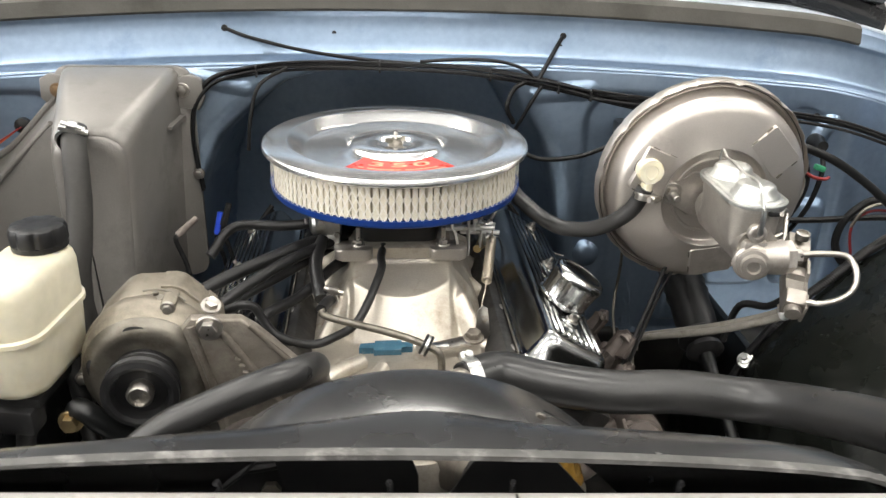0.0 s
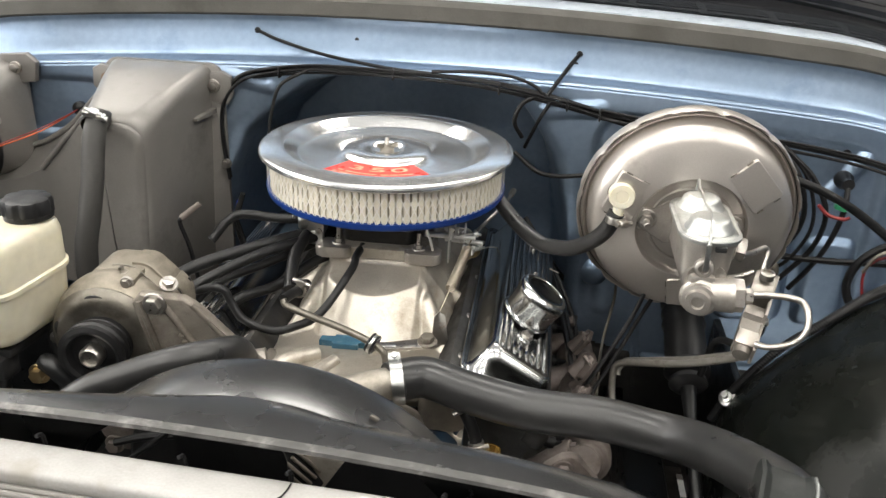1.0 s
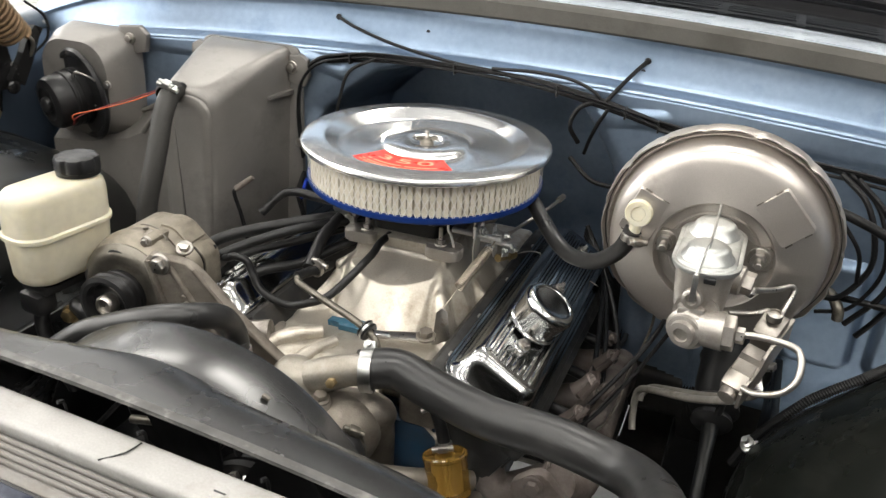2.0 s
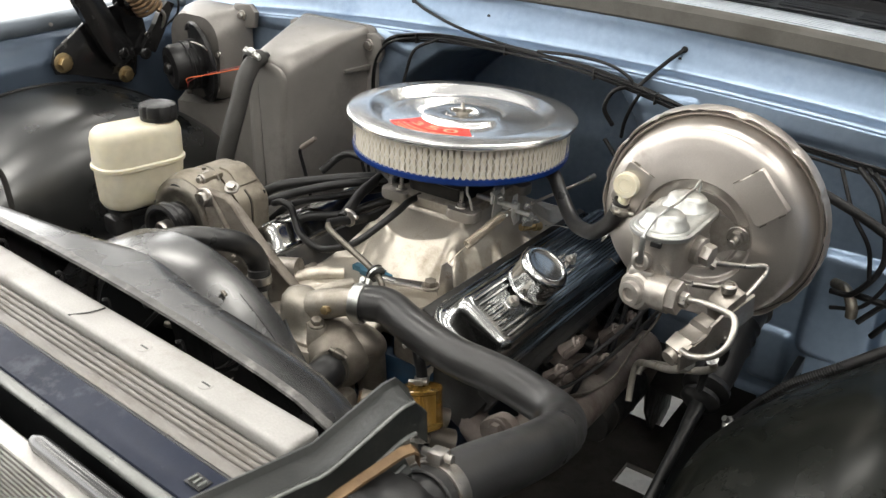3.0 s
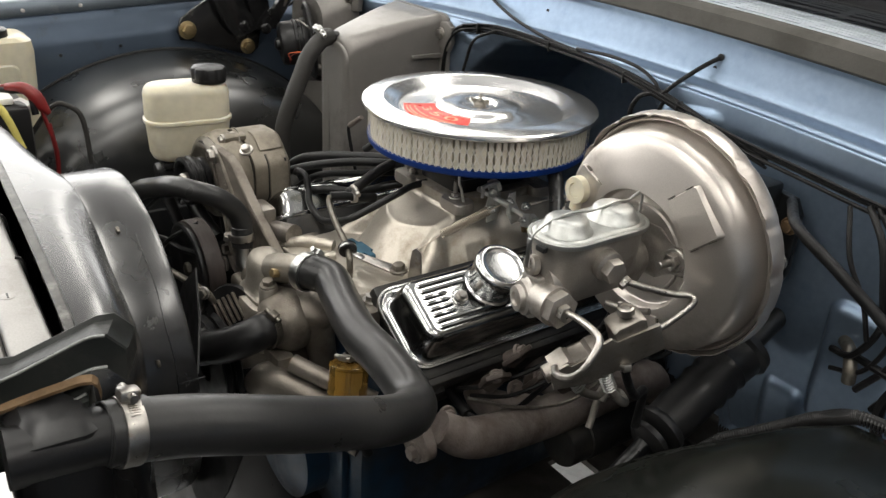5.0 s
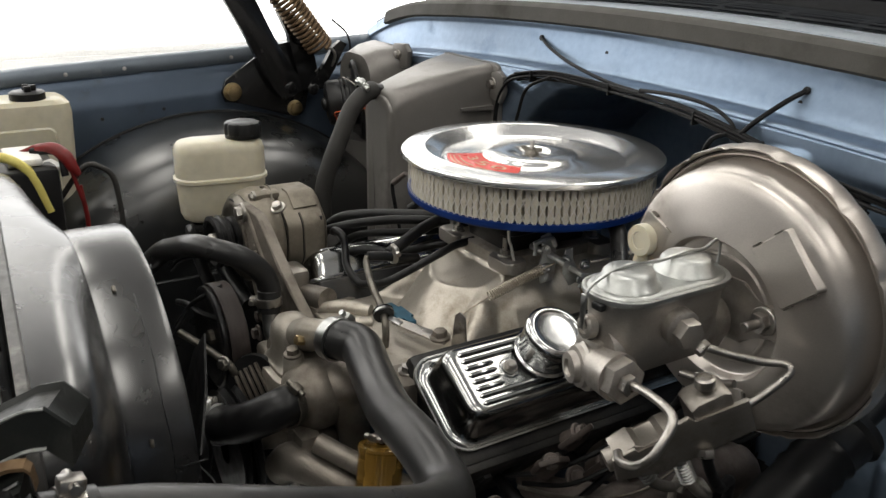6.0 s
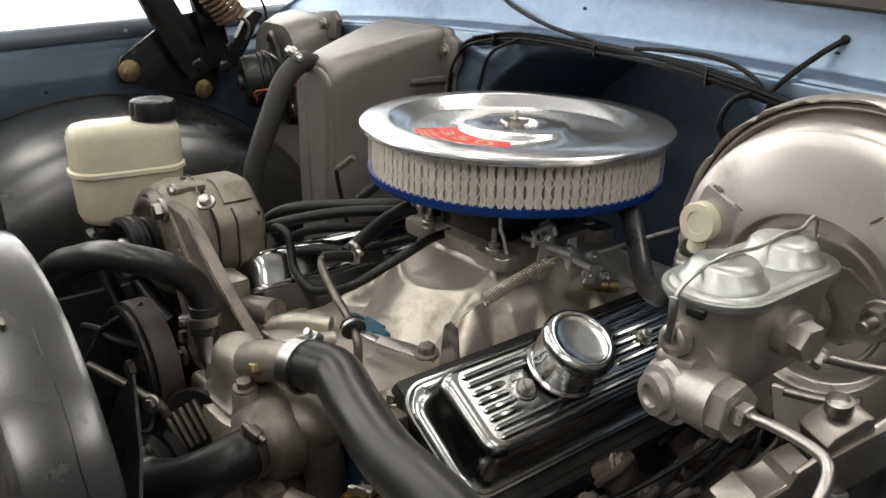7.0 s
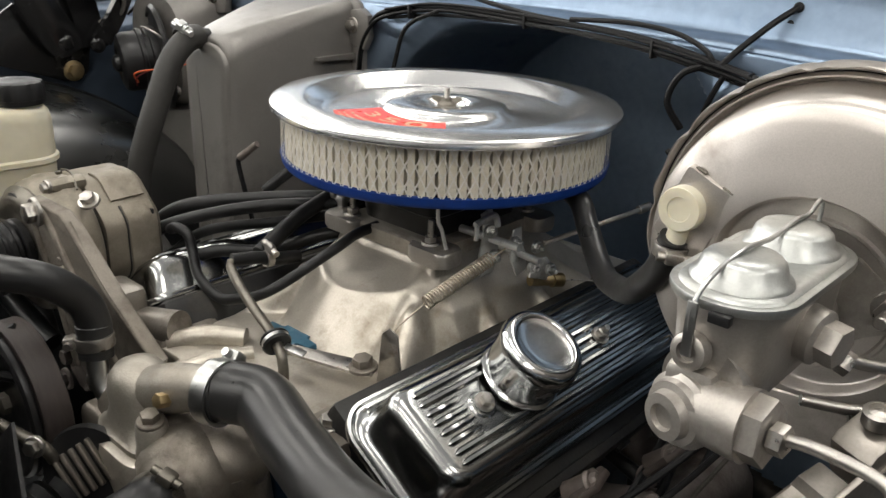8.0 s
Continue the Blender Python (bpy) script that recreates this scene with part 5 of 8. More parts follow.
rbox(bm, (0.30, 0.52, 0.36), Matrix.Translation((0, -0.03, 0.66)), 0.02)
part("block", bm, M_BLOCKBLUE, block)
bm = B()
rbox(bm, (0.24, 0.012, 0.22), Matrix.Translation((0, -0.297, 0.66)), 0.004)
lathe(bm, [(0, 0), (0.085, 0), (0.085, 0.04), (0.06, 0.05), (0, 0.05)], along((0, -0.30, 0.60), (0, -1, 0)), 32)
part("timing_cover", bm, M_BLOCKBLUE, block)


starter = thing("starter_motor", (0.290, 0.05, 0.63), "greasy black starter motor low beside the block", "starter motor")
bm = B()
lathe(bm, [(0, -0.09), (0.034, -0.09), (0.036, -0.086), (0.036, -0.055), (0.038, -0.053), (0.038, 0.06), (0.035, 0.064), (0.030, 0.085), (0, 0.085)], along((0.290, 0.05, 0.672), (0, 1, 0)), 28)
part("body", bm, M_HEAD, starter)
bm = B()
lathe(bm, [(0, -0.05), (0.020, -0.05), (0.021, -0.046), (0.021, 0.05), (0, 0.05)], along((0.275, 0.06, 0.722), (0, 1, 0)), 20)
part("solenoid", bm, M_HEAD, starter)

# ---- brake booster and master cylinder ----
BX, BZ = 0.4145, 1.0605
BM = along((BX, -0.021, BZ), (0, -1, -0.10))
booster = thing("brake_booster", (BX, -0.02, 0.925), "large warm silver brake booster drum on the firewall", "brake booster")


def crimp(r, h, a):
    if r < 0.1423:
        return r
    return r - (0.0026 if h > 0.028 else 0.0011) * max(0, math.sin(a * 15 + math.sin(3 * a))) ** 7 - (0.0007 * math.sin(a * 23) if h > 0.03 else 0)


bm = B()
lathe(bm, [(0, -0.12), (0.028, -0.12), (0.030, -0.052), (0.06, -0.046), (0.09, -0.035), (0.118, -0.008), (0.130, 0.006), (0.1395, 0.0095), (0.1430, 0.012), (0.1448, 0.016), (0.1448, 0.024), (0.1444, 0.0315), (0.1438, 0.0340), (0.1426, 0.0338), (0.1414, 0.0300), (0.1402, 0.0262),
           (0.1388, 0.0275), (0.1376, 0.0300), (0.1362, 0.0296), (0.1345, 0.0240), (0.1325, 0.0225), (0.1308, 0.0280), (0.1296, 0.0450), (0.1280, 0.0555), (0.1255, 0.0605), (0.1215, 0.0636), (0.1150, 0.0664), (0.100, 0.0708), (0.085, 0.0748), (0.0735, 0.078), (0.0705, 0.0785), (0.0685, 0.0765), (0.0678, 0.069), (0.066, 0.0675), (0.055, 0.0675), (0.0535, 0.0695), (0.0515, 0.0695), (0.050, 0.0675), (0, 0.0675)], BM, 256, crimp)
part("shell", bm, M_BOOSTER, booster, "warm silver pressed shell", 50)
for r, h, w in ((0.1400, 0.0266, 0.0007),):
    bm = B()
    lathe(bm, [(r - w, h), (r, h + w), (r + w, h), (r, h - w), (r - w, h)], BM, 96)
    part("crimp_ring", bm, M_HEAD, booster, "dark rusty crimp line")
for a in (42, 158, 278):
    a = radians(a)
    c = V(BX + 0.093 * math.cos(a), -0.0945 - 0.0093 * math.sin(a), BZ - 0.007 + 0.095 * math.sin(a))
    rad, tan = V(math.cos(a), 0, math.sin(a)), V(-math.sin(a), 0, math.cos(a))
    bm = B()
    ring = []
    for h, w, d in ((-0.014, 0.060, 0.044), (0.0016, 0.058, 0.042), (0.0026, 0.0565, 0.0405)):
        ring.append([(x, y, h) for x, y in rring(d, w, 0.003, 3)])
    loft(bm, ring, axes(c, rad + V(0, 0.10 - 0.1 * math.sin(a), 0), tan))
    part("raised_pad", bm, M_BOOSTER, booster)
    for side in (-1, 1):
        for q in (0.011, -0.013):
            bm = B()
            rbox(bm, (0.009, 0.0011, 0.004), axes(c + rad * q + tan * side * 0.0300 + V(0, -0.001 + 0.1 * q, 0), rad + V(0, 0.16 - 0.1 * math.sin(a), 0), tan), 0.0008)
            part("pad_crease", bm, M_DKSTEEL, booster, "dark creased pad edge")
CV = V(0.322, -0.088, 1.092)
bm = B()
lathe(bm, [(0.017, -0.004), (0.017, 0.004), (0.014, 0.005), (0, 0.005)], along(CV, (0, -1, 0)), 24)
part("grommet", bm, M_RUBBER, booster)
bm = B()
lathe(bm, [(0.012, 0), (0.014, 0.003), (0.0165, 0.005), (0.0165, 0.020), (0.0155, 0.0225), (0.009, 0.0225), (0.0085, 0.0215), (0.0, 0.0215)], along(CV, (0, -1, 0.05)), 32)
tube(bm, [CV + V(0, -0.014, -0.008), CV + V(-0.004, -0.016, -0.034)], 0.0075, 14, 1)
part("check_valve", bm, M_MILK, booster, "cream plastic check valve")
for x in (0.357, 0.466):
    bolt(booster, (x, -0.094, 1.060), (0, -1, 0), 0.0095, M_STEEL, True, "nut", 0, 0.026)
bm = B()
prism(bm, [(-0.071, -0.012), (-0.066, -0.018), (-0.05, -0.018), (-0.03, -0.034), (0.03, -0.034), (0.05, -0.018), (0.066, -0.018), (0.071, -0.012), (0.071, 0.006), (0.064, 0.014), (0.045, 0.012), (0.028, 0.026), (-0.028, 0.026), (-0.045, 0.012), (-0.064, 0.014), (-0.071, 0.006)],
      0.010, axes((0.412, -0.083, 1.062), (1, 0, 0), (0, 0, 1)), 0.002)
mc = thing("master_cylinder", (0.412, -0.18, 1.0), "cast metal brake master cylinder with a zinc domed lid", "master cylinder")
part("flange", bm, M_CASTGREY, mc)
MX = 0.413
bm = B()
MY, MZ = 0.008, -0.010
SS = lambda z, w, y0, y1, r: [(x, y, z + MZ) for x, y in rring(w, y1 - y0, r, 8, MX, (y0 + y1) / 2 + MY)]
loft(bm, [SS(1.030, 0.030, -0.235, -0.10, 0.012), SS(1.042, 0.044, -0.240, -0.10, 0.018), SS(1.055, 0.052, -0.2465, -0.11, 0.022), SS(1.068, 0.056, -0.249, -0.118, 0.026), SS(1.092, 0.060, -0.2515, -0.116, 0.029), SS(1.0985, 0.061, -0.252, -0.1155, 0.0295),
          SS(1.0995, 0.066, -0.2545, -0.113, 0.032), SS(1.1035, 0.066, -0.2545, -0.113, 0.032)])
body = part("body", bm, M_CASTGREY, mc, "grey cast body", 50)
bm = B()
lathe(bm, [(0, 0), (0.024, 0), (0.025, 0.004), (0.024, 0.14), (0, 0.14)], along((MX, -0.10, 1.046), (0, -1, 0)), 28)
part("bore", bm, M_CASTGREY, body)
bm = B()
loft(bm, [SS(1.1035, 0.071, -0.257, -0.1105, 0.0345), SS(1.1065, 0.0725, -0.258, -0.1095, 0.035), SS(1.1085, 0.0715, -0.2575, -0.110, 0.0345), SS(1.1092, 0.066, -0.2545, -0.113, 0.032), SS(1.1086, 0.063, -0.253, -0.1145, 0.030), SS(1.1105, 0.060, -0.2515, -0.116, 0.029), SS(1.1108, 0.05, -0.246, -0.122, 0.024)])
lid = part("lid", bm, M_LID, mc, "zinc plated domed lid", 50)
for y in (-0.2185, -0.150):
    bm = B()
    lathe(bm, [(0.0285, 1.1100), (0.0270, 1.1135), (0.0245, 1.1150), (0.0225, 1.1215), (0.0195, 1.1245), (0.012, 1.1255), (0, 1.1258)], Matrix.Translation((MX, y + MY, MZ)), 40)
    part("dome", bm, M_LID, lid, "", 50)
bm = B()
tube(bm, [(MX - 0.006, -0.248, 1.064), (MX - 0.006, -0.2525, 1.075), (MX - 0.006, -0.2525, 1.096), (MX - 0.004, -0.240, 1.109), (MX, -0.212, 1.1180), (MX, -0.176, 1.1150), (MX, -0.142, 1.1180), (MX, -0.122, 1.1165), (MX, -0.111, 1.1210), (MX, -0.104, 1.1225), (MX, -0.100, 1.116), (MX, -0.101, 1.095), (MX, -0.106, 1.068)], 0.0015, 8, 5)
part("bail_wire", bm, M_ZINC, mc)
bm = B()
rbox(bm, (0.006, 0.0022, 0.032), Matrix.Translation((MX - 0.006, -0.2535, 1.082)), 0.0008)
part("bail_strap", bm, M_ZINC, mc)
bm = B()
lathe(bm, [(0, 0), (0.011, 0), (0.0105, 0.007), (0.0085, 0.0085), (0.006, 0.0085), (0.0055, 0.006), (0, 0.006)], along((MX - 0.006, -0.243, 1.066), (-0.1, -1, 0.1)), 22)
part("boss", bm, M_CASTGREY, mc)
bm = B()
rbox(bm, (0.012, 0.006, 0.006), Matrix.Translation((MX + 0.008, -0.2495, 1.0915)), 0.001)
part("gasket_tab", bm, M_RUBBER, mc)

# the valve body across the cylinder's nose
bm = B()
lathe(bm, [(0, -0.004), (0.0215, -0.004), (0.0225, 0.0), (0.0225, 0.006), (0.0195, 0.008), (0.0185, 0.012), (0.0145, 0.013), (0.0135, 0.019), (0.008, 0.020), (0.007, 0.017), (0, 0.017)], along((0.4085, -0.243, 1.030), (-0.28, -0.95, -0.03)), 30)
lathe(bm, [(0, 0), (0.019, 0), (0.0195, 0.02), (0.021, 0.04), (0, 0.04)], along((0.405, -0.240, 1.032), (1, -0.06, 0.06)), 26)
rbox(bm, (0.03, 0.034, 0.03), Matrix.Translation((0.408, -0.232, 1.042)), 0.006)
valve = part("valve_body", bm, M_CASTGREY, mc)
bm = B()
hexa = [(0.0195 * math.cos(radians(60 * k + 15)), 0.0195 * math.sin(radians(60 * k + 15))) for k in range(6)]
prism(bm, hexa, 0.014, along((0.442, -0.2425, 1.034), (1, -0.06, 0.06)), 0.0015)
part("hex_plug", bm, M_CASTGREY, valve)
bolt(valve, (0.456, -0.246, 1.036), (1, -0.1, 0.06), 0.009, M_STEEL, False, "flare_nut", 10)
# side port
bm = B()
lathe(bm, [(0, -0.005), (0.017, -0.005), (0.0165, 0.012), (0.0135, 0.014), (0, 0.014)], along((0.440, -0.178, 1.068), (1, -0.15, -0.1)), 24)
port = part("side_port", bm, M_CASTGREY, mc)
bm = B()
prism(bm, [(0.0130 * math.cos(radians(60 * k)), 0.0130 * math.sin(radians(60 * k))) for k in range(6)], 0.013, along((0.452, -0.180, 1.067), (1, -0.15, -0.1)), 0.0015)
part("hex_plug", bm, M_CASTGREY, port)
bolt(port, (0.4595, -0.168, 1.053), (0.8, 0.2, -0.35), 0.0075, M_STEEL, False, "flare_nut", 0)

for name, pts, lab in (("brake_pipe", [(0.456, -0.246, 1.036), (0.478, -0.247, 1.040), (0.508, -0.252, 1.041), (0.5195, -0.257, 1.037), (0.523, -0.268, 1.026), (0.520, -0.276, 1.012), (0.508, -0.279, 0.999), (0.487, -0.274, 0.989), (0.474, -0.264, 0.986)], "looped bright steel brake pipe from the cylinder nose"),
                       ("brake_pipe", [(0.460, -0.168, 1.053), (0.475, -0.150, 1.047), (0.492, -0.126, 1.041), (0.505, -0.112, 1.041), (0.511, -0.110, 1.036), (0.508, -0.118, 1.026), (0.500, -0.136, 1.010), (0.492, -0.150, 1.000)], "bent bright steel brake pipe beside the booster"),
                       ("brake_pipe", [(0.445, -0.17, 1.020), (0.470, -0.155, 1.018), (0.488, -0.15, 1.024)], "short bright steel brake pipe under the cylinder")):
    solid(name, tube(B(), pts, 0.0037, 12, 6), M_STEEL, lab, "brake pipe", "brake pipes")
# distribution block on its bracket
dist = thing("brake_distribution_block", (0.48, -0.2, 0.96), "silver metal brake distribution block on a plate bracket", "valve block")
DM = axes((0.500, -0.170, 1.022), (-0.33, -0.85, -0.40), (0, -0.42, 0.9))
bm = B()
prism(bm, [(-0.012, -0.035), (0.075, -0.034), (0.112, -0.020), (0.110, 0.004), (0.090, 0.006), (0.088, 0.000), (0.066, 0.001), (0.060, 0.010), (0.040, 0.012), (0.036, 0.004), (-0.012, 0.002)], 0.004, DM @ Matrix.Translation((0, 0, -0.012)), 0.001)
part("plate", bm, M_BLOCK, dist)
bm = B()
prism(bm, [(0.0, -0.014), (0.036, -0.014), (0.036, 0.014), (0.03, 0.018), (0.006, 0.018), (0.0, 0.014)], 0.026, DM @ Matrix.Translation((0, 0, -0.010)), 0.002)
part("block", bm, M_BLOCK, dist)
bm = B()
prism(bm, [(0.046, -0.024), (0.104, -0.020), (0.106, 0.004), (0.088, 0.008), (0.082, 0.0), (0.066, 0.0), (0.062, 0.006), (0.046, 0.004)], 0.024, DM @ Matrix.Translation((0, 0, -0.010)), 0.002)
lathe(bm, [(0, 0), (0.010, 0), (0.0095, 0.010), (0.0, 0.011)], DM @ Matrix.Translation((0.104, -0.008, 0.002)) @ Matrix.Rotation(radians(90), 4, "Y"), 16)
part("block", bm, M_BLOCK, dist)
bm = B()
lathe(bm, [(0, 0), (0.0085, 0), (0.0085, 0.008), (0.006, 0.009), (0.006, 0.006), (0, 0.006)], along((0.492, -0.192, 1.036), (0, -0.2, 1)), 20)
part("screw", bm, M_STEEL, dist)
for p in ((0.462, -0.235, 0.968), (0.485, -0.205, 0.972), (0.498, -0.188, 0.98)):
    bolt(dist, p, (0.3, -0.1, -1), 0.008, M_STEEL, False, "flare_nut")
for pts in ([(0.462, -0.235, 0.966), (0.472, -0.225, 0.950), (0.466, -0.205, 0.930), (0.425, -0.135, 0.875), (0.372, -0.062, 0.826), (0.354, -0.042, 0.808), (0.350, -0.042, 0.790), (0.351, -0.048, 0.765), (0.354, -0.056, 0.750)],
            [(0.485, -0.205, 0.970), (0.492, -0.195, 0.945), (0.484, -0.165, 0.915), (0.44, -0.10, 0.862), (0.385, -0.04, 0.818), (0.370, -0.028, 0.808), (0.362, -0.030, 0.803), (0.357, -0.036, 0.798), (0.356, -0.040, 0.790)]):
    pipe = solid("brake_pipe", tube(B(), pts, 0.0050, 12, 6), M_PIPE, "dull grey brake pipe bent down to the frame", "brake pipe", "lower brake pipes")
    fr = along(V(*pts[0]), V(*pts[1]) - V(*pts[0]))
    bm = B()
    tube(bm, [fr @ V(0.0068 * math.cos(0.785 * q), 0.0068 * math.sin(0.785 * q), 0.006 + 0.00038 * q) for q in range(57)], 0.0011, 6, 1)
    part("spring_guard", bm, M_ZINC, pipe, "coiled wire guard")
solid("brake_pipe", tube(B(), [(0.498, -0.188, 0.978), (0.50, -0.18, 0.955), (0.49, -0.15, 0.92), (0.47, -0.11, 0.90), (0.46, -0.10, 0.84)], 0.005, 10, 6), M_WIRE, "spring-wrapped dark brake pipe", "brake pipe", "lower brake pipes")

# steering column and boot below the booster
col = thing("steering_shaft", (0.44, -0.10, 0.60), "black steering shaft with rubber boots below the booster", "steering shaft")
c0, c1 = V(0.453, 0.19, 0.916), V(0.457, -0.36, 0.661)
cd = (c1 - c0)
bm = B()
tube(bm, [c0, c0.lerp(c1, 0.4), c0.lerp(c1, 0.55), c1], [0.014, 0.014, 0.0085, 0.0085], 16, 1)
part("shaft", bm, M_APRON, col)
for f, prof in ((0.31, [(0.014, -0.105), (0.036, -0.10), (0.038, -0.09), (0.033, -0.085), (0.031, -0.06), (0.033, -0.055), (0.030, -0.045), (0.033, -0.035), (0.030, -0.025), (0.033, -0.015), (0.030, -0.005), (0.031, 0.03), (0.029, 0.058), (0.033, 0.062), (0.034, 0.070), (0.026, 0.076), (0.010, 0.078)]),
                (0.455, [(0.010, -0.008), (0.026, -0.006), (0.028, 0.002), (0.022, 0.008), (0.009, 0.010)]), (0.9, [(0.008, -0.02), (0.014, -0.018), (0.014, 0.018), (0.008, 0.02)])):
    bm = B()
    lathe(bm, prof, along(c0 + cd * f, cd), 24)
    part("boot", bm, M_RUBBER, col)

# ---- heater box and blower ----
heater = thing("heater_box", (-0.40, 0.10, 0.85), "taupe grey moulded heater box on the firewall", "heater box")
bm = B()
def hsec(y, x0, x1, z0, z1, r):
    return [(x, y, z) for x, z in rring(x1 - x0, z1 - z0, r, 6, (x0 + x1) / 2, (z0 + z1) / 2)]
loft(bm, [hsec(0.160, -0.480, -0.312, 0.76, 1.166, 0.014), hsec(0.145, -0.479, -0.314, 0.76, 1.166, 0.016), hsec(0.10, -0.470, -0.321, 0.765, 1.158, 0.018), hsec(0.05, -0.459, -0.330, 0.772, 1.146, 0.022), hsec(0.0, -0.450, -0.339, 0.78, 1.132, 0.026),
          hsec(-0.016, -0.447, -0.343, 0.784, 1.126, 0.030), hsec(-0.0245, -0.443, -0.347, 0.788, 1.121, 0.032), hsec(-0.0275, -0.436, -0.354, 0.795, 1.114, 0.030), hsec(-0.028, -0.424, -0.366, 0.805, 1.102, 0.024)])
for v in bm.verts:
    v.co.x += 0.06 * max(0.0, 1.10 - v.co.z) * (0.15 if v.co.x < -0.395 else -0.95)
shell = part("shell", bm, M_HEATER, heater, "", 50)
bm = B()
loft(bm, [hsec(-0.015, -0.4465, -0.346, 0.788, 1.1165, 0.034), hsec(-0.0285, -0.4440, -0.3485, 0.791, 1.1145, 0.034), hsec(-0.0312, -0.4415, -0.351, 0.794, 1.1120, 0.033), hsec(-0.0318, -0.4300, -0.362, 0.805, 1.1000, 0.026)])
for v in bm.verts:
    v.co.x += 0.06 * max(0.0, 1.10 - v.co.z) * (0.15 if v.co.x < -0.395 else -0.95)
part("front_duct", bm, M_HEATER, shell, "", 50)
bm = B()
prism(bm, rring(0.196, 0.335, 0.02), 0.009, axes((-0.393, 0.160, 1.000), (1, 0, 0), (0, 0, 1)), 0.003)
prism(bm, [(-0.022, -0.02), (0.02, -0.028), (0.03, -0.01), (0.028, 0.018), (0.014, 0.026), (-0.022, 0.02)], 0.012, axes((-0.308, 0.158, 1.131), (1, 0, 0), (0, 0, 1)), 0.003)
prism(bm, [(-0.028, 0.018), (-0.03, -0.01), (-0.015, -0.026), (0.022, -0.02), (0.022, 0.02), (-0.014, 0.026)], 0.012, axes((-0.482, 0.158, 1.131), (1, 0, 0), (0, 0, 1)), 0.003)
part("flange", bm, M_HEATER, shell)
bm = B()
loft(bm, [[(-0.345, 0.15, 1.142), (-0.318, 0.15, 1.135), (-0.318, 0.15, 1.118), (-0.345, 0.15, 1.118)], [(-0.330, 0.10, 1.128), (-0.322, 0.10, 1.126), (-0.322, 0.10, 1.12), (-0.330, 0.10, 1.12)]])
loft(bm, [[(-0.322, 0.15, 1.088), (-0.308, 0.15, 1.088), (-0.308, 0.15, 1.096), (-0.322, 0.15, 1.096)], [(-0.322, 0.09, 1.09), (-0.316, 0.09, 1.09), (-0.316, 0.09, 1.094), (-0.322, 0.09, 1.094)]])
part("gusset", bm, M_HEATER, shell)
bolt(shell, (-0.309, 0.146, 1.134), (0, -1, 0), 0.0075, M_STEEL, True)
bolt(shell, (-0.486, 0.146, 1.133), (0, -1, 0), 0.0075, M_RUSTCLIP, True)
bolt(shell, (-0.296, 0.146, 1.005), (0, -1, 0), 0.006, M_STEEL, True)
# slanting duct down to the blower
bm = B()
loft(bm, [[(-0.44, 0.155, 1.15), (-0.44, 0.03, 1.12), (-0.44, 0.03, 0.79), (-0.44, 0.155, 0.78)], [(-0.485, 0.155, 1.125), (-0.475, 0.055, 1.10), (-0.475, 0.055, 0.79), (-0.485, 0.155, 0.78)],
          [(-0.56, 0.155, 1.050), (-0.545, 0.085, 1.035), (-0.545, 0.085, 0.79), (-0.56, 0.155, 0.78)], [(-0.60, 0.155, 1.022), (-0.585, 0.095, 0.992), (-0.585, 0.095, 0.79), (-0.60, 0.155, 0.79)], [(-0.64, 0.155, 1.004), (-0.63, 0.098, 0.970), (-0.63, 0.098, 0.80), (-0.64, 0.155, 0.79)],
          [(-0.72, 0.155, 0.992), (-0.715, 0.090, 0.952), (-0.715, 0.090, 0.80), (-0.72, 0.155, 0.79)], [(-0.81, 0.155, 0.985), (-0.80, 0.090, 0.945), (-0.80, 0.090, 0.80), (-0.81, 0.155, 0.79)]])
duct = part("duct", bm, M_HEATER, heater)
bm = B()
tube(bm, [(-0.470, 0.058, 1.108), (-0.510, 0.072, 1.070), (-0.548, 0.083, 1.034), (-0.590, 0.094, 0.990)], 0.0042, 8, 4)
tube(bm, [(-0.486, 0.150, 1.128), (-0.530, 0.150, 1.082), (-0.562, 0.150, 1.050), (-0.60, 0.150, 1.025), (-0.64, 0.150, 1.008), (-0.70, 0.150, 0.998)], 0.0050, 8, 4)
part("rib", bm, M_HEATER, duct)
bm = B()
tube(bm, [(-0.407, -0.018, 1.118), (-0.408, -0.045, 1.121)], 0.0125, 16, 1)
part("hose_neck", bm, M_PLASTIC, heater)

blower = thing("blower_motor", (-0.73, 0.08, 0.95), "black blower motor in a taupe grey housing", "blower motor")
bm = B()
loft(bm, [hsec(0.162, -0.81, -0.632, 0.96, 1.155, 0.03), hsec(0.12, -0.805, -0.637, 0.965, 1.150, 0.04), hsec(0.085, -0.795, -0.65, 0.97, 1.138, 0.05)])
part("housing", bm, M_HEATER, blower)
bm = B()
prism(bm, [(-0.028, -0.03), (0.03, -0.02), (0.036, 0.012), (0.02, 0.026), (-0.026, 0.022)], 0.014, axes((-0.64, 0.158, 1.14), (1, 0, 0), (0, 0, 1)), 0.004)
part("ear", bm, M_HEATER, blower)
bolt(blower, (-0.64, 0.142, 1.142), (0, -1, 0), 0.007, M_STEEL)
bm = B()
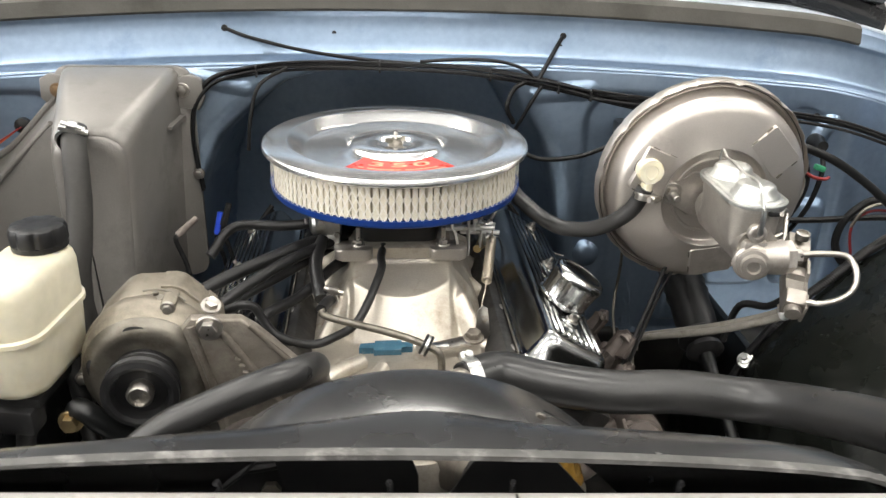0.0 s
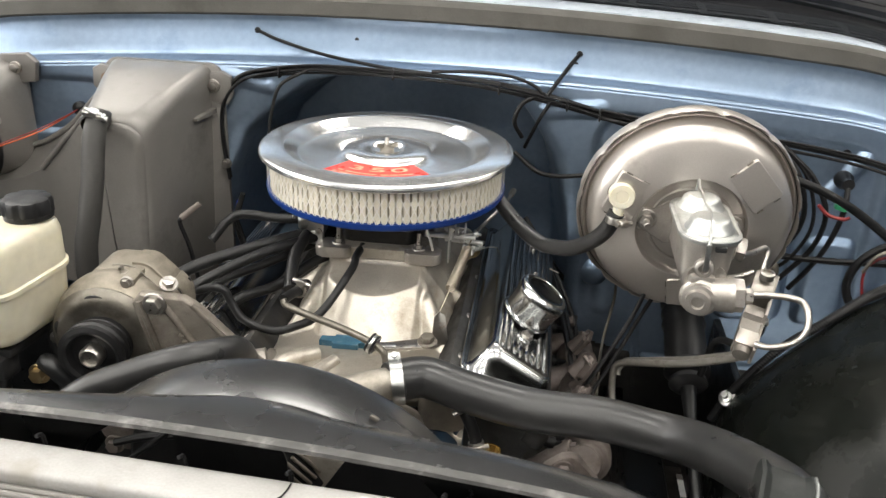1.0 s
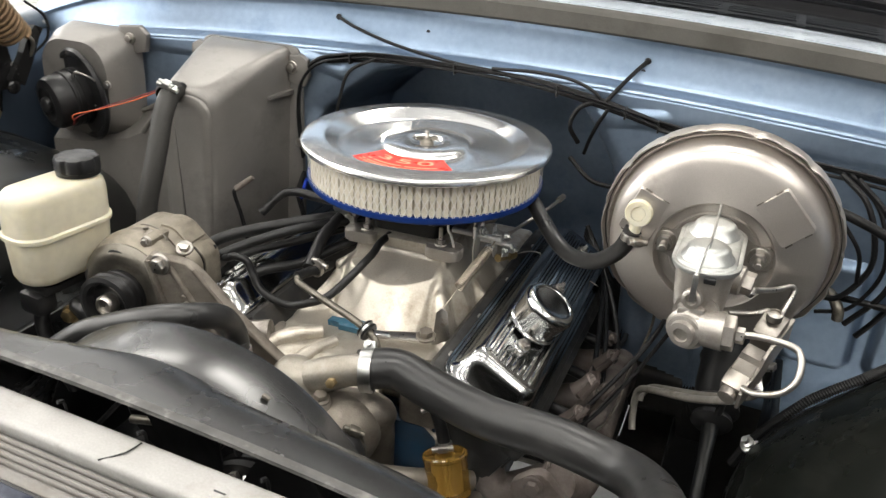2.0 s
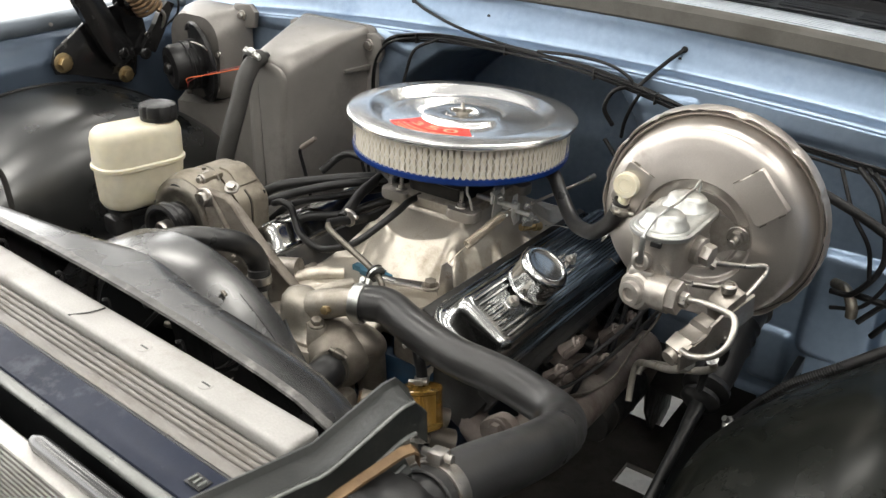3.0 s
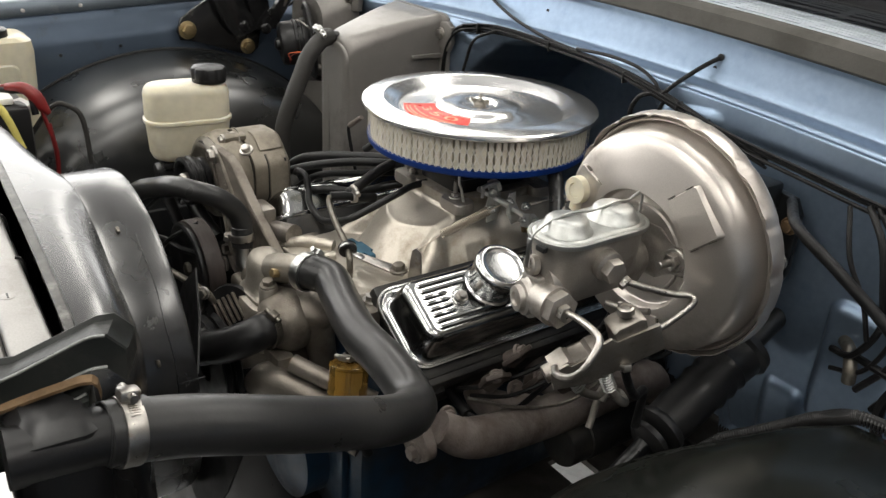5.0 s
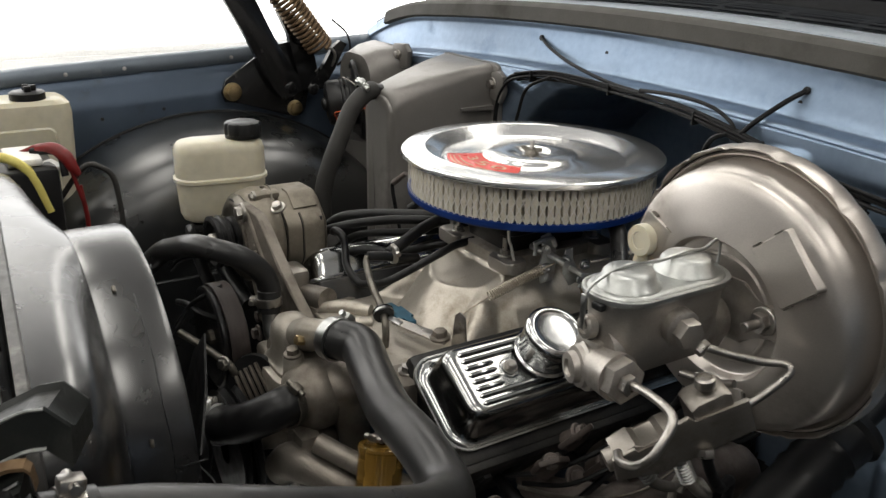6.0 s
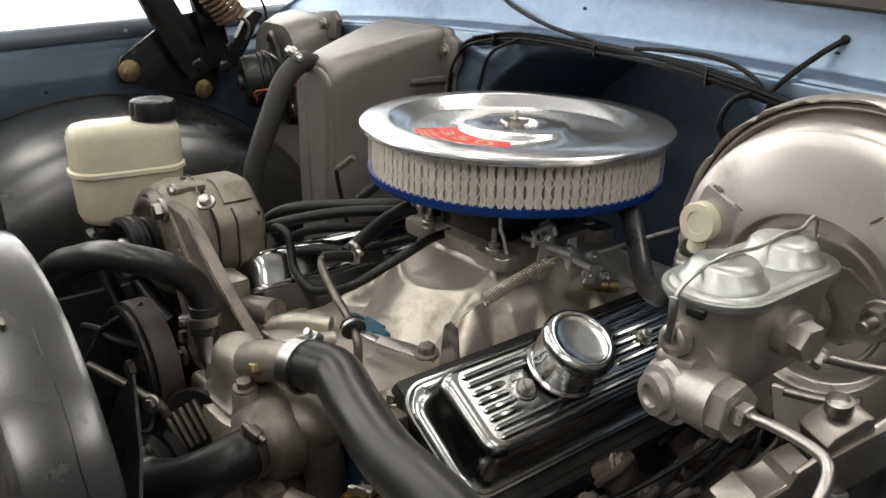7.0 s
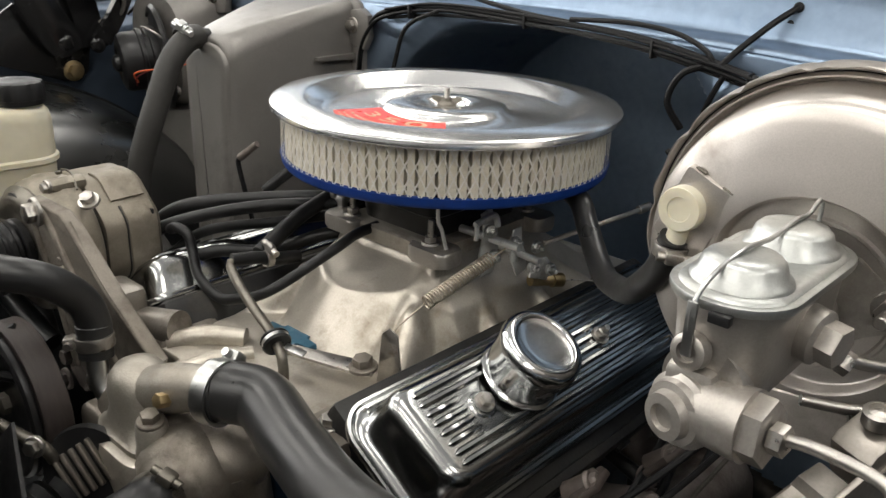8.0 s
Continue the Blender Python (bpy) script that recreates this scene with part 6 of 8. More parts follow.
lathe(bm, [(0, 0), (0.082, 0), (0.084, 0.003), (0.080, 0.008), (0.074, 0.009), (0.07, 0.006), (0.05, 0.008), (0.051, 0.012), (0.051, 0.020), (0.048, 0.022), (0.048, 0.030), (0.050, 0.031), (0.050, 0.036), (0.047, 0.038), (0.047, 0.058), (0.043, 0.066), (0.03, 0.070), (0.026, 0.067), (0.018, 0.067), (0.014, 0.068), (0.013, 0.075), (0.007, 0.079), (0, 0.079)], along((-0.705, 0.085, 1.045), (-0.35, -1, -0.12)), 40)
part("motor", bm, M_PLASTIC, blower, "black motor can")
for a in (20, 95, 170, 245, 320):
    bolt(blower, (-0.715 + 0.074 * math.cos(radians(a)), 0.079, 1.045 + 0.074 * math.sin(radians(a))), (0.12, -1, 0), 0.005, M_STEEL)
solid("wire", tube(B(), [(-0.70, 0.055, 1.075), (-0.665, 0.03, 1.10), (-0.645, 0.05, 1.085), (-0.655, 0.08, 1.05), (-0.66, 0.06, 1.035)], 0.0017, 6, 6), M_STEEL, "thin grey looped ground wire", "wire", "loose wires")
solid("wire", tube(B(), [(-0.672, 0.02, 1.015), (-0.66, 0.01, 1.032), (-0.62, 0.03, 1.043), (-0.58, 0.09, 1.055), (-0.555, 0.155, 1.072)], 0.0013, 6, 6), M_ORANGE, "thin orange wire from the blower to the firewall", "wire", "loose wires")
solid("wire", tube(B(), [(-0.672, 0.018, 1.010), (-0.655, 0.012, 1.028), (-0.615, 0.035, 1.047), (-0.578, 0.095, 1.060), (-0.55, 0.155, 1.075)], 0.0011, 6, 6), M_REDWIRE, "thin red wire from the blower to the firewall", "wire", "loose wires")
bm = B()
lathe(bm, [(0.012, 0), (0.012, 0.008), (0.006, 0.012), (0, 0.012)], along((-0.55, 0.168, 1.075), (0, -1, 0)), 16)
solid("grommet", bm, M_RUBBER, "black rubber grommet in the firewall", "grommet", "grommets")

hh = hose("heater_hose", [(-0.408, -0.030, 1.121), (-0.404, -0.052, 1.116), (-0.396, -0.080, 1.094), (-0.391, -0.102, 1.055), (-0.391, -0.122, 1.01), (-0.395, -0.136, 0.96), (-0.39, -0.14, 0.90), (-0.36, -0.13, 0.85)], 0.0155, M_HOSE_DRY, "charcoal rubber heater hose clamped to the heater box")
cuff(hh, (-0.408, -0.046, 1.1185), (0.06, -1, -0.2), 0.0155, 0.024, M_HOSE_DRY)
hc = thing("hose_clamp", (-0.409, -0.05, 1.12), "bright spring hose clamp on the heater hose", "hose clamp", "hose clamps")
clamp(hc, (-0.409, -0.050, 1.118), (-0.05, -1, -0.35), 0.0162, 0.011, (0.3, -0.4, 0.8), M_ZINC, "band")
bm = B()
rbox(bm, (0.03, 0.010, 0.008), axes((-0.402, -0.056, 1.133), (1, 0.2, -0.3), (0, 1, 0.4)), 0.002)
tube(bm, [(-0.417, -0.06, 1.137), (-0.385, -0.054, 1.127)], 0.004, 8, 1)
part("screw", bm, M_ZINC, hc)

# ---- power steering reservoir ----
res = thing("fluid_reservoir", (-0.383, -0.315, 0.94), "yellowed white plastic fluid reservoir with a black ribbed cap", "reservoir")
RM = Matrix.Translation((-0.383, -0.315, 0)) @ Matrix.Rotation(radians(-8), 4, "Z")
RS = lambda z, w, d, r, cy=0.0: [(x, y, z) for x, y in rring(w, d, r, 7, 0, cy)]
bm = B()
loft(bm, [RS(0.945, 0.05, 0.105, 0.022), RS(0.949, 0.062, 0.122, 0.028), RS(0.958, 0.068, 0.130, 0.030), RS(1.008, 0.072, 0.136, 0.031), RS(1.010, 0.079, 0.143, 0.034), RS(1.015, 0.079, 0.143, 0.034), RS(1.017, 0.073, 0.137, 0.031),
          RS(1.055, 0.073, 0.137, 0.031), RS(1.064, 0.070, 0.133, 0.031), RS(1.0695, 0.062, 0.124, 0.029), RS(1.072, 0.045, 0.105, 0.02)], RM)
part("tank", bm, M_MILK, res, "", 50)
CP = RM @ V(0.004, 0.038, 0)
bm = B()
lathe(bm, [(0.024, 1.066), (0.024, 1.077), (0.02, 1.077)], Matrix.Translation((CP.x, CP.y, 0)), 28)
part("neck", bm, M_MILK, res)
bm = B()
lathe(bm, [(0.0255, 1.072), (0.0275, 1.0725), (0.028, 1.078), (0.0285, 1.0785), (0.0285, 1.092), (0.0268, 1.0955), (0.022, 1.097), (0.012, 1.0962), (0, 1.0962)], Matrix.Translation((CP.x, CP.y, 0)), 80,
      lambda r, h, a: r * (1 - (0.09 if h > 1.078 and r > 0.02 else 0) * max(0, math.sin(8 * a)) ** 2))
part("cap", bm, M_PLASTIC, res, "black ribbed screw cap")
bm = B()
tube(bm, [RM @ V(-0.005, -0.03, 0.95), RM @ V(-0.004, -0.034, 0.93), RM @ V(0.01, -0.04, 0.91)], 0.010, 12, 4)
part("outlet", bm, M_MILK, res)
for k, pts in enumerate(([(0.01, -0.04, 0.915), (0.0, -0.045, 0.89), (-0.01, -0.03, 0.83), (-0.02, 0.0, 0.75)], [(0.02, 0.03, 0.945), (0.03, 0.02, 0.90), (0.03, 0.03, 0.80)])):
    hose("fluid_hose", [RM @ V(*p) for p in pts], 0.010, M_RUBBER, "black rubber hose under the fluid reservoir", group="fluid hoses")
bm = B()
rbox(bm, (0.05, 0.10, 0.012), RM @ Matrix.Translation((0.0, 0.0, 0.937)), 0.004)
rbox(bm, (0.04, 0.03, 0.03), RM @ Matrix.Translation((0.0, -0.045, 0.918)), 0.006)
solid("reservoir_bracket", bm, M_PLASTIC, "black bracket under the fluid reservoir", "bracket")

# ---- alternator ----
alt = thing("alternator", (-0.272, -0.30, 0.875), "dusty cast aluminium alternator with a black pulley", "alternator")
AD = V(0.05, -1, 0.0).normalized()
A0 = V(-0.270, -0.292, 0.947)
AM = along(A0, AD)
AX = V(1, 0.05, 0).normalized()


def round_alt(theta, h, r):
    """A place on the alternator by angle from the engine side, distance along its shaft and radius."""
    return A0 + AD * h + AX * (r * math.cos(theta)) + V(0, 0, r * math.sin(theta))


def octagon(theta, a, most):
    d = (theta + math.pi / 8) % (math.pi / 4) - math.pi / 8
    return min(a / math.cos(d), most)


bm = B()
loft(bm, [[tuple(round_alt(2 * math.pi * k / 64, h, octagon(2 * math.pi * k / 64, a, m))) for k in range(64)] for h, a, m in
          ((-0.0775, 0.050, 0.053), (-0.0770, 0.0605, 0.0640), (-0.0745, 0.0640, 0.0672), (-0.0700, 0.0655, 0.0690), (-0.0160, 0.0665, 0.0700), (-0.0135, 0.0655, 0.0690), (-0.0130, 0.058, 0.060))])
body = part("rear_frame", bm, M_CASE, alt, "beige cast rear frame with flat facets", 40)
bm = B()
lathe(bm, [(0, -0.020), (0.0625, -0.020), (0.0625, -0.002), (0, -0.002)], AM, 48)
part("stator", bm, M_HEAD, alt, "dark laminated ring between the frames")
bm = B()
lathe(bm, [(0.050, -0.0085), (0.0690, -0.0085), (0.0705, -0.007), (0.0715, -0.003), (0.0722, 0.004), (0.0722, 0.010), (0.0708, 0.0125), (0.0700, 0.020), (0.0685, 0.026), (0.060, 0.036), (0.046, 0.041), (0.03, 0.042), (0, 0.042)], AM, 64)
front_frame = part("front_frame", bm, M_CASE, alt, "weathered cast front frame", 40)
for t0, t1, h0, h1 in ((-34, 38, -0.0700, -0.0370), (44, 82, -0.0680, -0.0300)):
    bm = B()
    rings = []
    for k in range(13):
        th = radians(t0 + (t1 - t0) * k / 12)
        a = octagon(th, 0.0662, 0.0697)
        rings.append([tuple(round_alt(th, h, a + d)) for h, d in ((h0, 0.0), (h0, 0.0024), (h0 + 0.001, 0.003), (h1 - 0.001, 0.003), (h1, 0.0024), (h1, 0.0))])
    loft(bm, rings)
    part("cover_plate", bm, M_CASE, body, "beige cover plate with dark edges", 30)
bm = B()
for h0 in (-0.0362, -0.0706):
    tube(bm, [round_alt(radians(q), h0, octagon(radians(q), 0.0664, 0.0699)) for q in range(-34, 39, 6)], 0.0011, 6, 1)
tube(bm, [round_alt(radians(-35), h, octagon(radians(-35), 0.0664, 0.0699)) for h in (-0.0706, -0.0362)], 0.0011, 6, 1)
part("plate_gap", bm, M_HEAD, body, "dark gap round the cover plate")
bm = B()
rbox(bm, (0.004, 0.003, 0.012), axes(round_alt(radians(24), -0.066, 0.0705), AX, V(0, 1, 0)), 0.0006)
part("terminal_slot", bm, M_HEAD, body, "small dark terminal slot")
for q in (70, 190, 310):
    th = radians(q)
    bm = B()
    rbox(bm, (0.016, 0.015, 0.040), along(round_alt(th, 0.002, 0.0700), AD) @ Matrix.Rotation(0.4 * q, 4, "Z"), 0.005)
    lug = part("lug", bm, M_CASE, front_frame)
    bolt(lug, tuple(round_alt(th, 0.021, 0.0720)), tuple(AD), 0.0052, M_STEEL)
bm = B()
tube(bm, [round_alt(radians(q), -0.002 + 0.008 * math.sin(radians(3 * q)), 0.0745 + 0.002 * math.cos(radians(5 * q))) for q in range(58, 96, 6)], 0.0012, 6, 3)
part("clip_wire", bm, M_DKSTEEL, front_frame, "bent dull spring clip")
bm = B()
prism(bm, [(-0.022, 0.0), (-0.004, -0.006), (0.0, -0.0085), (0.004, -0.006), (0.022, 0.0), (0.004, 0.006), (0.0, 0.0085), (-0.004, 0.006)], 0.0016, axes(round_alt(radians(82), 0.001, 0.0718), AX, AD), 0.0004)
badge = part("badge", bm, M_ALU, front_frame, "pale diamond-shaped cast badge")
bolt(badge, tuple(round_alt(radians(82), 0.001, 0.0735)), (0, 0, 1), 0.0034, M_DKSTEEL, False, "rivet")
bm = B()
lathe(bm, [(0, 0.042), (0.034, 0.044), (0.034, 0.050), (0.030, 0.053), (0.036, 0.056), (0.036, 0.060), (0.0385, 0.062), (0.0385, 0.066), (0.036, 0.068), (0.036, 0.071), (0.0385, 0.073), (0.0385, 0.078), (0.033, 0.080), (0.029, 0.078), (0.026, 0.068), (0.016, 0.067), (0, 0.067)], AM, 48)
part("pulley", bm, M_PLASTIC, alt, "black pulley")
bm = B()
lathe(bm, [(0, 0.0415), (0.0645, 0.0320), (0.0655, 0.0350), (0.0600, 0.0400), (0.055, 0.0435), (0.047, 0.0445), (0.044, 0.043), (0.02, 0.0435), (0, 0.0435)], AM, 48)
part("face_plate", bm, M_DKSTEEL, alt, "grimy dark front plate")
for q in (20, 95, 170, 250, 320):
    bm = B()
    prism(bm, [(0.006 * math.cos(t) , 0.013 * math.sin(t)) for t in (2 * math.pi * k / 14 for k in range(14))], 0.002, along(round_alt(radians(q), 0.0405, 0.0530), AD) @ Matrix.Rotation(math.atan2(math.sin(radians(q)), -math.cos(radians(q))), 4, "Z"), 0.0004)
    part("vent", bm, M_HEAD, alt, "dark oval vent")
bm = B()
lathe(bm, [(0.013, 0.067), (0.0135, 0.079), (0.011, 0.083), (0.0095, 0.083), (0.009, 0.079), (0, 0.079)], AM, 20)
part("nut", bm, M_STEEL, alt)
bm = B()
BR = axes((-0.172, -0.322, 0.998), (1, 0.12, 0), (0, -0.05, 1))
prism(bm, [(-0.055, 0.008), (-0.045, -0.03), (-0.025, -0.135), (0.0, -0.16), (0.10, -0.14), (0.122, -0.10), (0.066, -0.05), (0.020, 0.002), (0.004, 0.016), (-0.045, 0.020)], 0.014, BR, 0.003)
tube(bm, [BR @ V(-0.046, 0.012, 0.013), BR @ V(-0.030, -0.06, 0.013), BR @ V(-0.012, -0.15, 0.013)], 0.0042, 10, 4)
tube(bm, [BR @ V(-0.040, 0.014, 0.013), BR @ V(-0.020, 0.008, 0.014), BR @ V(0.006, -0.035, 0.014), BR @ V(0.045, -0.10, 0.013), BR @ V(0.070, -0.14, 0.013)], 0.0045, 10, 5)
tube(bm, [BR @ V(0.012, 0.008, 0.012), BR @ V(0.060, -0.05, 0.012), BR @ V(0.116, -0.10, 0.012)], 0.0035, 10, 4)
brk2 = solid("alternator_bracket", bm, M_ALU_DIRTY, "cast aluminium alternator bracket with raised casting marks", "bracket")
bolt(brk2, (-0.1965, -0.345, 1.009), (0, -1, 0), 0.0095, M_STEEL)
bolt(brk2, (-0.204, -0.29, 1.006), (0.3, -0.5, 1), 0.0075, M_STEEL)
bolt(brk2, (-0.105, -0.345, 0.87), (0, -1, 0), 0.009, M_STEEL)
bm = B()
tube(bm, [(-0.160, -0.285, 0.888), (-0.128, -0.274, 0.893), (-0.0985, -0.264, 0.897)], 0.0175, 22, 2)
rbox(bm, (0.05, 0.030, 0.05), Matrix.Translation((-0.165, -0.285, 0.905)), 0.008)
part("foot", bm, M_BLOCK, brk2, "grey cast tubular foot")
for k in range(7):
    bm = B()
    rbox(bm, (0.006, 0.002, 0.005), axes((-0.172 + 0.0035 * k, -0.3375, 0.968 - 0.008 * k), (1, 0.12, 0), (0, 0, 1)), 0.0005)
    part("casting_mark", bm, M_ALU_MID, brk2)
bm = B()
tube(bm, [(-0.343, -0.338, 0.905), (-0.335, -0.345, 0.915), (-0.30, -0.34, 0.88), (-0.24, -0.33, 0.85)], 0.012, 10, 4)
arm = solid("alternator_strap", bm, M_APRON, "black steel alternator adjusting strap", "bracket")
bolt(arm, (-0.345, -0.352, 0.905), (0, -1, 0), 0.009, M_BRASS)

# ---- thermostat housing, hoses and water pump ----
neck = thing("thermostat_housing", (0, -0.355, 0.85), "cast aluminium thermostat housing with a water neck", "thermostat housing")
bm = B()
loft(bm, [[(x, y, z) for x, y in rring(w, d, r, 6, cx, -0.352)] for z, w, d, r, cx in ((0.866, 0.094, 0.062, 0.026, -0.004), (0.873, 0.094, 0.062, 0.026, -0.004), (0.8745, 0.090, 0.058, 0.026, -0.004), (0.880, 0.074, 0.054, 0.026, -0.006), (0.892, 0.060, 0.050, 0.024, -0.008), (0.908, 0.057, 0.054, 0.026, -0.008), (0.920, 0.050, 0.048, 0.023, -0.010), (0.928, 0.036, 0.035, 0.016, -0.011), (0.9315, 0.014, 0.014, 0.006, -0.012))])
body = part("housing", bm, M_ALU_MID, neck, "", 50)
bm = B()
tube(bm, [(-0.006, -0.352, 0.906), (0.03, -0.345, 0.920), (0.055, -0.338, 0.928), (0.082, -0.331, 0.932)], [0.019, 0.0205, 0.0185, 0.0185], 22, 5)
part("outlet", bm, M_ALU_MID, body)
bm = B()
lathe(bm, [(0.016, 0), (0.014, 0.006), (0.0125, 0.027), (0.011, 0.029), (0, 0.029)], along((0.031, -0.366, 0.872), (0.1, -0.1, 1)), 22)
loft(bm, [[(-0.010, -0.36, z), (0.030, -0.375, z), (0.034, -0.36, z), (-0.005, -0.34, z)] for z in (0.874, 0.897)])
part("boss", bm, M_ALU_MID, body)
bolt(body, (0.034, -0.369, 0.902), (0.1, -0.1, 1), 0.0078, M_ALU_DIRTY)
bolt(body, (-0.038, -0.335, 0.877), (0, 0, 1), 0.0085, M_ALU_DIRTY)
bm = B()
prism(bm, [(0.006 * math.cos(radians(60 * k)), 0.006 * math.sin(radians(60 * k))) for k in range(6)], 0.012, along((0.045, -0.358, 0.922), (0.1, -0.9, 0.3)), 0.001)
part("sensor", bm, M_BRASS, neck, "yellow brass plug")
UH = [(0.0687, -0.3377, 0.9316), (0.085, -0.325, 0.932), (0.110, -0.315, 0.930), (0.157, -0.326, 0.9235), (0.230, -0.343, 0.9205), (0.300, -0.349, 0.9225), (0.360, -0.357, 0.918), (0.393, -0.378, 0.925), (0.4165, -0.425, 0.947), (0.432, -0.50, 0.983), (0.4375, -0.56, 1.010), (0.433, -0.62, 1.030), (0.4285, -0.680, 1.0430)]
uh = hose("radiator_hose", UH, [0.0225, 0.024, 0.024, 0.024, 0.024, 0.024, 0.024, 0.0245, 0.0245, 0.0245, 0.0245, 0.0245, 0.0245], M_HOSE, "thick black upper radiator hose with an S bend", seg=28, sub=9)
cuff(uh, (0.0720, -0.3345, 0.9316), (0.8, 0.55, 0.02), 0.0235, 0.012, M_HOSE)
cuff(uh, (0.4290, -0.6655, 1.0400), (0.06, -0.97, 0.20), 0.0245, 0.034, M_HOSE)
c = thing("hose_clamp", (0.075, -0.333, 0.90), "bright steel hose clamp on the upper radiator hose", "hose clamp", "hose clamps")
clamp(c, (0.076, -0.3325, 0.931), (0.95, 0.25, 0.08), 0.0245, 0.014, (-0.1, 0.6, 0.6), M_ZINC, "band")
c = thing("hose_clamp", (0.418, -0.63, 0.98), "bright steel worm clamp at the radiator", "hose clamp", "hose clamps")
clamp(c, (0.4290, -0.665, 1.0400), (0.06, -0.97, 0.20), 0.0257, 0.015, (-0.1, 0.2, 0.9), M_STEEL, "band")
BH = [(-0.086, -0.353, 0.905), (-0.090, -0.350, 0.935), (-0.092, -0.358, 0.960), (-0.090, -0.385, 0.986), (-0.105, -0.418, 0.999), (-0.135, -0.432, 0.996), (-0.185, -0.440, 0.978), (-0.2335, -0.4518, 0.9560), (-0.29, -0.4714, 0.9026), (-0.31, -0.48, 0.84)]
bh = hose("heater_hose", BH, 0.0150, M_HOSE, "charcoal heater hose arching behind the fan shroud", seg=18)
cuff(bh, (-0.0885, -0.3515, 0.922), (-0.12, 0.08, 1), 0.0150, 0.026, M_HOSE)
c = thing("hose_clamp", (-0.08, -0.358, 0.91), "steel worm clamp on the heater hose", "hose clamp", "hose clamps")
clamp(c, (-0.088, -0.352, 0.920), (0.1, 0.0, -1), 0.0158, 0.011, (-0.6, -0.8, 0), M_STEEL, "band")
bm = B()
tube(bm, [(-0.086, -0.353, 0.915), (-0.08, -0.355, 0.885), (-0.066, -0.352, 0.868), (-0.04, -0.345, 0.862)], 0.0095, 14, 5)
solid("heater_pipe", bm, M_ZINC, "bent bright steel heater pipe", "pipe")

pump = thing("water_pump", (0.02, -0.40, 0.70), "cast aluminium water pump with an inlet neck", "water pump")
bm = B()
tube(bm, [(-0.085, -0.335, 0.852), (-0.06, -0.342, 0.862), (0.0, -0.345, 0.866), (0.045, -0.338, 0.868), (0.072, -0.328, 0.868), (0.088, -0.320, 0.862), (0.095, -0.318, 0.850)], [0.018, 0.026, 0.029, 0.029, 0.028, 0.022, 0.010], 24, 5)
tube(bm, [(0.078, -0.324, 0.862), (0.082, -0.318, 0.83), (0.082, -0.312, 0.79), (0.080, -0.31, 0.72)], [0.026, 0.022, 0.019, 0.021], 18, 5)
tube(bm, [(-0.068, -0.335, 0.855), (-0.078, -0.322, 0.82), (-0.080, -0.315, 0.78), (-0.080, -0.31, 0.72)], [0.024, 0.021, 0.019, 0.021], 18, 5)
lathe(bm, [(0, -0.05), (0.044, -0.05), (0.043, -0.026), (0.039, -0.012), (0.030, -0.004), (0.0245, 0.0), (0.0235, 0.012), (0, 0.012)], along((0.070, -0.380, 0.858), (0.42, -0.86, 0.12)), 36)
lathe(bm, [(0, 0.0), (0.062, 0.0), (0.066, 0.012), (0.062, 0.032), (0.045, 0.045), (0.030, 0.06), (0.024, 0.09), (0, 0.09)], along((0.0, -0.325, 0.79), (0, -1, 0)), 36)
rbox(bm, (0.085, 0.055, 0.04), Matrix.Translation((-0.045, -0.348, 0.848)), 0.009, 3)
pb = part("casting", bm, M_ALU_DIRTY, pump, "", 60)
bm = B()
lathe(bm, [(0, 0), (0.034, 0), (0.036, 0.004), (0.034, 0.012), (0, 0.012)], along((-0.028, -0.395, 0.842), (0.62, -0.70, 0.35)), 28)
backing = part("vane_cover", bm, M_PLASTIC, pb, "dark round cover with raised fins")
for q in range(5):
    bm = B()
    rbox(bm, (0.004, 0.040, 0.006), along((-0.028, -0.395, 0.842), (0.62, -0.70, 0.35), 35) @ Matrix.Translation((-0.016 + 0.008 * q, 0, 0.014)), 0.0015)
    part("fin", bm, M_ALU_DIRTY, backing)
for p in ((0.055, -0.352, 0.83), (-0.05, -0.362, 0.842), (0.090, -0.335, 0.76), (-0.085, -0.336, 0.75)):
    bolt(pb, p, (0, -1, 0.1), 0.008, M_STEEL)
bm = B()
for q, (r, y) in enumerate(((0.07, -0.418), (0.07, -0.433))):
    lathe(bm, [(0.02, 0), (r, 0), (r + 0.004, 0.003), (r - 0.002, 0.009), (r + 0.004, 0.013), (0.02, 0.014)], along((-0.012, y, 0.77), (0, -1, 0)), 40)
part("pulley", bm, M_PLASTIC, pump, "black grooved pulley")
lower = hose("lower_hose", [(0.074, -0.388, 0.861), (0.081, -0.404, 0.863), (0.073, -0.427, 0.853), (0.051, -0.443, 0.838), (0.027, -0.450, 0.826), (0.004, -0.455, 0.815), (-0.025, -0.460, 0.802)], 0.0232, M_RUBBER, "black rubber elbow hose on the water pump inlet", seg=24)
cuff(lower, (-0.006, -0.4568, 0.8105), (0.88, 0.17, 0.42), 0.0232, 0.034, M_RUBBER)
bm = B()
tube(bm, [(-0.015, -0.458, 0.8065), (-0.055, -0.466, 0.789), (-0.12, -0.475, 0.758)], 0.0215, 22, 4)
solid("coolant_pipe", bm, M_DKSTEEL, "dull steel coolant pipe joined to the pump hose", "pipe")
c = thing("hose_clamp", (0.004, -0.455, 0.805), "bright steel clamp on the pump hose", "hose clamp", "hose clamps")
clamp(c, (0.004, -0.455, 0.815), (0.88, 0.17, 0.42), 0.0240, 0.013, (0, -0.5, 1), M_ZINC, "band")
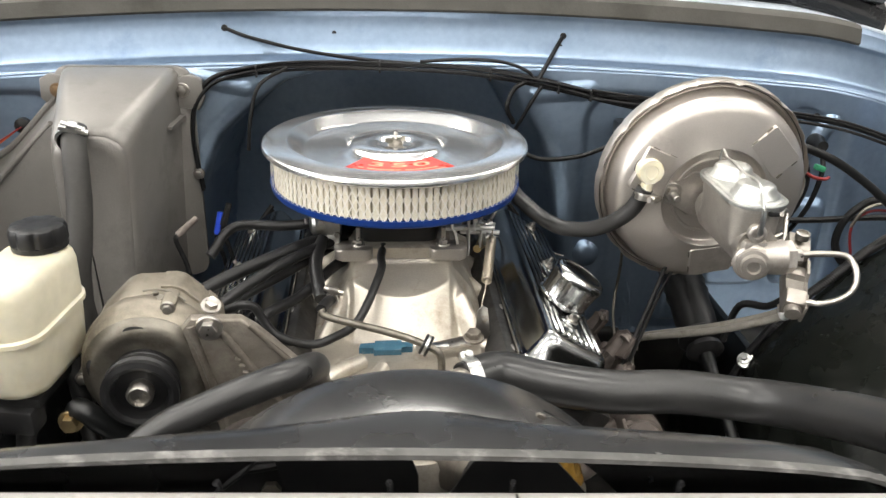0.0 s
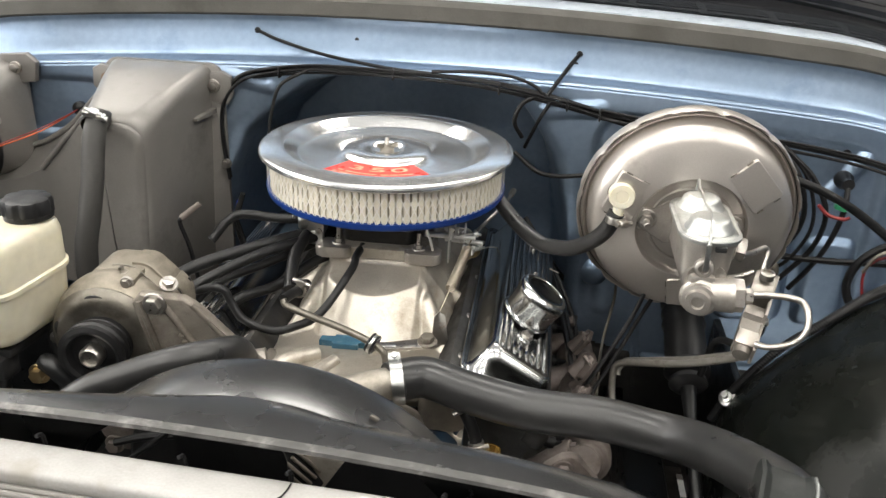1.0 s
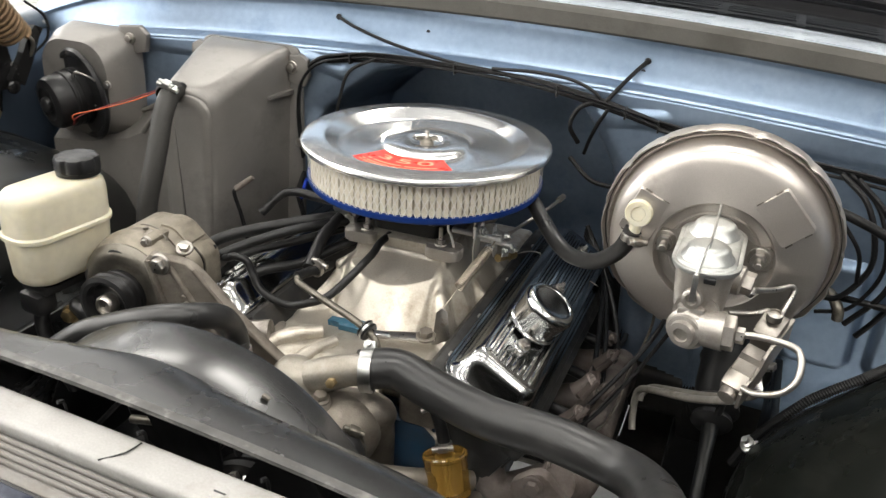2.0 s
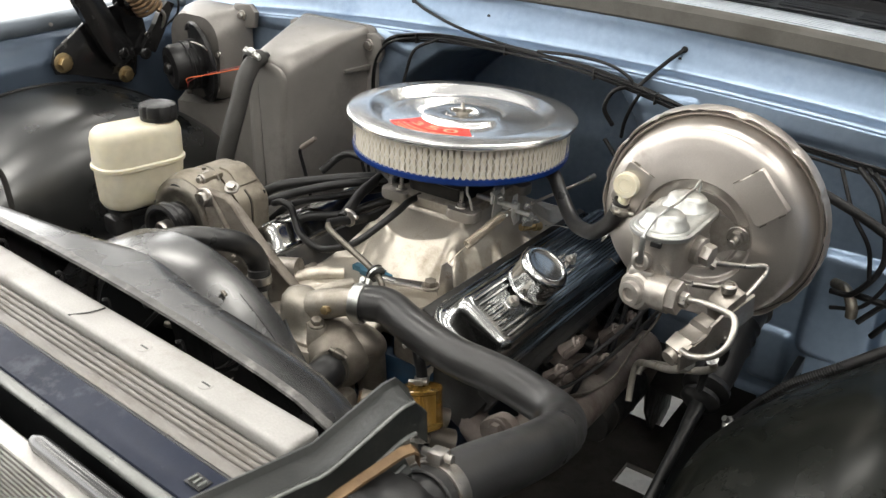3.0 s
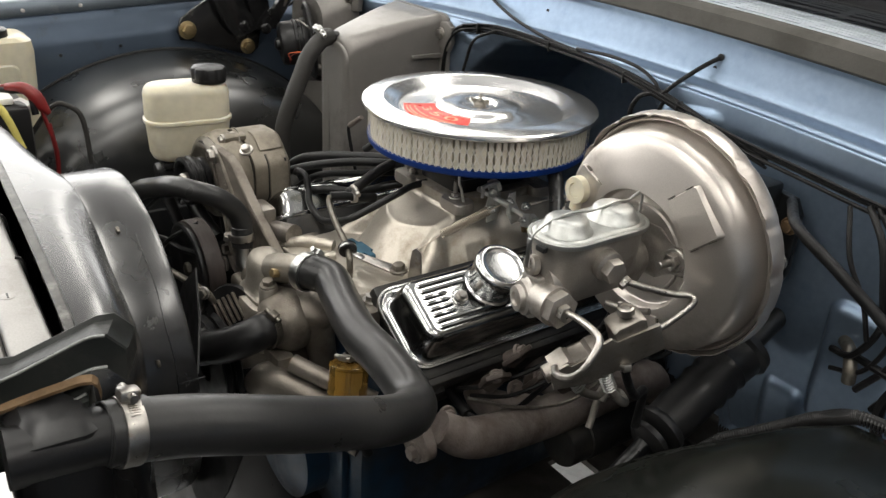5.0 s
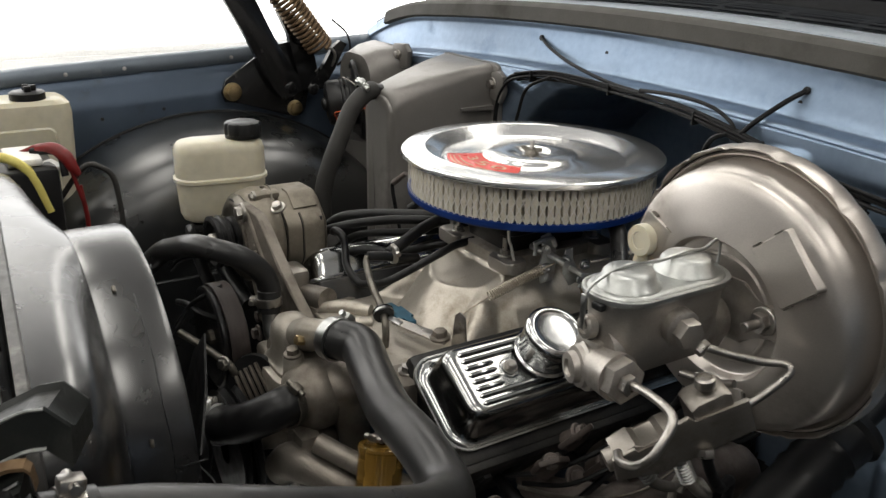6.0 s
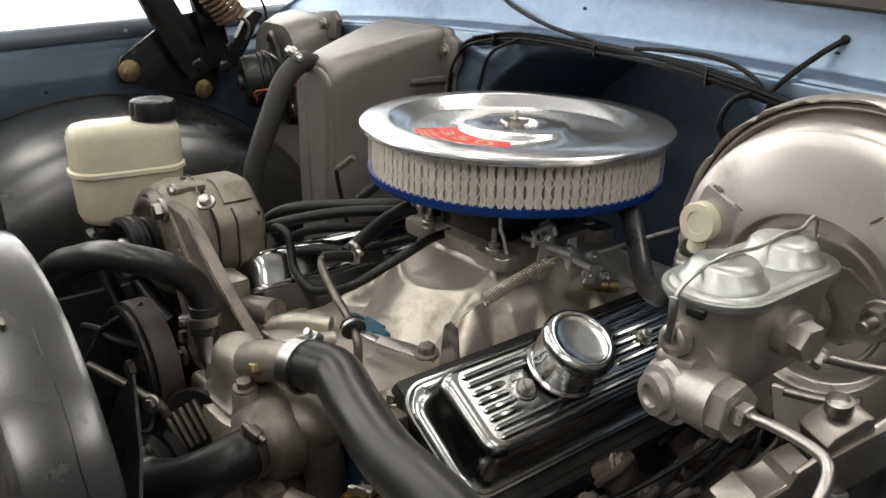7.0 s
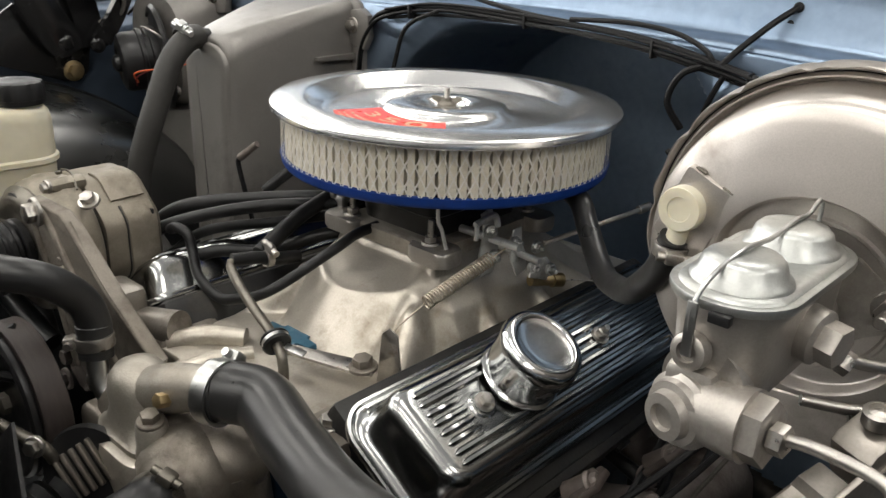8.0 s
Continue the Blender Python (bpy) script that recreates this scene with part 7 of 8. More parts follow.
clamp(c, (-0.018, -0.4588, 0.805), (0.88, 0.17, 0.42), 0.0238, 0.009, (0, 0.5, 1), M_STEEL, "band")
c = thing("hose_clamp", (0.078, -0.395, 0.84), "dark worm clamp on the pump inlet", "hose clamp", "hose clamps")
clamp(c, (0.0770, -0.394, 0.860), (0.42, -0.86, 0.06), 0.0240, 0.012, (0.4, 0.1, 0.9), M_DKSTEEL, "band")
# belt-driven pulley beside the pump, its tensioner rod
idler = thing("belt_pulley", (-0.135, -0.40, 0.80), "black grooved belt pulley behind the shroud", "pulley")
bm = B()
prof = [(0, -0.004), (0.05, -0.004), (0.066, 0)]
for q in range(8):
    prof += [(0.0672, 0.001 + 0.0032 * q), (0.0650, 0.0025 + 0.0032 * q)]
prof += [(0.068, 0.028), (0.0695, 0.030), (0.0695, 0.034), (0.066, 0.036), (0.060, 0.035), (0.05, 0.030), (0.03, 0.028), (0.016, 0.029), (0, 0.030)]
lathe(bm, prof, along((-0.135, -0.386, 0.863), (0, -1, 0)), 56)
part("wheel", bm, M_PLASTIC, idler)
bm = B()
lathe(bm, [(0.066, 0.002), (0.0712, 0.0025), (0.0718, 0.004), (0.0718, 0.025), (0.0712, 0.0265), (0.066, 0.027)], along((-0.135, -0.386, 0.863), (0, -1, 0)), 64)
part("belt", bm, M_BELT, idler, "worn dark brown drive belt")
bm = B()
lathe(bm, [(0, 0.029), (0.010, 0.029), (0.010, 0.036), (0.006, 0.038), (0, 0.038)], along((-0.135, -0.386, 0.863), (0, -1, 0)), 6)
part("nut", bm, M_DKSTEEL, idler)
bm = B()
tube(bm, [(-0.17, -0.45, 0.862), (-0.105, -0.437, 0.866), (-0.055, -0.428, 0.868), (-0.042, -0.424, 0.866), (-0.040, -0.418, 0.852)], 0.0052, 10, 5)
rod = solid("tensioner_rod", bm, M_DKSTEEL, "bent dull steel rod before the belt pulley", "rod")
bolt(rod, (-0.045, -0.430, 0.868), (0.5, -0.8, 0.2), 0.0065, M_STEEL)
for pts, r in (([(-0.21, -0.44, 0.89), (-0.17, -0.435, 0.90), (-0.12, -0.43, 0.905), (-0.08, -0.40, 0.90)], 0.0045), ([(-0.22, -0.45, 0.84), (-0.19, -0.44, 0.875), (-0.15, -0.435, 0.91), (-0.13, -0.40, 0.935)], 0.0035), ([(-0.23, -0.44, 0.93), (-0.20, -0.43, 0.955), (-0.17, -0.41, 0.965), (-0.15, -0.38, 0.955)], 0.003)):
    hose("wire", pts, r, M_WIRE, "thin black wire behind the fan shroud", "wire", group="loose wires", seg=8)

# ---- fuel filter and its hoses ----
ff = thing("fuel_filter", (0.175, -0.32, 0.765), "amber see-through fuel filter", "fuel filter")
FD = V(0.26, -0.24, -1).normalized()
FM = along((0.172, -0.322, 0.838), FD)
bm = B()
lathe(bm, [(0, -0.001), (0.0255, -0.001), (0.027, 0.0005), (0.027, 0.004), (0.0258, 0.005), (0.0258, 0.046), (0.0262, 0.047), (0.0262, 0.051), (0.024, 0.053), (0, 0.053)], FM, 40)
part("bowl", bm, M_AMBER, ff)
bm = B()
rings = [[((0.012 if k % 2 else 0.009) * math.cos(math.pi * k / 18), (0.012 if k % 2 else 0.009) * math.sin(math.pi * k / 18), z) for k in range(36)] for z in (0.006, 0.048)]
loft(bm, rings, FM)
part("element", bm, M_PAPER, ff, "pleated cream element", 10)
bm = B()
lathe(bm, [(0, -0.014), (0.005, -0.014), (0.005, -0.001), (0, -0.001)], FM, 12)
lathe(bm, [(0, 0.055), (0.005, 0.055), (0.005, 0.07), (0, 0.07)], FM, 12)
part("nipple", bm, M_AMBER, ff)
hose("fuel_hose", [FM @ V(0, 0, -0.004), FM @ V(0, 0, -0.02), (0.16, -0.315, 0.875), (0.14, -0.30, 0.90), (0.12, -0.29, 0.905)], 0.0075, M_RUBBER, "black rubber fuel hose above the filter", group="fuel hoses")
hose("fuel_hose", [FM @ V(0, 0, 0.06), FM @ V(0, 0, 0.08), (0.18, -0.31, 0.72), (0.17, -0.29, 0.68)], 0.0075, M_RUBBER, "black rubber fuel hose below the filter", group="fuel hoses")
for p, d in ((FM @ V(0, 0, -0.010), FD), ((0.150, -0.307, 0.888), (0.7, -0.4, -0.8)), (FM @ V(0, 0, 0.066), FD)):
    c = thing("hose_clamp", tuple(p), "small steel clamp on the fuel hose", "hose clamp", "hose clamps")
    clamp(c, p, d, 0.0082, 0.008, (0.3, -0.9, 0.2), M_STEEL, "band")
# fuel pump tubes low at the front
bm = B()
tube(bm, [(0.112, -0.374, 0.824), (0.15, -0.345, 0.81), (0.20, -0.30, 0.79)], 0.0125, 14, 3)
tube(bm, [(0.066, -0.402, 0.772), (0.085, -0.395, 0.790), (0.115, -0.38, 0.79), (0.16, -0.345, 0.775), (0.21, -0.30, 0.755)], [0.022, 0.024, 0.019, 0.017, 0.017], 18, 4)
tube(bm, [(0.10, -0.392, 0.755), (0.15, -0.355, 0.742), (0.20, -0.32, 0.725)], 0.016, 16, 3)
rbox(bm, (0.05, 0.03, 0.10), Matrix.Translation((0.075, -0.375, 0.775)), 0.010)
fr = solid("mounting_boss", bm, M_ALU_DIRTY, "dirty cast aluminium bracket tubes at the block front", "bracket")
bm = B()
lathe(bm, [(0, -0.0005), (0.0085, -0.0005), (0.0085, 0.001), (0, 0.001)], along((0.1115, -0.3745, 0.8245), (-0.76, -0.6, 0.3)), 14)
part("bore", bm, M_RUSTCLIP, fr, "rusty hollow end")

# ---- vacuum hose, pipes and loom ----
hose("vacuum_hose", [(0.3185, -0.103, 1.070), (0.308, -0.098, 1.042), (0.291, -0.0876, 1.0195), (0.2674, -0.0664, 0.9985), (0.245, -0.048, 0.990), (0.2259, -0.0344, 0.9886), (0.2026, -0.0137, 0.9958), (0.1769, 0.0065, 1.0136), (0.155, 0.022, 1.030), (0.11, 0.05, 1.03)], 0.0108, M_HOSE, "thick charcoal vacuum hose from the booster to the carburettor", seg=16)
c = thing("hose_clamp", tuple(CV + V(-0.005, -0.016, -0.04)), "small worm clamp on the vacuum hose", "hose clamp", "hose clamps")
clamp(c, CV + V(-0.0045, -0.0165, -0.032), (0.1, 0.05, 1), 0.0112, 0.009, (0.6, -0.8, 0), M_STEEL, "band")


# ---- small pipes and hoses over the engine ----
pipe = thing("fuel_line", (0.03, -0.245, 0.90), "bent steel fuel line held by a rubber-lined clip", "fuel line")
bm = B()
tube(bm, [(-0.094, -0.204, 0.953), (-0.088, -0.209, 0.947), (-0.0515, -0.2237, 0.9433), (-0.0158, -0.235, 0.9388), (0.016, -0.241, 0.9301), (0.040, -0.248, 0.921), (0.047, -0.2505, 0.9115), (0.0485, -0.2515, 0.895), (0.048, -0.254, 0.875)], 0.0047, 12, 6)
part("tube", bm, M_DKSTEEL, pipe, "dull steel tube")
bm = B()
tube(bm, [(-0.094, -0.204, 0.953), (-0.088, -0.18, 0.951), (-0.083, -0.16, 0.946), (-0.085, -0.13, 0.94)], 0.0068, 12, 5)
part("rubber_end", bm, M_RUBBER, pipe)
bm = B()
lathe(bm, [(0.0055, -0.005), (0.0125, -0.005), (0.0135, -0.003), (0.0115, 0), (0.0135, 0.003), (0.0125, 0.005), (0.0055, 0.005)], along((0.030, -0.2447, 0.9255), (0.7, -0.2, -0.3)), 20)
part("rubber_clip", bm, M_RUBBER, pipe)
bm = B()
lathe(bm, [(0.0118, -0.002), (0.0126, -0.002), (0.0126, 0.002), (0.0118, 0.002)], along((0.030, -0.2447, 0.9255), (0.7, -0.2, -0.3)), 20)
rbox(bm, (0.02, 0.008, 0.003), axes((0.048, -0.238, 0.921), (1, 0.4, -0.2), (0, 1, 0.2)), 0.001)
part("metal_clip", bm, M_ZINC, pipe)
c = thing("hose_clamp", (-0.083, -0.165, 0.94), "small steel clamp on the fuel line", "hose clamp", "hose clamps")
clamp(c, (-0.084, -0.168, 0.948), (0.1, 1, -0.1), 0.0075, 0.007, (0.2, -0.2, 0.9), M_STEEL, "band")
hose("vacuum_hose", [(-0.018, -0.078, 0.980), (-0.0215, -0.105, 0.976), (-0.0229, -0.1315, 0.9668), (-0.0496, -0.1902, 0.9313), (-0.080, -0.208, 0.917), (-0.1077, -0.2136, 0.9113), (-0.145, -0.212, 0.922), (-0.163, -0.206, 0.942), (-0.172, -0.205, 0.958), (-0.188, -0.208, 0.963), (-0.206, -0.205, 0.955), (-0.24, -0.18, 0.94)], 0.0055, M_RUBBER, "thin black vacuum hose looped before the carburettor", group="vacuum hoses", seg=12)
for k, (a, b, r) in enumerate((((-0.085, -0.07, 0.985), (-0.215, -0.20, 0.957), 0.0070), ((-0.08, -0.055, 0.99), (-0.235, -0.17, 0.965), 0.0085), ((-0.09, -0.06, 0.97), (-0.20, -0.165, 0.945), 0.006), ((-0.075, -0.03, 1.0), (-0.22, -0.02, 0.985), 0.007), ((-0.085, -0.09, 0.955), (-0.165, -0.185, 0.935), 0.007))):
    a, b = V(*a), V(*b)
    m = a.lerp(b, 0.5) + V(0, 0.0, 0.008 - 0.004 * k)
    hose("spark_plug_lead" if k < 2 else "vacuum_hose", [a + V(0.02, 0.03, 0.0), a, m, b, b + V(-0.03, -0.03, -0.03)], r, M_RUBBER, "black rubber lead crossing the valve cover" if k < 2 else "black rubber hose over the valve cover", "ignition wire" if k < 2 else "hose", group="ignition wires" if k < 2 else "vacuum hoses", seg=12)
hose("vacuum_hose", [(-0.098, -0.075, 0.99), (-0.105, -0.11, 0.975), (-0.102, -0.140, 0.962), (-0.096, -0.170, 0.950)], 0.0085, M_RUBBER, "black rubber hose beside the intake manifold", group="vacuum hoses")
# connectors standing behind the engine
for (x, y, z), d, mat, nm in (((-0.288, -0.058, 0.990), (0.75, 0.25, 0.62), M_MANIFOLD, "dark brass and black sensor plug"), ((-0.250, 0.06, 0.955), (0.3, 0.15, 1), M_RUBBER, "black rubber plug boot"), ((-0.268, 0.10, 0.925), (0.2, 0.1, 1), M_BLUEWIRE, "blue taped connector on a black lead")):
    t = thing("wire_connector", (x, y, z - 0.03), nm, "connector", "connectors")
    d = V(*d).normalized()
    bm = B()
    tube(bm, [V(x, y, z), V(x, y, z) + d * 0.034], [0.0052, 0.0042], 10, 1)
    part("plug", bm, mat, t)
    bm = B()
    tube(bm, [V(x + 0.012, y + 0.01, z - 0.10), V(x + 0.008, y, z - 0.045), V(x, y, z) - d * 0.004 + V(0, 0, -0.006), V(x, y, z)], 0.0032, 10, 4)
    part("lead", bm, M_WIRE, t)

# ---- wiring along the firewall ----
HARN = [(-0.292, 0.150, 0.98), (-0.300, 0.150, 1.05), (-0.296, 0.150, 1.098), (-0.280, 0.150, 1.134), (-0.245, 0.150, 1.158), (-0.155, 0.153, 1.171), (-0.022, 0.153, 1.172), (0.113, 0.150, 1.166), (0.225, 0.148, 1.149), (0.33, 0.146, 1.126), (0.40, 0.144, 1.112)]
loom = thing("wiring_harness", (0, 0.15, 1.15), "black taped wiring harness clipped along the firewall", "wiring harness")
random.seed(4)
for k, (dy, dz, r) in enumerate(((0, 0.002, 0.0036), (-0.004, -0.004, 0.0026), (0.002, -0.007, 0.0022), (-0.005, 0.004, 0.0018))):
    bm = B()
    tube(bm, [(x, y + dy + random.uniform(-0.0015, 0.0015), z + dz + random.uniform(-0.002, 0.002)) for x, y, z in HARN[(0 if k < 2 else 4):]], r, 10, 8)
    part("wire", bm, M_WIRE, loom)
for q in (0.145, -0.02, -0.20, 0.25, 0.30):
    i = min(range(len(HARN)), key=lambda n: abs(HARN[n][0] - q))
    x, y, z = HARN[i]
    bm = B()
    rbox(bm, (0.003, 0.014, 0.018), Matrix.Translation((q, y - 0.001, z - 0.002 + (HARN[min(i + 1, 10)][2] - z) * (q - x) / max(1e-3, HARN[min(i + 1, 10)][0] - x))), 0.003)
    part("tie", bm, M_PLASTIC, loom)
RUN = [(0.30, 0.146, 1.133), (0.38, 0.140, 1.124), (0.46, 0.135, 1.118), (0.53, 0.132, 1.112), (0.60, 0.130, 1.106), (0.70, 0.128, 1.09), (0.80, 0.12, 1.06)]
for k, (dy, dz, r, m) in enumerate(((0, 0, 0.0036, M_WIRE), (-0.006, 0.006, 0.0022, M_WIRE), (-0.004, -0.007, 0.0026, M_WIRE))):
    hose("wire", [(x, y + dy, z + dz) for x, y, z in RUN], r, m, "black wire running behind the booster", "wire", group="firewall wires", seg=8)
W = [((-0.250, 0.2015, 1.215), (-0.21, 0.190, 1.203), (-0.13, 0.172, 1.188), (-0.03, 0.155, 1.178), (0.04, 0.153, 1.174)), ((0.263, 0.2000, 1.209), (0.250, 0.182, 1.195), (0.232, 0.16, 1.172), (0.218, 0.146, 1.152)),
     ((0.04, 0.150, 1.178), (0.11, 0.150, 1.182), (0.165, 0.150, 1.178), (0.20, 0.148, 1.166), (0.214, 0.147, 1.152)), ((-0.155, 0.150, 1.168), (-0.195, 0.135, 1.145), (-0.21, 0.13, 1.10), (-0.215, 0.12, 1.05)),
     ((0.205, 0.147, 1.152), (0.182, 0.142, 1.140), (0.172, 0.14, 1.112), (0.185, 0.15, 1.085)), ((0.225, 0.145, 1.145), (0.212, 0.15, 1.12), (0.20, 0.16, 1.09), (0.19, 0.18, 1.06)),
     ((0.175, 0.15, 1.06), (0.22, 0.13, 1.035), (0.28, 0.12, 1.04), (0.33, 0.125, 1.055))]
for k, pts in enumerate(W):
    hose("wire", pts, (0.0028, 0.0033, 0.0026, 0.0028, 0.0036, 0.0030, 0.0036)[k], M_WIRE, "single black wire on the firewall", "wire", group="firewall wires", seg=8)
for x, y, z in ((-0.250, 0.2015, 1.215), (0.263, 0.2000, 1.209)):
    bm = B()
    lathe(bm, [(0.005, 0), (0.005, 0.002), (0.0035, 0.0035), (0, 0.0035)], along((x, y + 0.001, z), (0, -1, 0.1)), 14)
    solid("grommet", bm, M_RUBBER, "small black grommet where a wire enters the cowl", "grommet", "grommets")
# dark drilled holes and spot-weld dimples in the panels
holes = [(-0.0877, 0.2005, 1.210, 0.0033), (0.259, 0.1975, 1.194, 0.0033), (-0.2712, 0.1725, 1.106, 0.0042), (-0.281, 0.1725, 1.084, 0.0042), (0.675, 0.1635, 1.092, 0.0068)]
for x, y, z, r in holes:
    bm = B()
    lathe(bm, [(0, -0.001), (r, -0.001), (r, 0.0006), (0, 0.0006)], along((x, y, z), (0, -1, 0)), 14)
    solid("drilled_hole", bm, M_PLASTIC, "dark drilled hole in the blue panel", "hole", "drilled holes", "structure")
for k in range(11):
    x = 0.29 + 0.038 * k
    bm = B()
    lathe(bm, [(0.0065, 0), (0.005, 0.0012), (0.003, 0.0003), (0, 0.0)], along((x, 0.1655, 1.160 + crown(x) - 0.002), (0, -1, 0)), 12)
    solid("spot_weld", bm, M_PAINT, "small spot weld dimple in the firewall", "spot weld", "spot welds", "structure")

bm = B()
lathe(bm, [(0.027, -0.003), (0.026, 0.002), (0.023, 0.005), (0.020, 0.012), (0.012, 0.017), (0, 0.018)], along((0.322, firewall_y(0.322, 0.857), 0.857), (0, -1, 0)), 28)
solid("firewall_plug", bm, M_PAINT, "domed steel blue plug in the lower firewall", "plug", kind="structure")

# wires and relay bundle beside the booster
bun = thing("wire_bundle", (0.60, 0.12, 0.90), "tangle of black wires hanging beside the booster", "wire bundle")
for k, pts in enumerate((((0.55, 0.125, 1.11), (0.585, 0.10, 1.085), (0.605, 0.09, 1.04), (0.61, 0.10, 0.99), (0.585, 0.11, 0.94), (0.555, 0.12, 0.93)), ((0.56, 0.125, 1.112), (0.60, 0.105, 1.08), (0.622, 0.095, 1.03), (0.625, 0.10, 0.98), (0.60, 0.11, 0.925), (0.56, 0.12, 0.905)),
                       ((0.57, 0.12, 1.108), (0.615, 0.10, 1.07), (0.64, 0.09, 1.02), (0.635, 0.10, 0.96), (0.60, 0.11, 0.90)), ((0.53, 0.12, 1.105), (0.56, 0.09, 1.06), (0.59, 0.085, 1.02), (0.60, 0.10, 0.97)),
                       ((0.675, 0.125, 1.05), (0.668, 0.10, 1.02), (0.655, 0.095, 0.97), (0.64, 0.11, 0.92), (0.62, 0.12, 0.88)))):
    bm = B()
    tube(bm, pts, 0.0030 if k % 2 else 0.0042, 8, 7)
    part("wire", bm, M_WIRE, bun)
bm = B()
tube(bm, [(0.625, 0.085, 1.035), (0.64, 0.08, 1.022), (0.662, 0.08, 1.017), (0.672, 0.085, 1.018)], 0.0028, 8, 5)
part("wire", bm, M_REDWIRE, bun, "short red wire")
bm = B()
rbox(bm, (0.018, 0.009, 0.009), axes((0.66, 0.095, 1.03), (1, 0, -0.3), (0, 1, 0)), 0.002)
part("connector", bm, M_GREEN, bun, "green plastic connector")
bm = B()
lathe(bm, [(0.014, 0), (0.014, 0.01), (0.009, 0.018), (0.009, 0.03), (0, 0.03)], along((0.675, 0.155, 1.055), (0, -1, 0)), 16)
part("grommet", bm, M_RUBBER, bun)
hose("throttle_cable", [(0.46, 0.12, 1.085), (0.53, 0.02, 1.10), (0.60, -0.01, 1.085), (0.67, -0.01, 1.045), (0.74, -0.02, 0.99), (0.83, -0.05, 0.92)], 0.0062, M_WIRE, "black cable arching from the booster to the wing", "cable", seg=10)
hose("wire", [(0.86, -0.02, 0.99), (0.75, 0.05, 0.965), (0.66, 0.09, 0.945), (0.58, 0.12, 0.935)], 0.005, M_WIRE, "black wire across the lower firewall", "wire", group="firewall wires", seg=8)
hose("wire", [(0.74, 0.02, 1.01), (0.700, 0.02, 1.00), (0.672, 0.02, 0.97), (0.668, 0.02, 0.93), (0.69, 0.01, 0.90), (0.74, 0.0, 0.89)], 0.006, M_WIRE, "looped black wire loom by the wheel house", "wire", group="firewall wires", seg=8)
hose("wire", [(0.76, 0.018, 0.985), (0.715, 0.016, 0.990), (0.690, 0.016, 0.978), (0.684, 0.016, 0.955), (0.690, 0.012, 0.92)], 0.0022, M_REDWIRE, "thin red wire inside the black loop", "wire", group="firewall wires", seg=6)
hose("wire", [(0.77, 0.012, 0.998), (0.725, 0.012, 1.002), (0.695, 0.012, 0.992), (0.680, 0.012, 0.965)], 0.0026, M_DKSTEEL, "dull brown wire beside the black loop", "wire", group="firewall wires", seg=6)
SC = [(0.49, -0.082, 0.757), (0.512, -0.082, 0.809), (0.560, -0.082, 0.880), (0.615, -0.082, 0.931), (0.652, -0.082, 0.967), (0.69, -0.082, 0.993), (0.76, -0.08, 1.002), (0.85, -0.08, 1.008)]
sp = hose("speedometer_cable", SC, 0.0062, M_WIRE, "black spiral-wrapped cable over the wheel house", "cable", seg=8)
for k in range(150):
    f = 7 * k / 150
    p = V(*SC[int(f)]).lerp(V(*SC[int(f) + 1]), f % 1)
    if p.x > 0.54:
        d = V(*SC[int(f) + 1]) - V(*SC[int(f)])
        bm = B()
        lathe(bm, [(0.0060, -0.0009), (0.0074, -0.0004), (0.0074, 0.0004), (0.0060, 0.0009)], along(p, d + V(0, 0.25 * d.length, 0)), 10)
        part("wrap", bm, M_HOSE, sp)
bm = B()
lathe(bm, [(0, 0), (0.013, 0), (0.012, 0.004), (0.008, 0.005), (0.008, 0.010), (0.0045, 0.011), (0.0042, 0.018), (0, 0.018)], along((0.507, -0.086, 0.797), (-0.5, -0.5, 0.7)), 14)
solid("screw", bm, M_ZINC, "bright screw in the wheel house panel", "screw")
for k, pts in enumerate((((0.285, -0.215, 0.815), (0.302, -0.170, 0.797), (0.318, -0.125, 0.787), (0.326, -0.080, 0.783), (0.329, -0.045, 0.788), (0.331, -0.012, 0.803), (0.336, 0.020, 0.818), (0.343, 0.045, 0.838), (0.348, 0.052, 0.872), (0.345, 0.042, 0.915), (0.335, 0.030, 0.955)), ((0.245, -0.20, 0.80), (0.285, -0.17, 0.82), (0.325, -0.12, 0.86), (0.36, -0.08, 0.91), (0.375, -0.07, 0.95)), ((0.255, -0.185, 0.79), (0.30, -0.15, 0.805), (0.34, -0.10, 0.85), (0.37, -0.07, 0.90), (0.39, -0.06, 0.94)))):
    hose("wire", pts, (0.0022, 0.0032, 0.0028)[k], (M_DKSTEEL, M_WIRE, M_WIRE)[k], ("thin grey wire looping below the master cylinder", "black wire looping below the master cylinder", "black wire looping below the master cylinder")[k], "wire", group="loose wires", seg=8)

# mounting plate behind the booster
bm = B()
prism(bm, [(-0.11, -0.08), (0.0, -0.08), (0.012, -0.05), (0.012, 0.03), (0.0, 0.05), (-0.08, 0.06), (-0.11, 0.02)], 0.012, axes((0.45, 0.155, 1.03), (1, 0, 0), (0, 0, 1)), 0.003)
rbox(bm, (0.09, 0.10, 0.09), Matrix.Translation((0.385, 0.10, 1.05)), 0.006)
plate = solid("booster_bracket", bm, M_APRON, "black steel bracket plate behind the booster", "bracket")
bolt(plate, (0.452, 0.142, 1.045), (0, -1, 0), 0.008, M_RUSTCLIP)
bolt(plate, (0.450, 0.142, 0.995), (0, -1, 0), 0.008, M_STEEL)
bolt(plate, (0.43, 0.142, 0.965), (0, -1, 0), 0.007, M_STEEL)
bm = B()
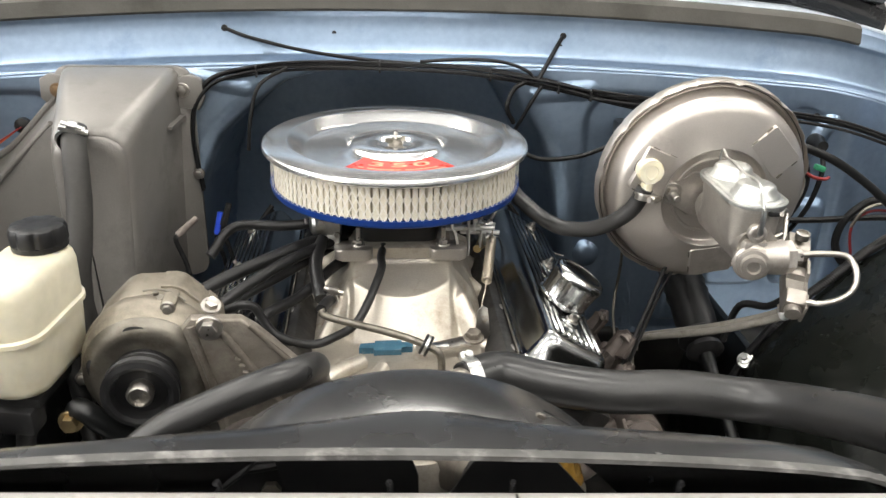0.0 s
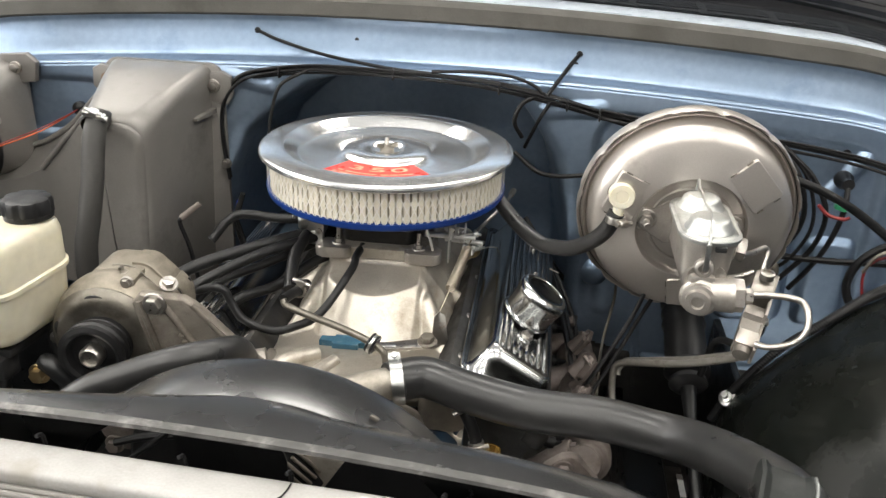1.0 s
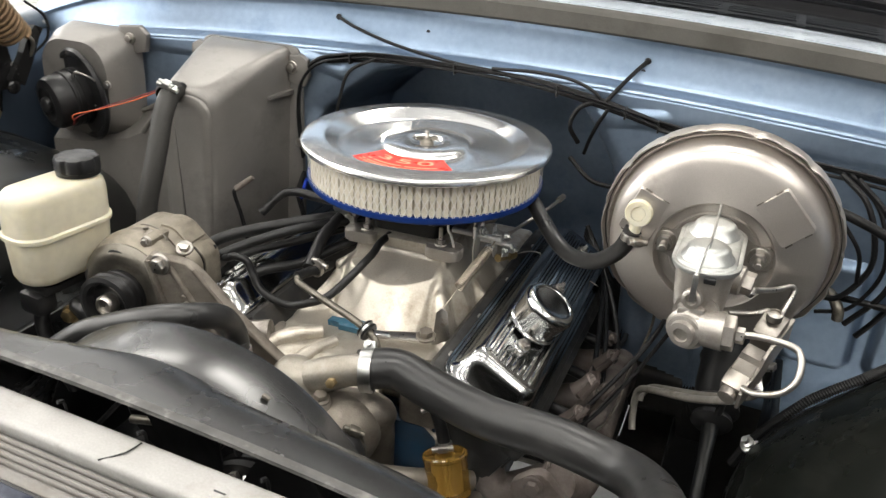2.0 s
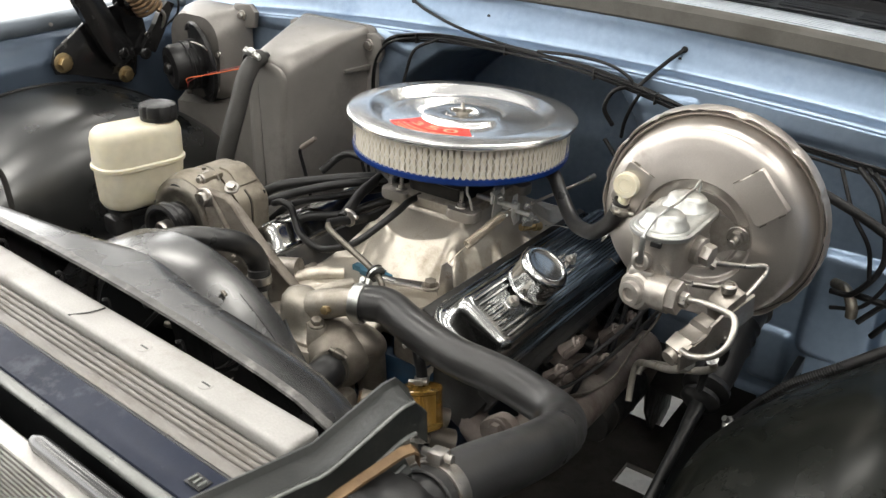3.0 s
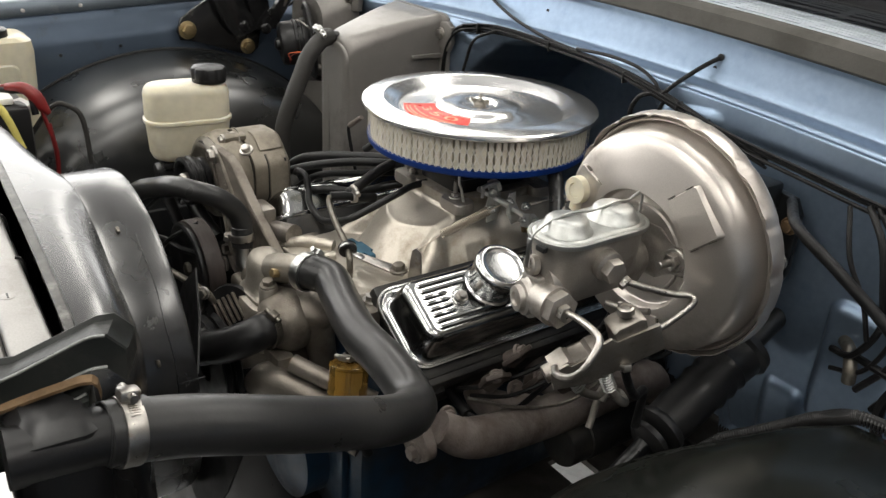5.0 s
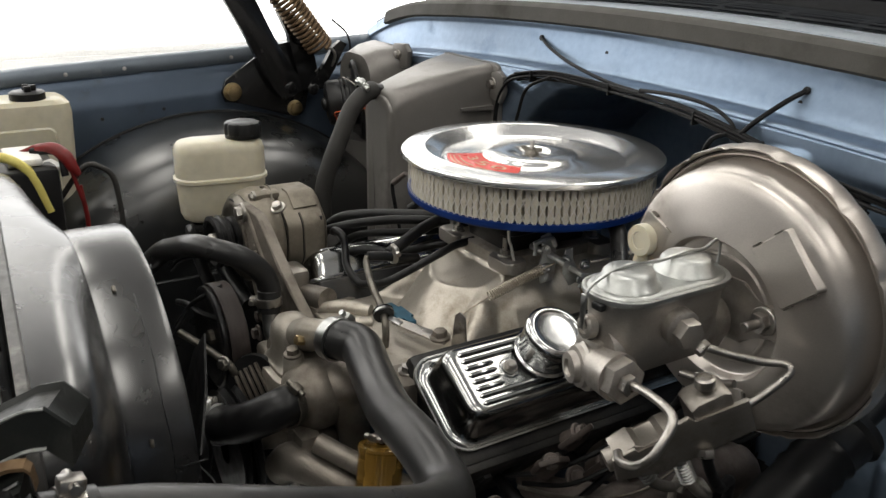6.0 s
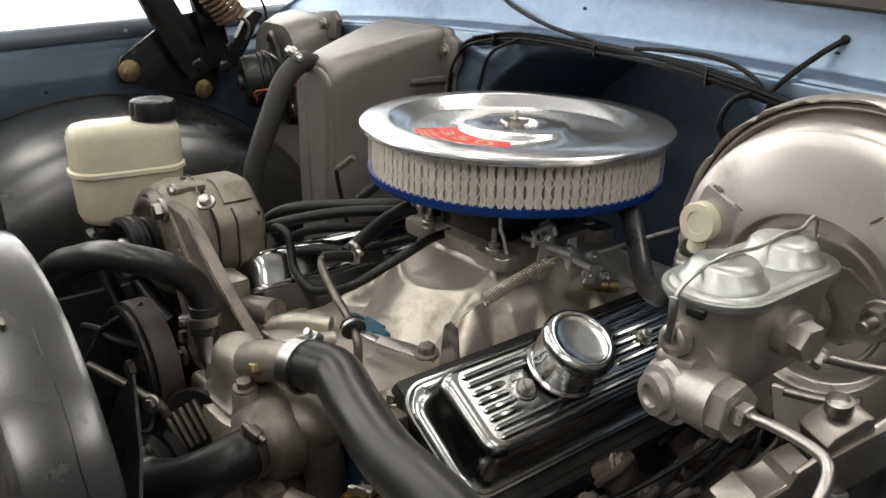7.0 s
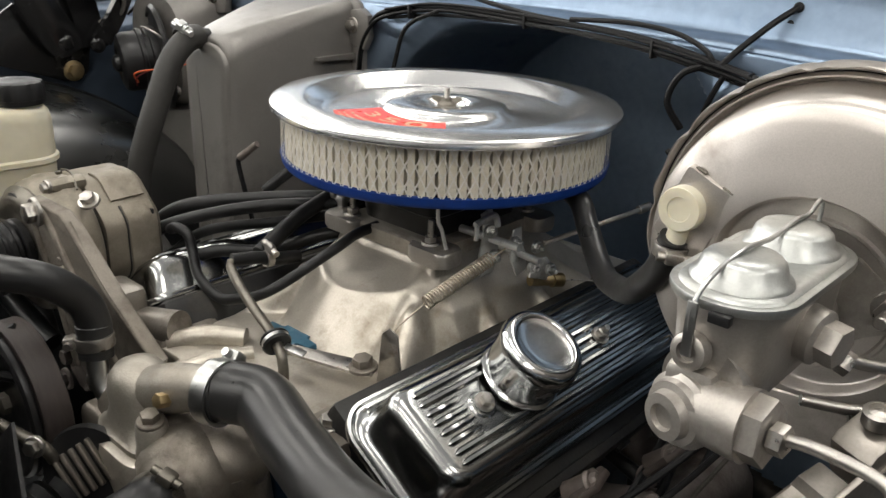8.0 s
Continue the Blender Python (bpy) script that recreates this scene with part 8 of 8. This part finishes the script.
tube(bm, [(0.555, 0.150, 0.93), (0.575, 0.125, 0.935), (0.588, 0.11, 0.92), (0.59, 0.11, 0.905)], 0.008, 10, 4)
solid("pipe_elbow", bm, M_DKSTEEL, "small dull steel elbow low on the firewall", "pipe elbow")

# ---- bonnet hinge on the wing ----
hinge = thing("hinge_assembly", (-0.83, -0.07, 1.0), "black steel bonnet hinge with a coil spring", "hinge")
bm = B()
prism(bm, [(-0.165, 0.048), (-0.158, 0.028), (-0.12, 0.022), (-0.02, -0.012), (0.005, -0.014), (0.02, 0.0), (0.03, 0.06), (0.045, 0.12), (0.02, 0.15), (-0.04, 0.14), (-0.085, 0.118), (-0.155, 0.074)], 0.008, axes((-0.845, 0, 1.008), (0, 1, 0), (0, 0, 1)), 0.002)
part("plate", bm, M_GLOSS, hinge)
bm = B()
rings = []
for y, z, w in ((-0.018, 1.045, 0.022), (-0.03, 1.07, 0.029), (-0.055, 1.11, 0.026), (-0.085, 1.17, 0.025), (-0.125, 1.25, 0.027), (-0.17, 1.34, 0.028), (-0.21, 1.42, 0.028)):
    rings.append([(-0.828, y - w, z - w * 0.4), (-0.828, y + w, z + w * 0.4), (-0.812, y + w, z + w * 0.4), (-0.806, y, z + 0.0), (-0.812, y - w, z - w * 0.4)])
loft(bm, rings)
arm = part("arm", bm, M_GLOSS, hinge)
bm = B()
rings = []
for y, z, w in ((0.03, 1.05, 0.022), (0.015, 1.12, 0.024), (0.0, 1.17, 0.02), (-0.03, 1.22, 0.012)):
    rings.append([(-0.838, y - w, z), (-0.838, y + w, z), (-0.822, y + w, z), (-0.822, y - w, z)])
loft(bm, rings)
part("link", bm, M_GLOSS, hinge)
for yy, zz in ((-0.025, 1.062), (0.028, 1.055), (0.004, 1.16)):
    bm = B()
    lathe(bm, [(0.013, 0), (0.013, 0.004), (0.010, 0.007), (0.004, 0.008), (0, 0.008)], along((-0.812, yy, zz), (1, 0, 0)), 18)
    part("pivot", bm, M_GLOSS, hinge)
bm = B()
rings = []
for yy, zz, w in ((0.035, 1.06, 0.014), (0.065, 1.10, 0.012), (0.085, 1.135, 0.011), (0.10, 1.15, 0.008)):
    rings.append([(-0.820, yy - w, zz + w * 0.5), (-0.820, yy + w, zz - w * 0.5), (-0.806, yy + w, zz - w * 0.5), (-0.806, yy - w, zz + w * 0.5)])
loft(bm, rings)
part("spring_arm", bm, M_GLOSS, hinge)
bm = B()
tube(bm, [(-0.815, -0.20, 1.41), (-0.815, 0.05, 1.52), (-0.80, 0.36, 1.50)], 0.016, 10, 4)
part("upper_link", bm, M_GLOSS, hinge)
bolt(hinge, (-0.836, -0.142, 1.057), (1, 0, 0), 0.0135, M_BRASS)
bolt(hinge, (-0.836, -0.006, 1.012), (1, 0, 0), 0.012, M_BRASS)
bm = B()
n, turns = 26 * 14, 26
fr2 = along((-0.805, 0.045, 1.142), (0, -0.60, 0.80))
tube(bm, [fr2 @ V(0.026 * math.cos(2 * math.pi * turns * k / n), 0.026 * math.sin(2 * math.pi * turns * k / n), 0.26 * k / n) for k in range(n + 1)], 0.0042, 8, 1)
part("spring", bm, M_RUSTCLIP, hinge, "dull brown steel coil spring")
bm = B()
tube(bm, [(-0.805, 0.05, 1.15), (-0.80, 0.075, 1.13), (-0.81, 0.07, 1.10), (-0.825, 0.04, 1.09)], 0.0036, 8, 5)
part("spring_hook", bm, M_STEEL, hinge)
hose("wire", [(-0.80, 0.07, 1.20), (-0.79, 0.10, 1.17), (-0.80, 0.11, 1.13), (-0.82, 0.09, 1.10)], 0.0025, M_WIRE, "thin black wire beside the hinge spring", "wire", group="loose wires", seg=6)

# ---- overflow tank and battery by the wing ----
jug = thing("washer_tank", (-0.78, -0.57, 0.88), "cream white plastic washer tank with a black cap", "washer tank")
bm = B()
loft(bm, [[(x, y, z) for x, y in rring(w, d, r, 5, -0.785, -0.57)] for z, w, d, r in ((0.88, 0.10, 0.19, 0.02), (1.06, 0.11, 0.205, 0.022), (1.078, 0.105, 0.20, 0.022), (1.085, 0.09, 0.18, 0.02))])
part("tank", bm, M_MILK, jug)
bm = B()
loft(bm, [[(-0.729, y, z) for y, z in rring(0.13, 0.14, 0.015, 4, -0.565, 0.97)], [(-0.726, y, z) for y, z in rring(0.124, 0.134, 0.013, 4, -0.565, 0.97)]])
part("embossed_panel", bm, M_MILK, jug)
bm = B()
lathe(bm, [(0.028, 1.084), (0.030, 1.086), (0.030, 1.097), (0.026, 1.100), (0, 1.100)], Matrix.Translation((-0.77, -0.535, 0)), 24)
for k in range(3):
    rbox(bm, (0.007, 0.012, 0.012), Matrix.Translation((-0.77 + 0.012 * (k - 1), -0.535 + 0.01 * (k % 2), 1.104)), 0.002)
part("cap", bm, M_PLASTIC, jug, "black cap")
bat = thing("battery", (-0.58, -0.62, 0.80), "black battery with a white label and coloured leads", "battery")
bm = B()
rbox(bm, (0.17, 0.19, 0.20), Matrix.Translation((-0.60, -0.625, 0.92)), 0.008)
part("case", bm, M_PLASTIC, bat)
bm = B()
rbox(bm, (0.10, 0.05, 0.012), Matrix.Translation((-0.585, -0.575, 1.027)), 0.003)
part("label", bm, M_LABEL, bat, "white label")
bm = B()
rbox(bm, (0.034, 0.022, 0.010), axes((-0.556, -0.535, 1.014), (1, 0.5, -0.2), (0, 1, 0)), 0.003)
part("label", bm, M_LABEL, bat, "small white label")
bm = B()
tube(bm, [(-0.575, -0.552, 1.040), (-0.556, -0.530, 1.042), (-0.543, -0.516, 1.030), (-0.535, -0.507, 1.012), (-0.530, -0.500, 1.000)], [0.007, 0.010, 0.0115, 0.009, 0.004], 12, 4)
part("terminal_boot", bm, M_REDWIRE, bat, "dark red rubber terminal boot")
for k, (pts, m, r) in enumerate((([(-0.55, -0.66, 1.02), (-0.53, -0.62, 1.045), (-0.52, -0.575, 1.02), (-0.52, -0.55, 0.95)], M_YELLOW, 0.0075), ([(-0.60, -0.575, 1.03), (-0.57, -0.54, 1.045), (-0.54, -0.515, 1.02), (-0.53, -0.50, 0.96)], M_REDWIRE, 0.0035), ([(-0.58, -0.56, 1.035), (-0.55, -0.525, 1.035), (-0.535, -0.52, 1.0)], M_WIRE, 0.006),
                              ([(-0.56, -0.535, 0.95), (-0.555, -0.49, 1.005), (-0.55, -0.465, 1.005), (-0.545, -0.445, 0.98), (-0.54, -0.44, 0.90)], M_HOSE_DRY, 0.0045), ([(-0.545, -0.50, 0.98), (-0.54, -0.495, 0.92), (-0.54, -0.50, 0.86)], M_REDWIRE, 0.004))):
    bm = B()
    tube(bm, pts, r, 10, 6)
    part("lead", bm, m, bat, ("yellow battery lead", "red battery lead", "black battery lead", "dry grey hose", "red battery lead")[k])

# ---- dark chassis below the engine ----
for s in (-1, 1):
    bm = B()
    rbox(bm, (0.07, 1.5, 0.15), Matrix.Translation((s * 0.43, -0.30, 0.50)), 0.01)
    solid("frame_rail", bm, M_APRON, "black steel chassis frame rail", "frame rail", "frame rails")
    bm = B()
    rbox(bm, (0.012, 1.0, 0.34), Matrix.Translation((s * 0.535, -0.205, 0.62)), 0.003)
    solid("splash_panel", bm, M_APRON, "black splash panel beside the frame rail", "panel", "splash panels", "structure")
bm = B()
rbox(bm, (0.86, 0.22, 0.10), Matrix.Translation((0, -0.32, 0.42)), 0.02)
solid("crossmember", bm, M_APRON, "black steel crossmember under the engine", "crossmember")
bm = B()
rbox(bm, (0.26, 0.6, 0.24), Matrix.Translation((0, 0.42, 0.56)), 0.03)
solid("gearbox", bm, M_HEAD, "greasy black gearbox behind the engine", "gearbox")
bm = B()
rbox(bm, (0.10, 0.16, 0.14), Matrix.Translation((0.41, -0.36, 0.64)), 0.02)
solid("steering_box", bm, M_HEAD, "greasy black steering box on the frame rail", "steering box")
bm = B()
tube(bm, [(0.395, -0.27, 0.45), (0.392, -0.262, 0.62)], 0.012, 12, 1)
solid("shock_absorber", bm, M_REDWIRE, "red shock absorber body low by the frame", "shock absorber")
slab("underbody", (1.9, 1.4, 0.02), (0, 1.25, 0.40), M_APRON, "plain black truck underbody behind the engine")
slab("cab_wall", (1.95, 0.03, 0.85), (0, 0.60, 0.82), M_APRON, "plain black cab wall behind the firewall")
slab("front_valance", (1.9, 0.03, 0.55), (-0.0, -0.93, 0.62), M_APRON, "plain black valance below the grille")
# panels added under the engine to keep out light from the white floor
bm = B()
for x0, x1, y0, y1 in ((0.06, 0.545, -0.475, 0.125), (0.06, 0.120, 0.125, 0.19), (0.196, 0.288, 0.125, 0.19), (0.352, 0.520, 0.125, 0.19), (0.06, 0.545, 0.19, 0.335), (0.0, 0.160, 0.335, 0.52), (0.300, 0.545, 0.335, 0.52)):
    rbox(bm, (x1 - x0, y1 - y0, 0.012), Matrix.Translation(((x0 + x1) / 2, (y0 + y1) / 2, 0.44)), 0)
solid("splash_shield", bm, M_DUSTY, "grey-brown panel added to block floor light, with openings under the steering shaft", "splash shield", kind="structure")
slab("splash_shield", (0.42, 0.95, 0.012), (-0.33, 0.0, 0.44), M_APRON, "plain black panel added under the alternator to block floor light")
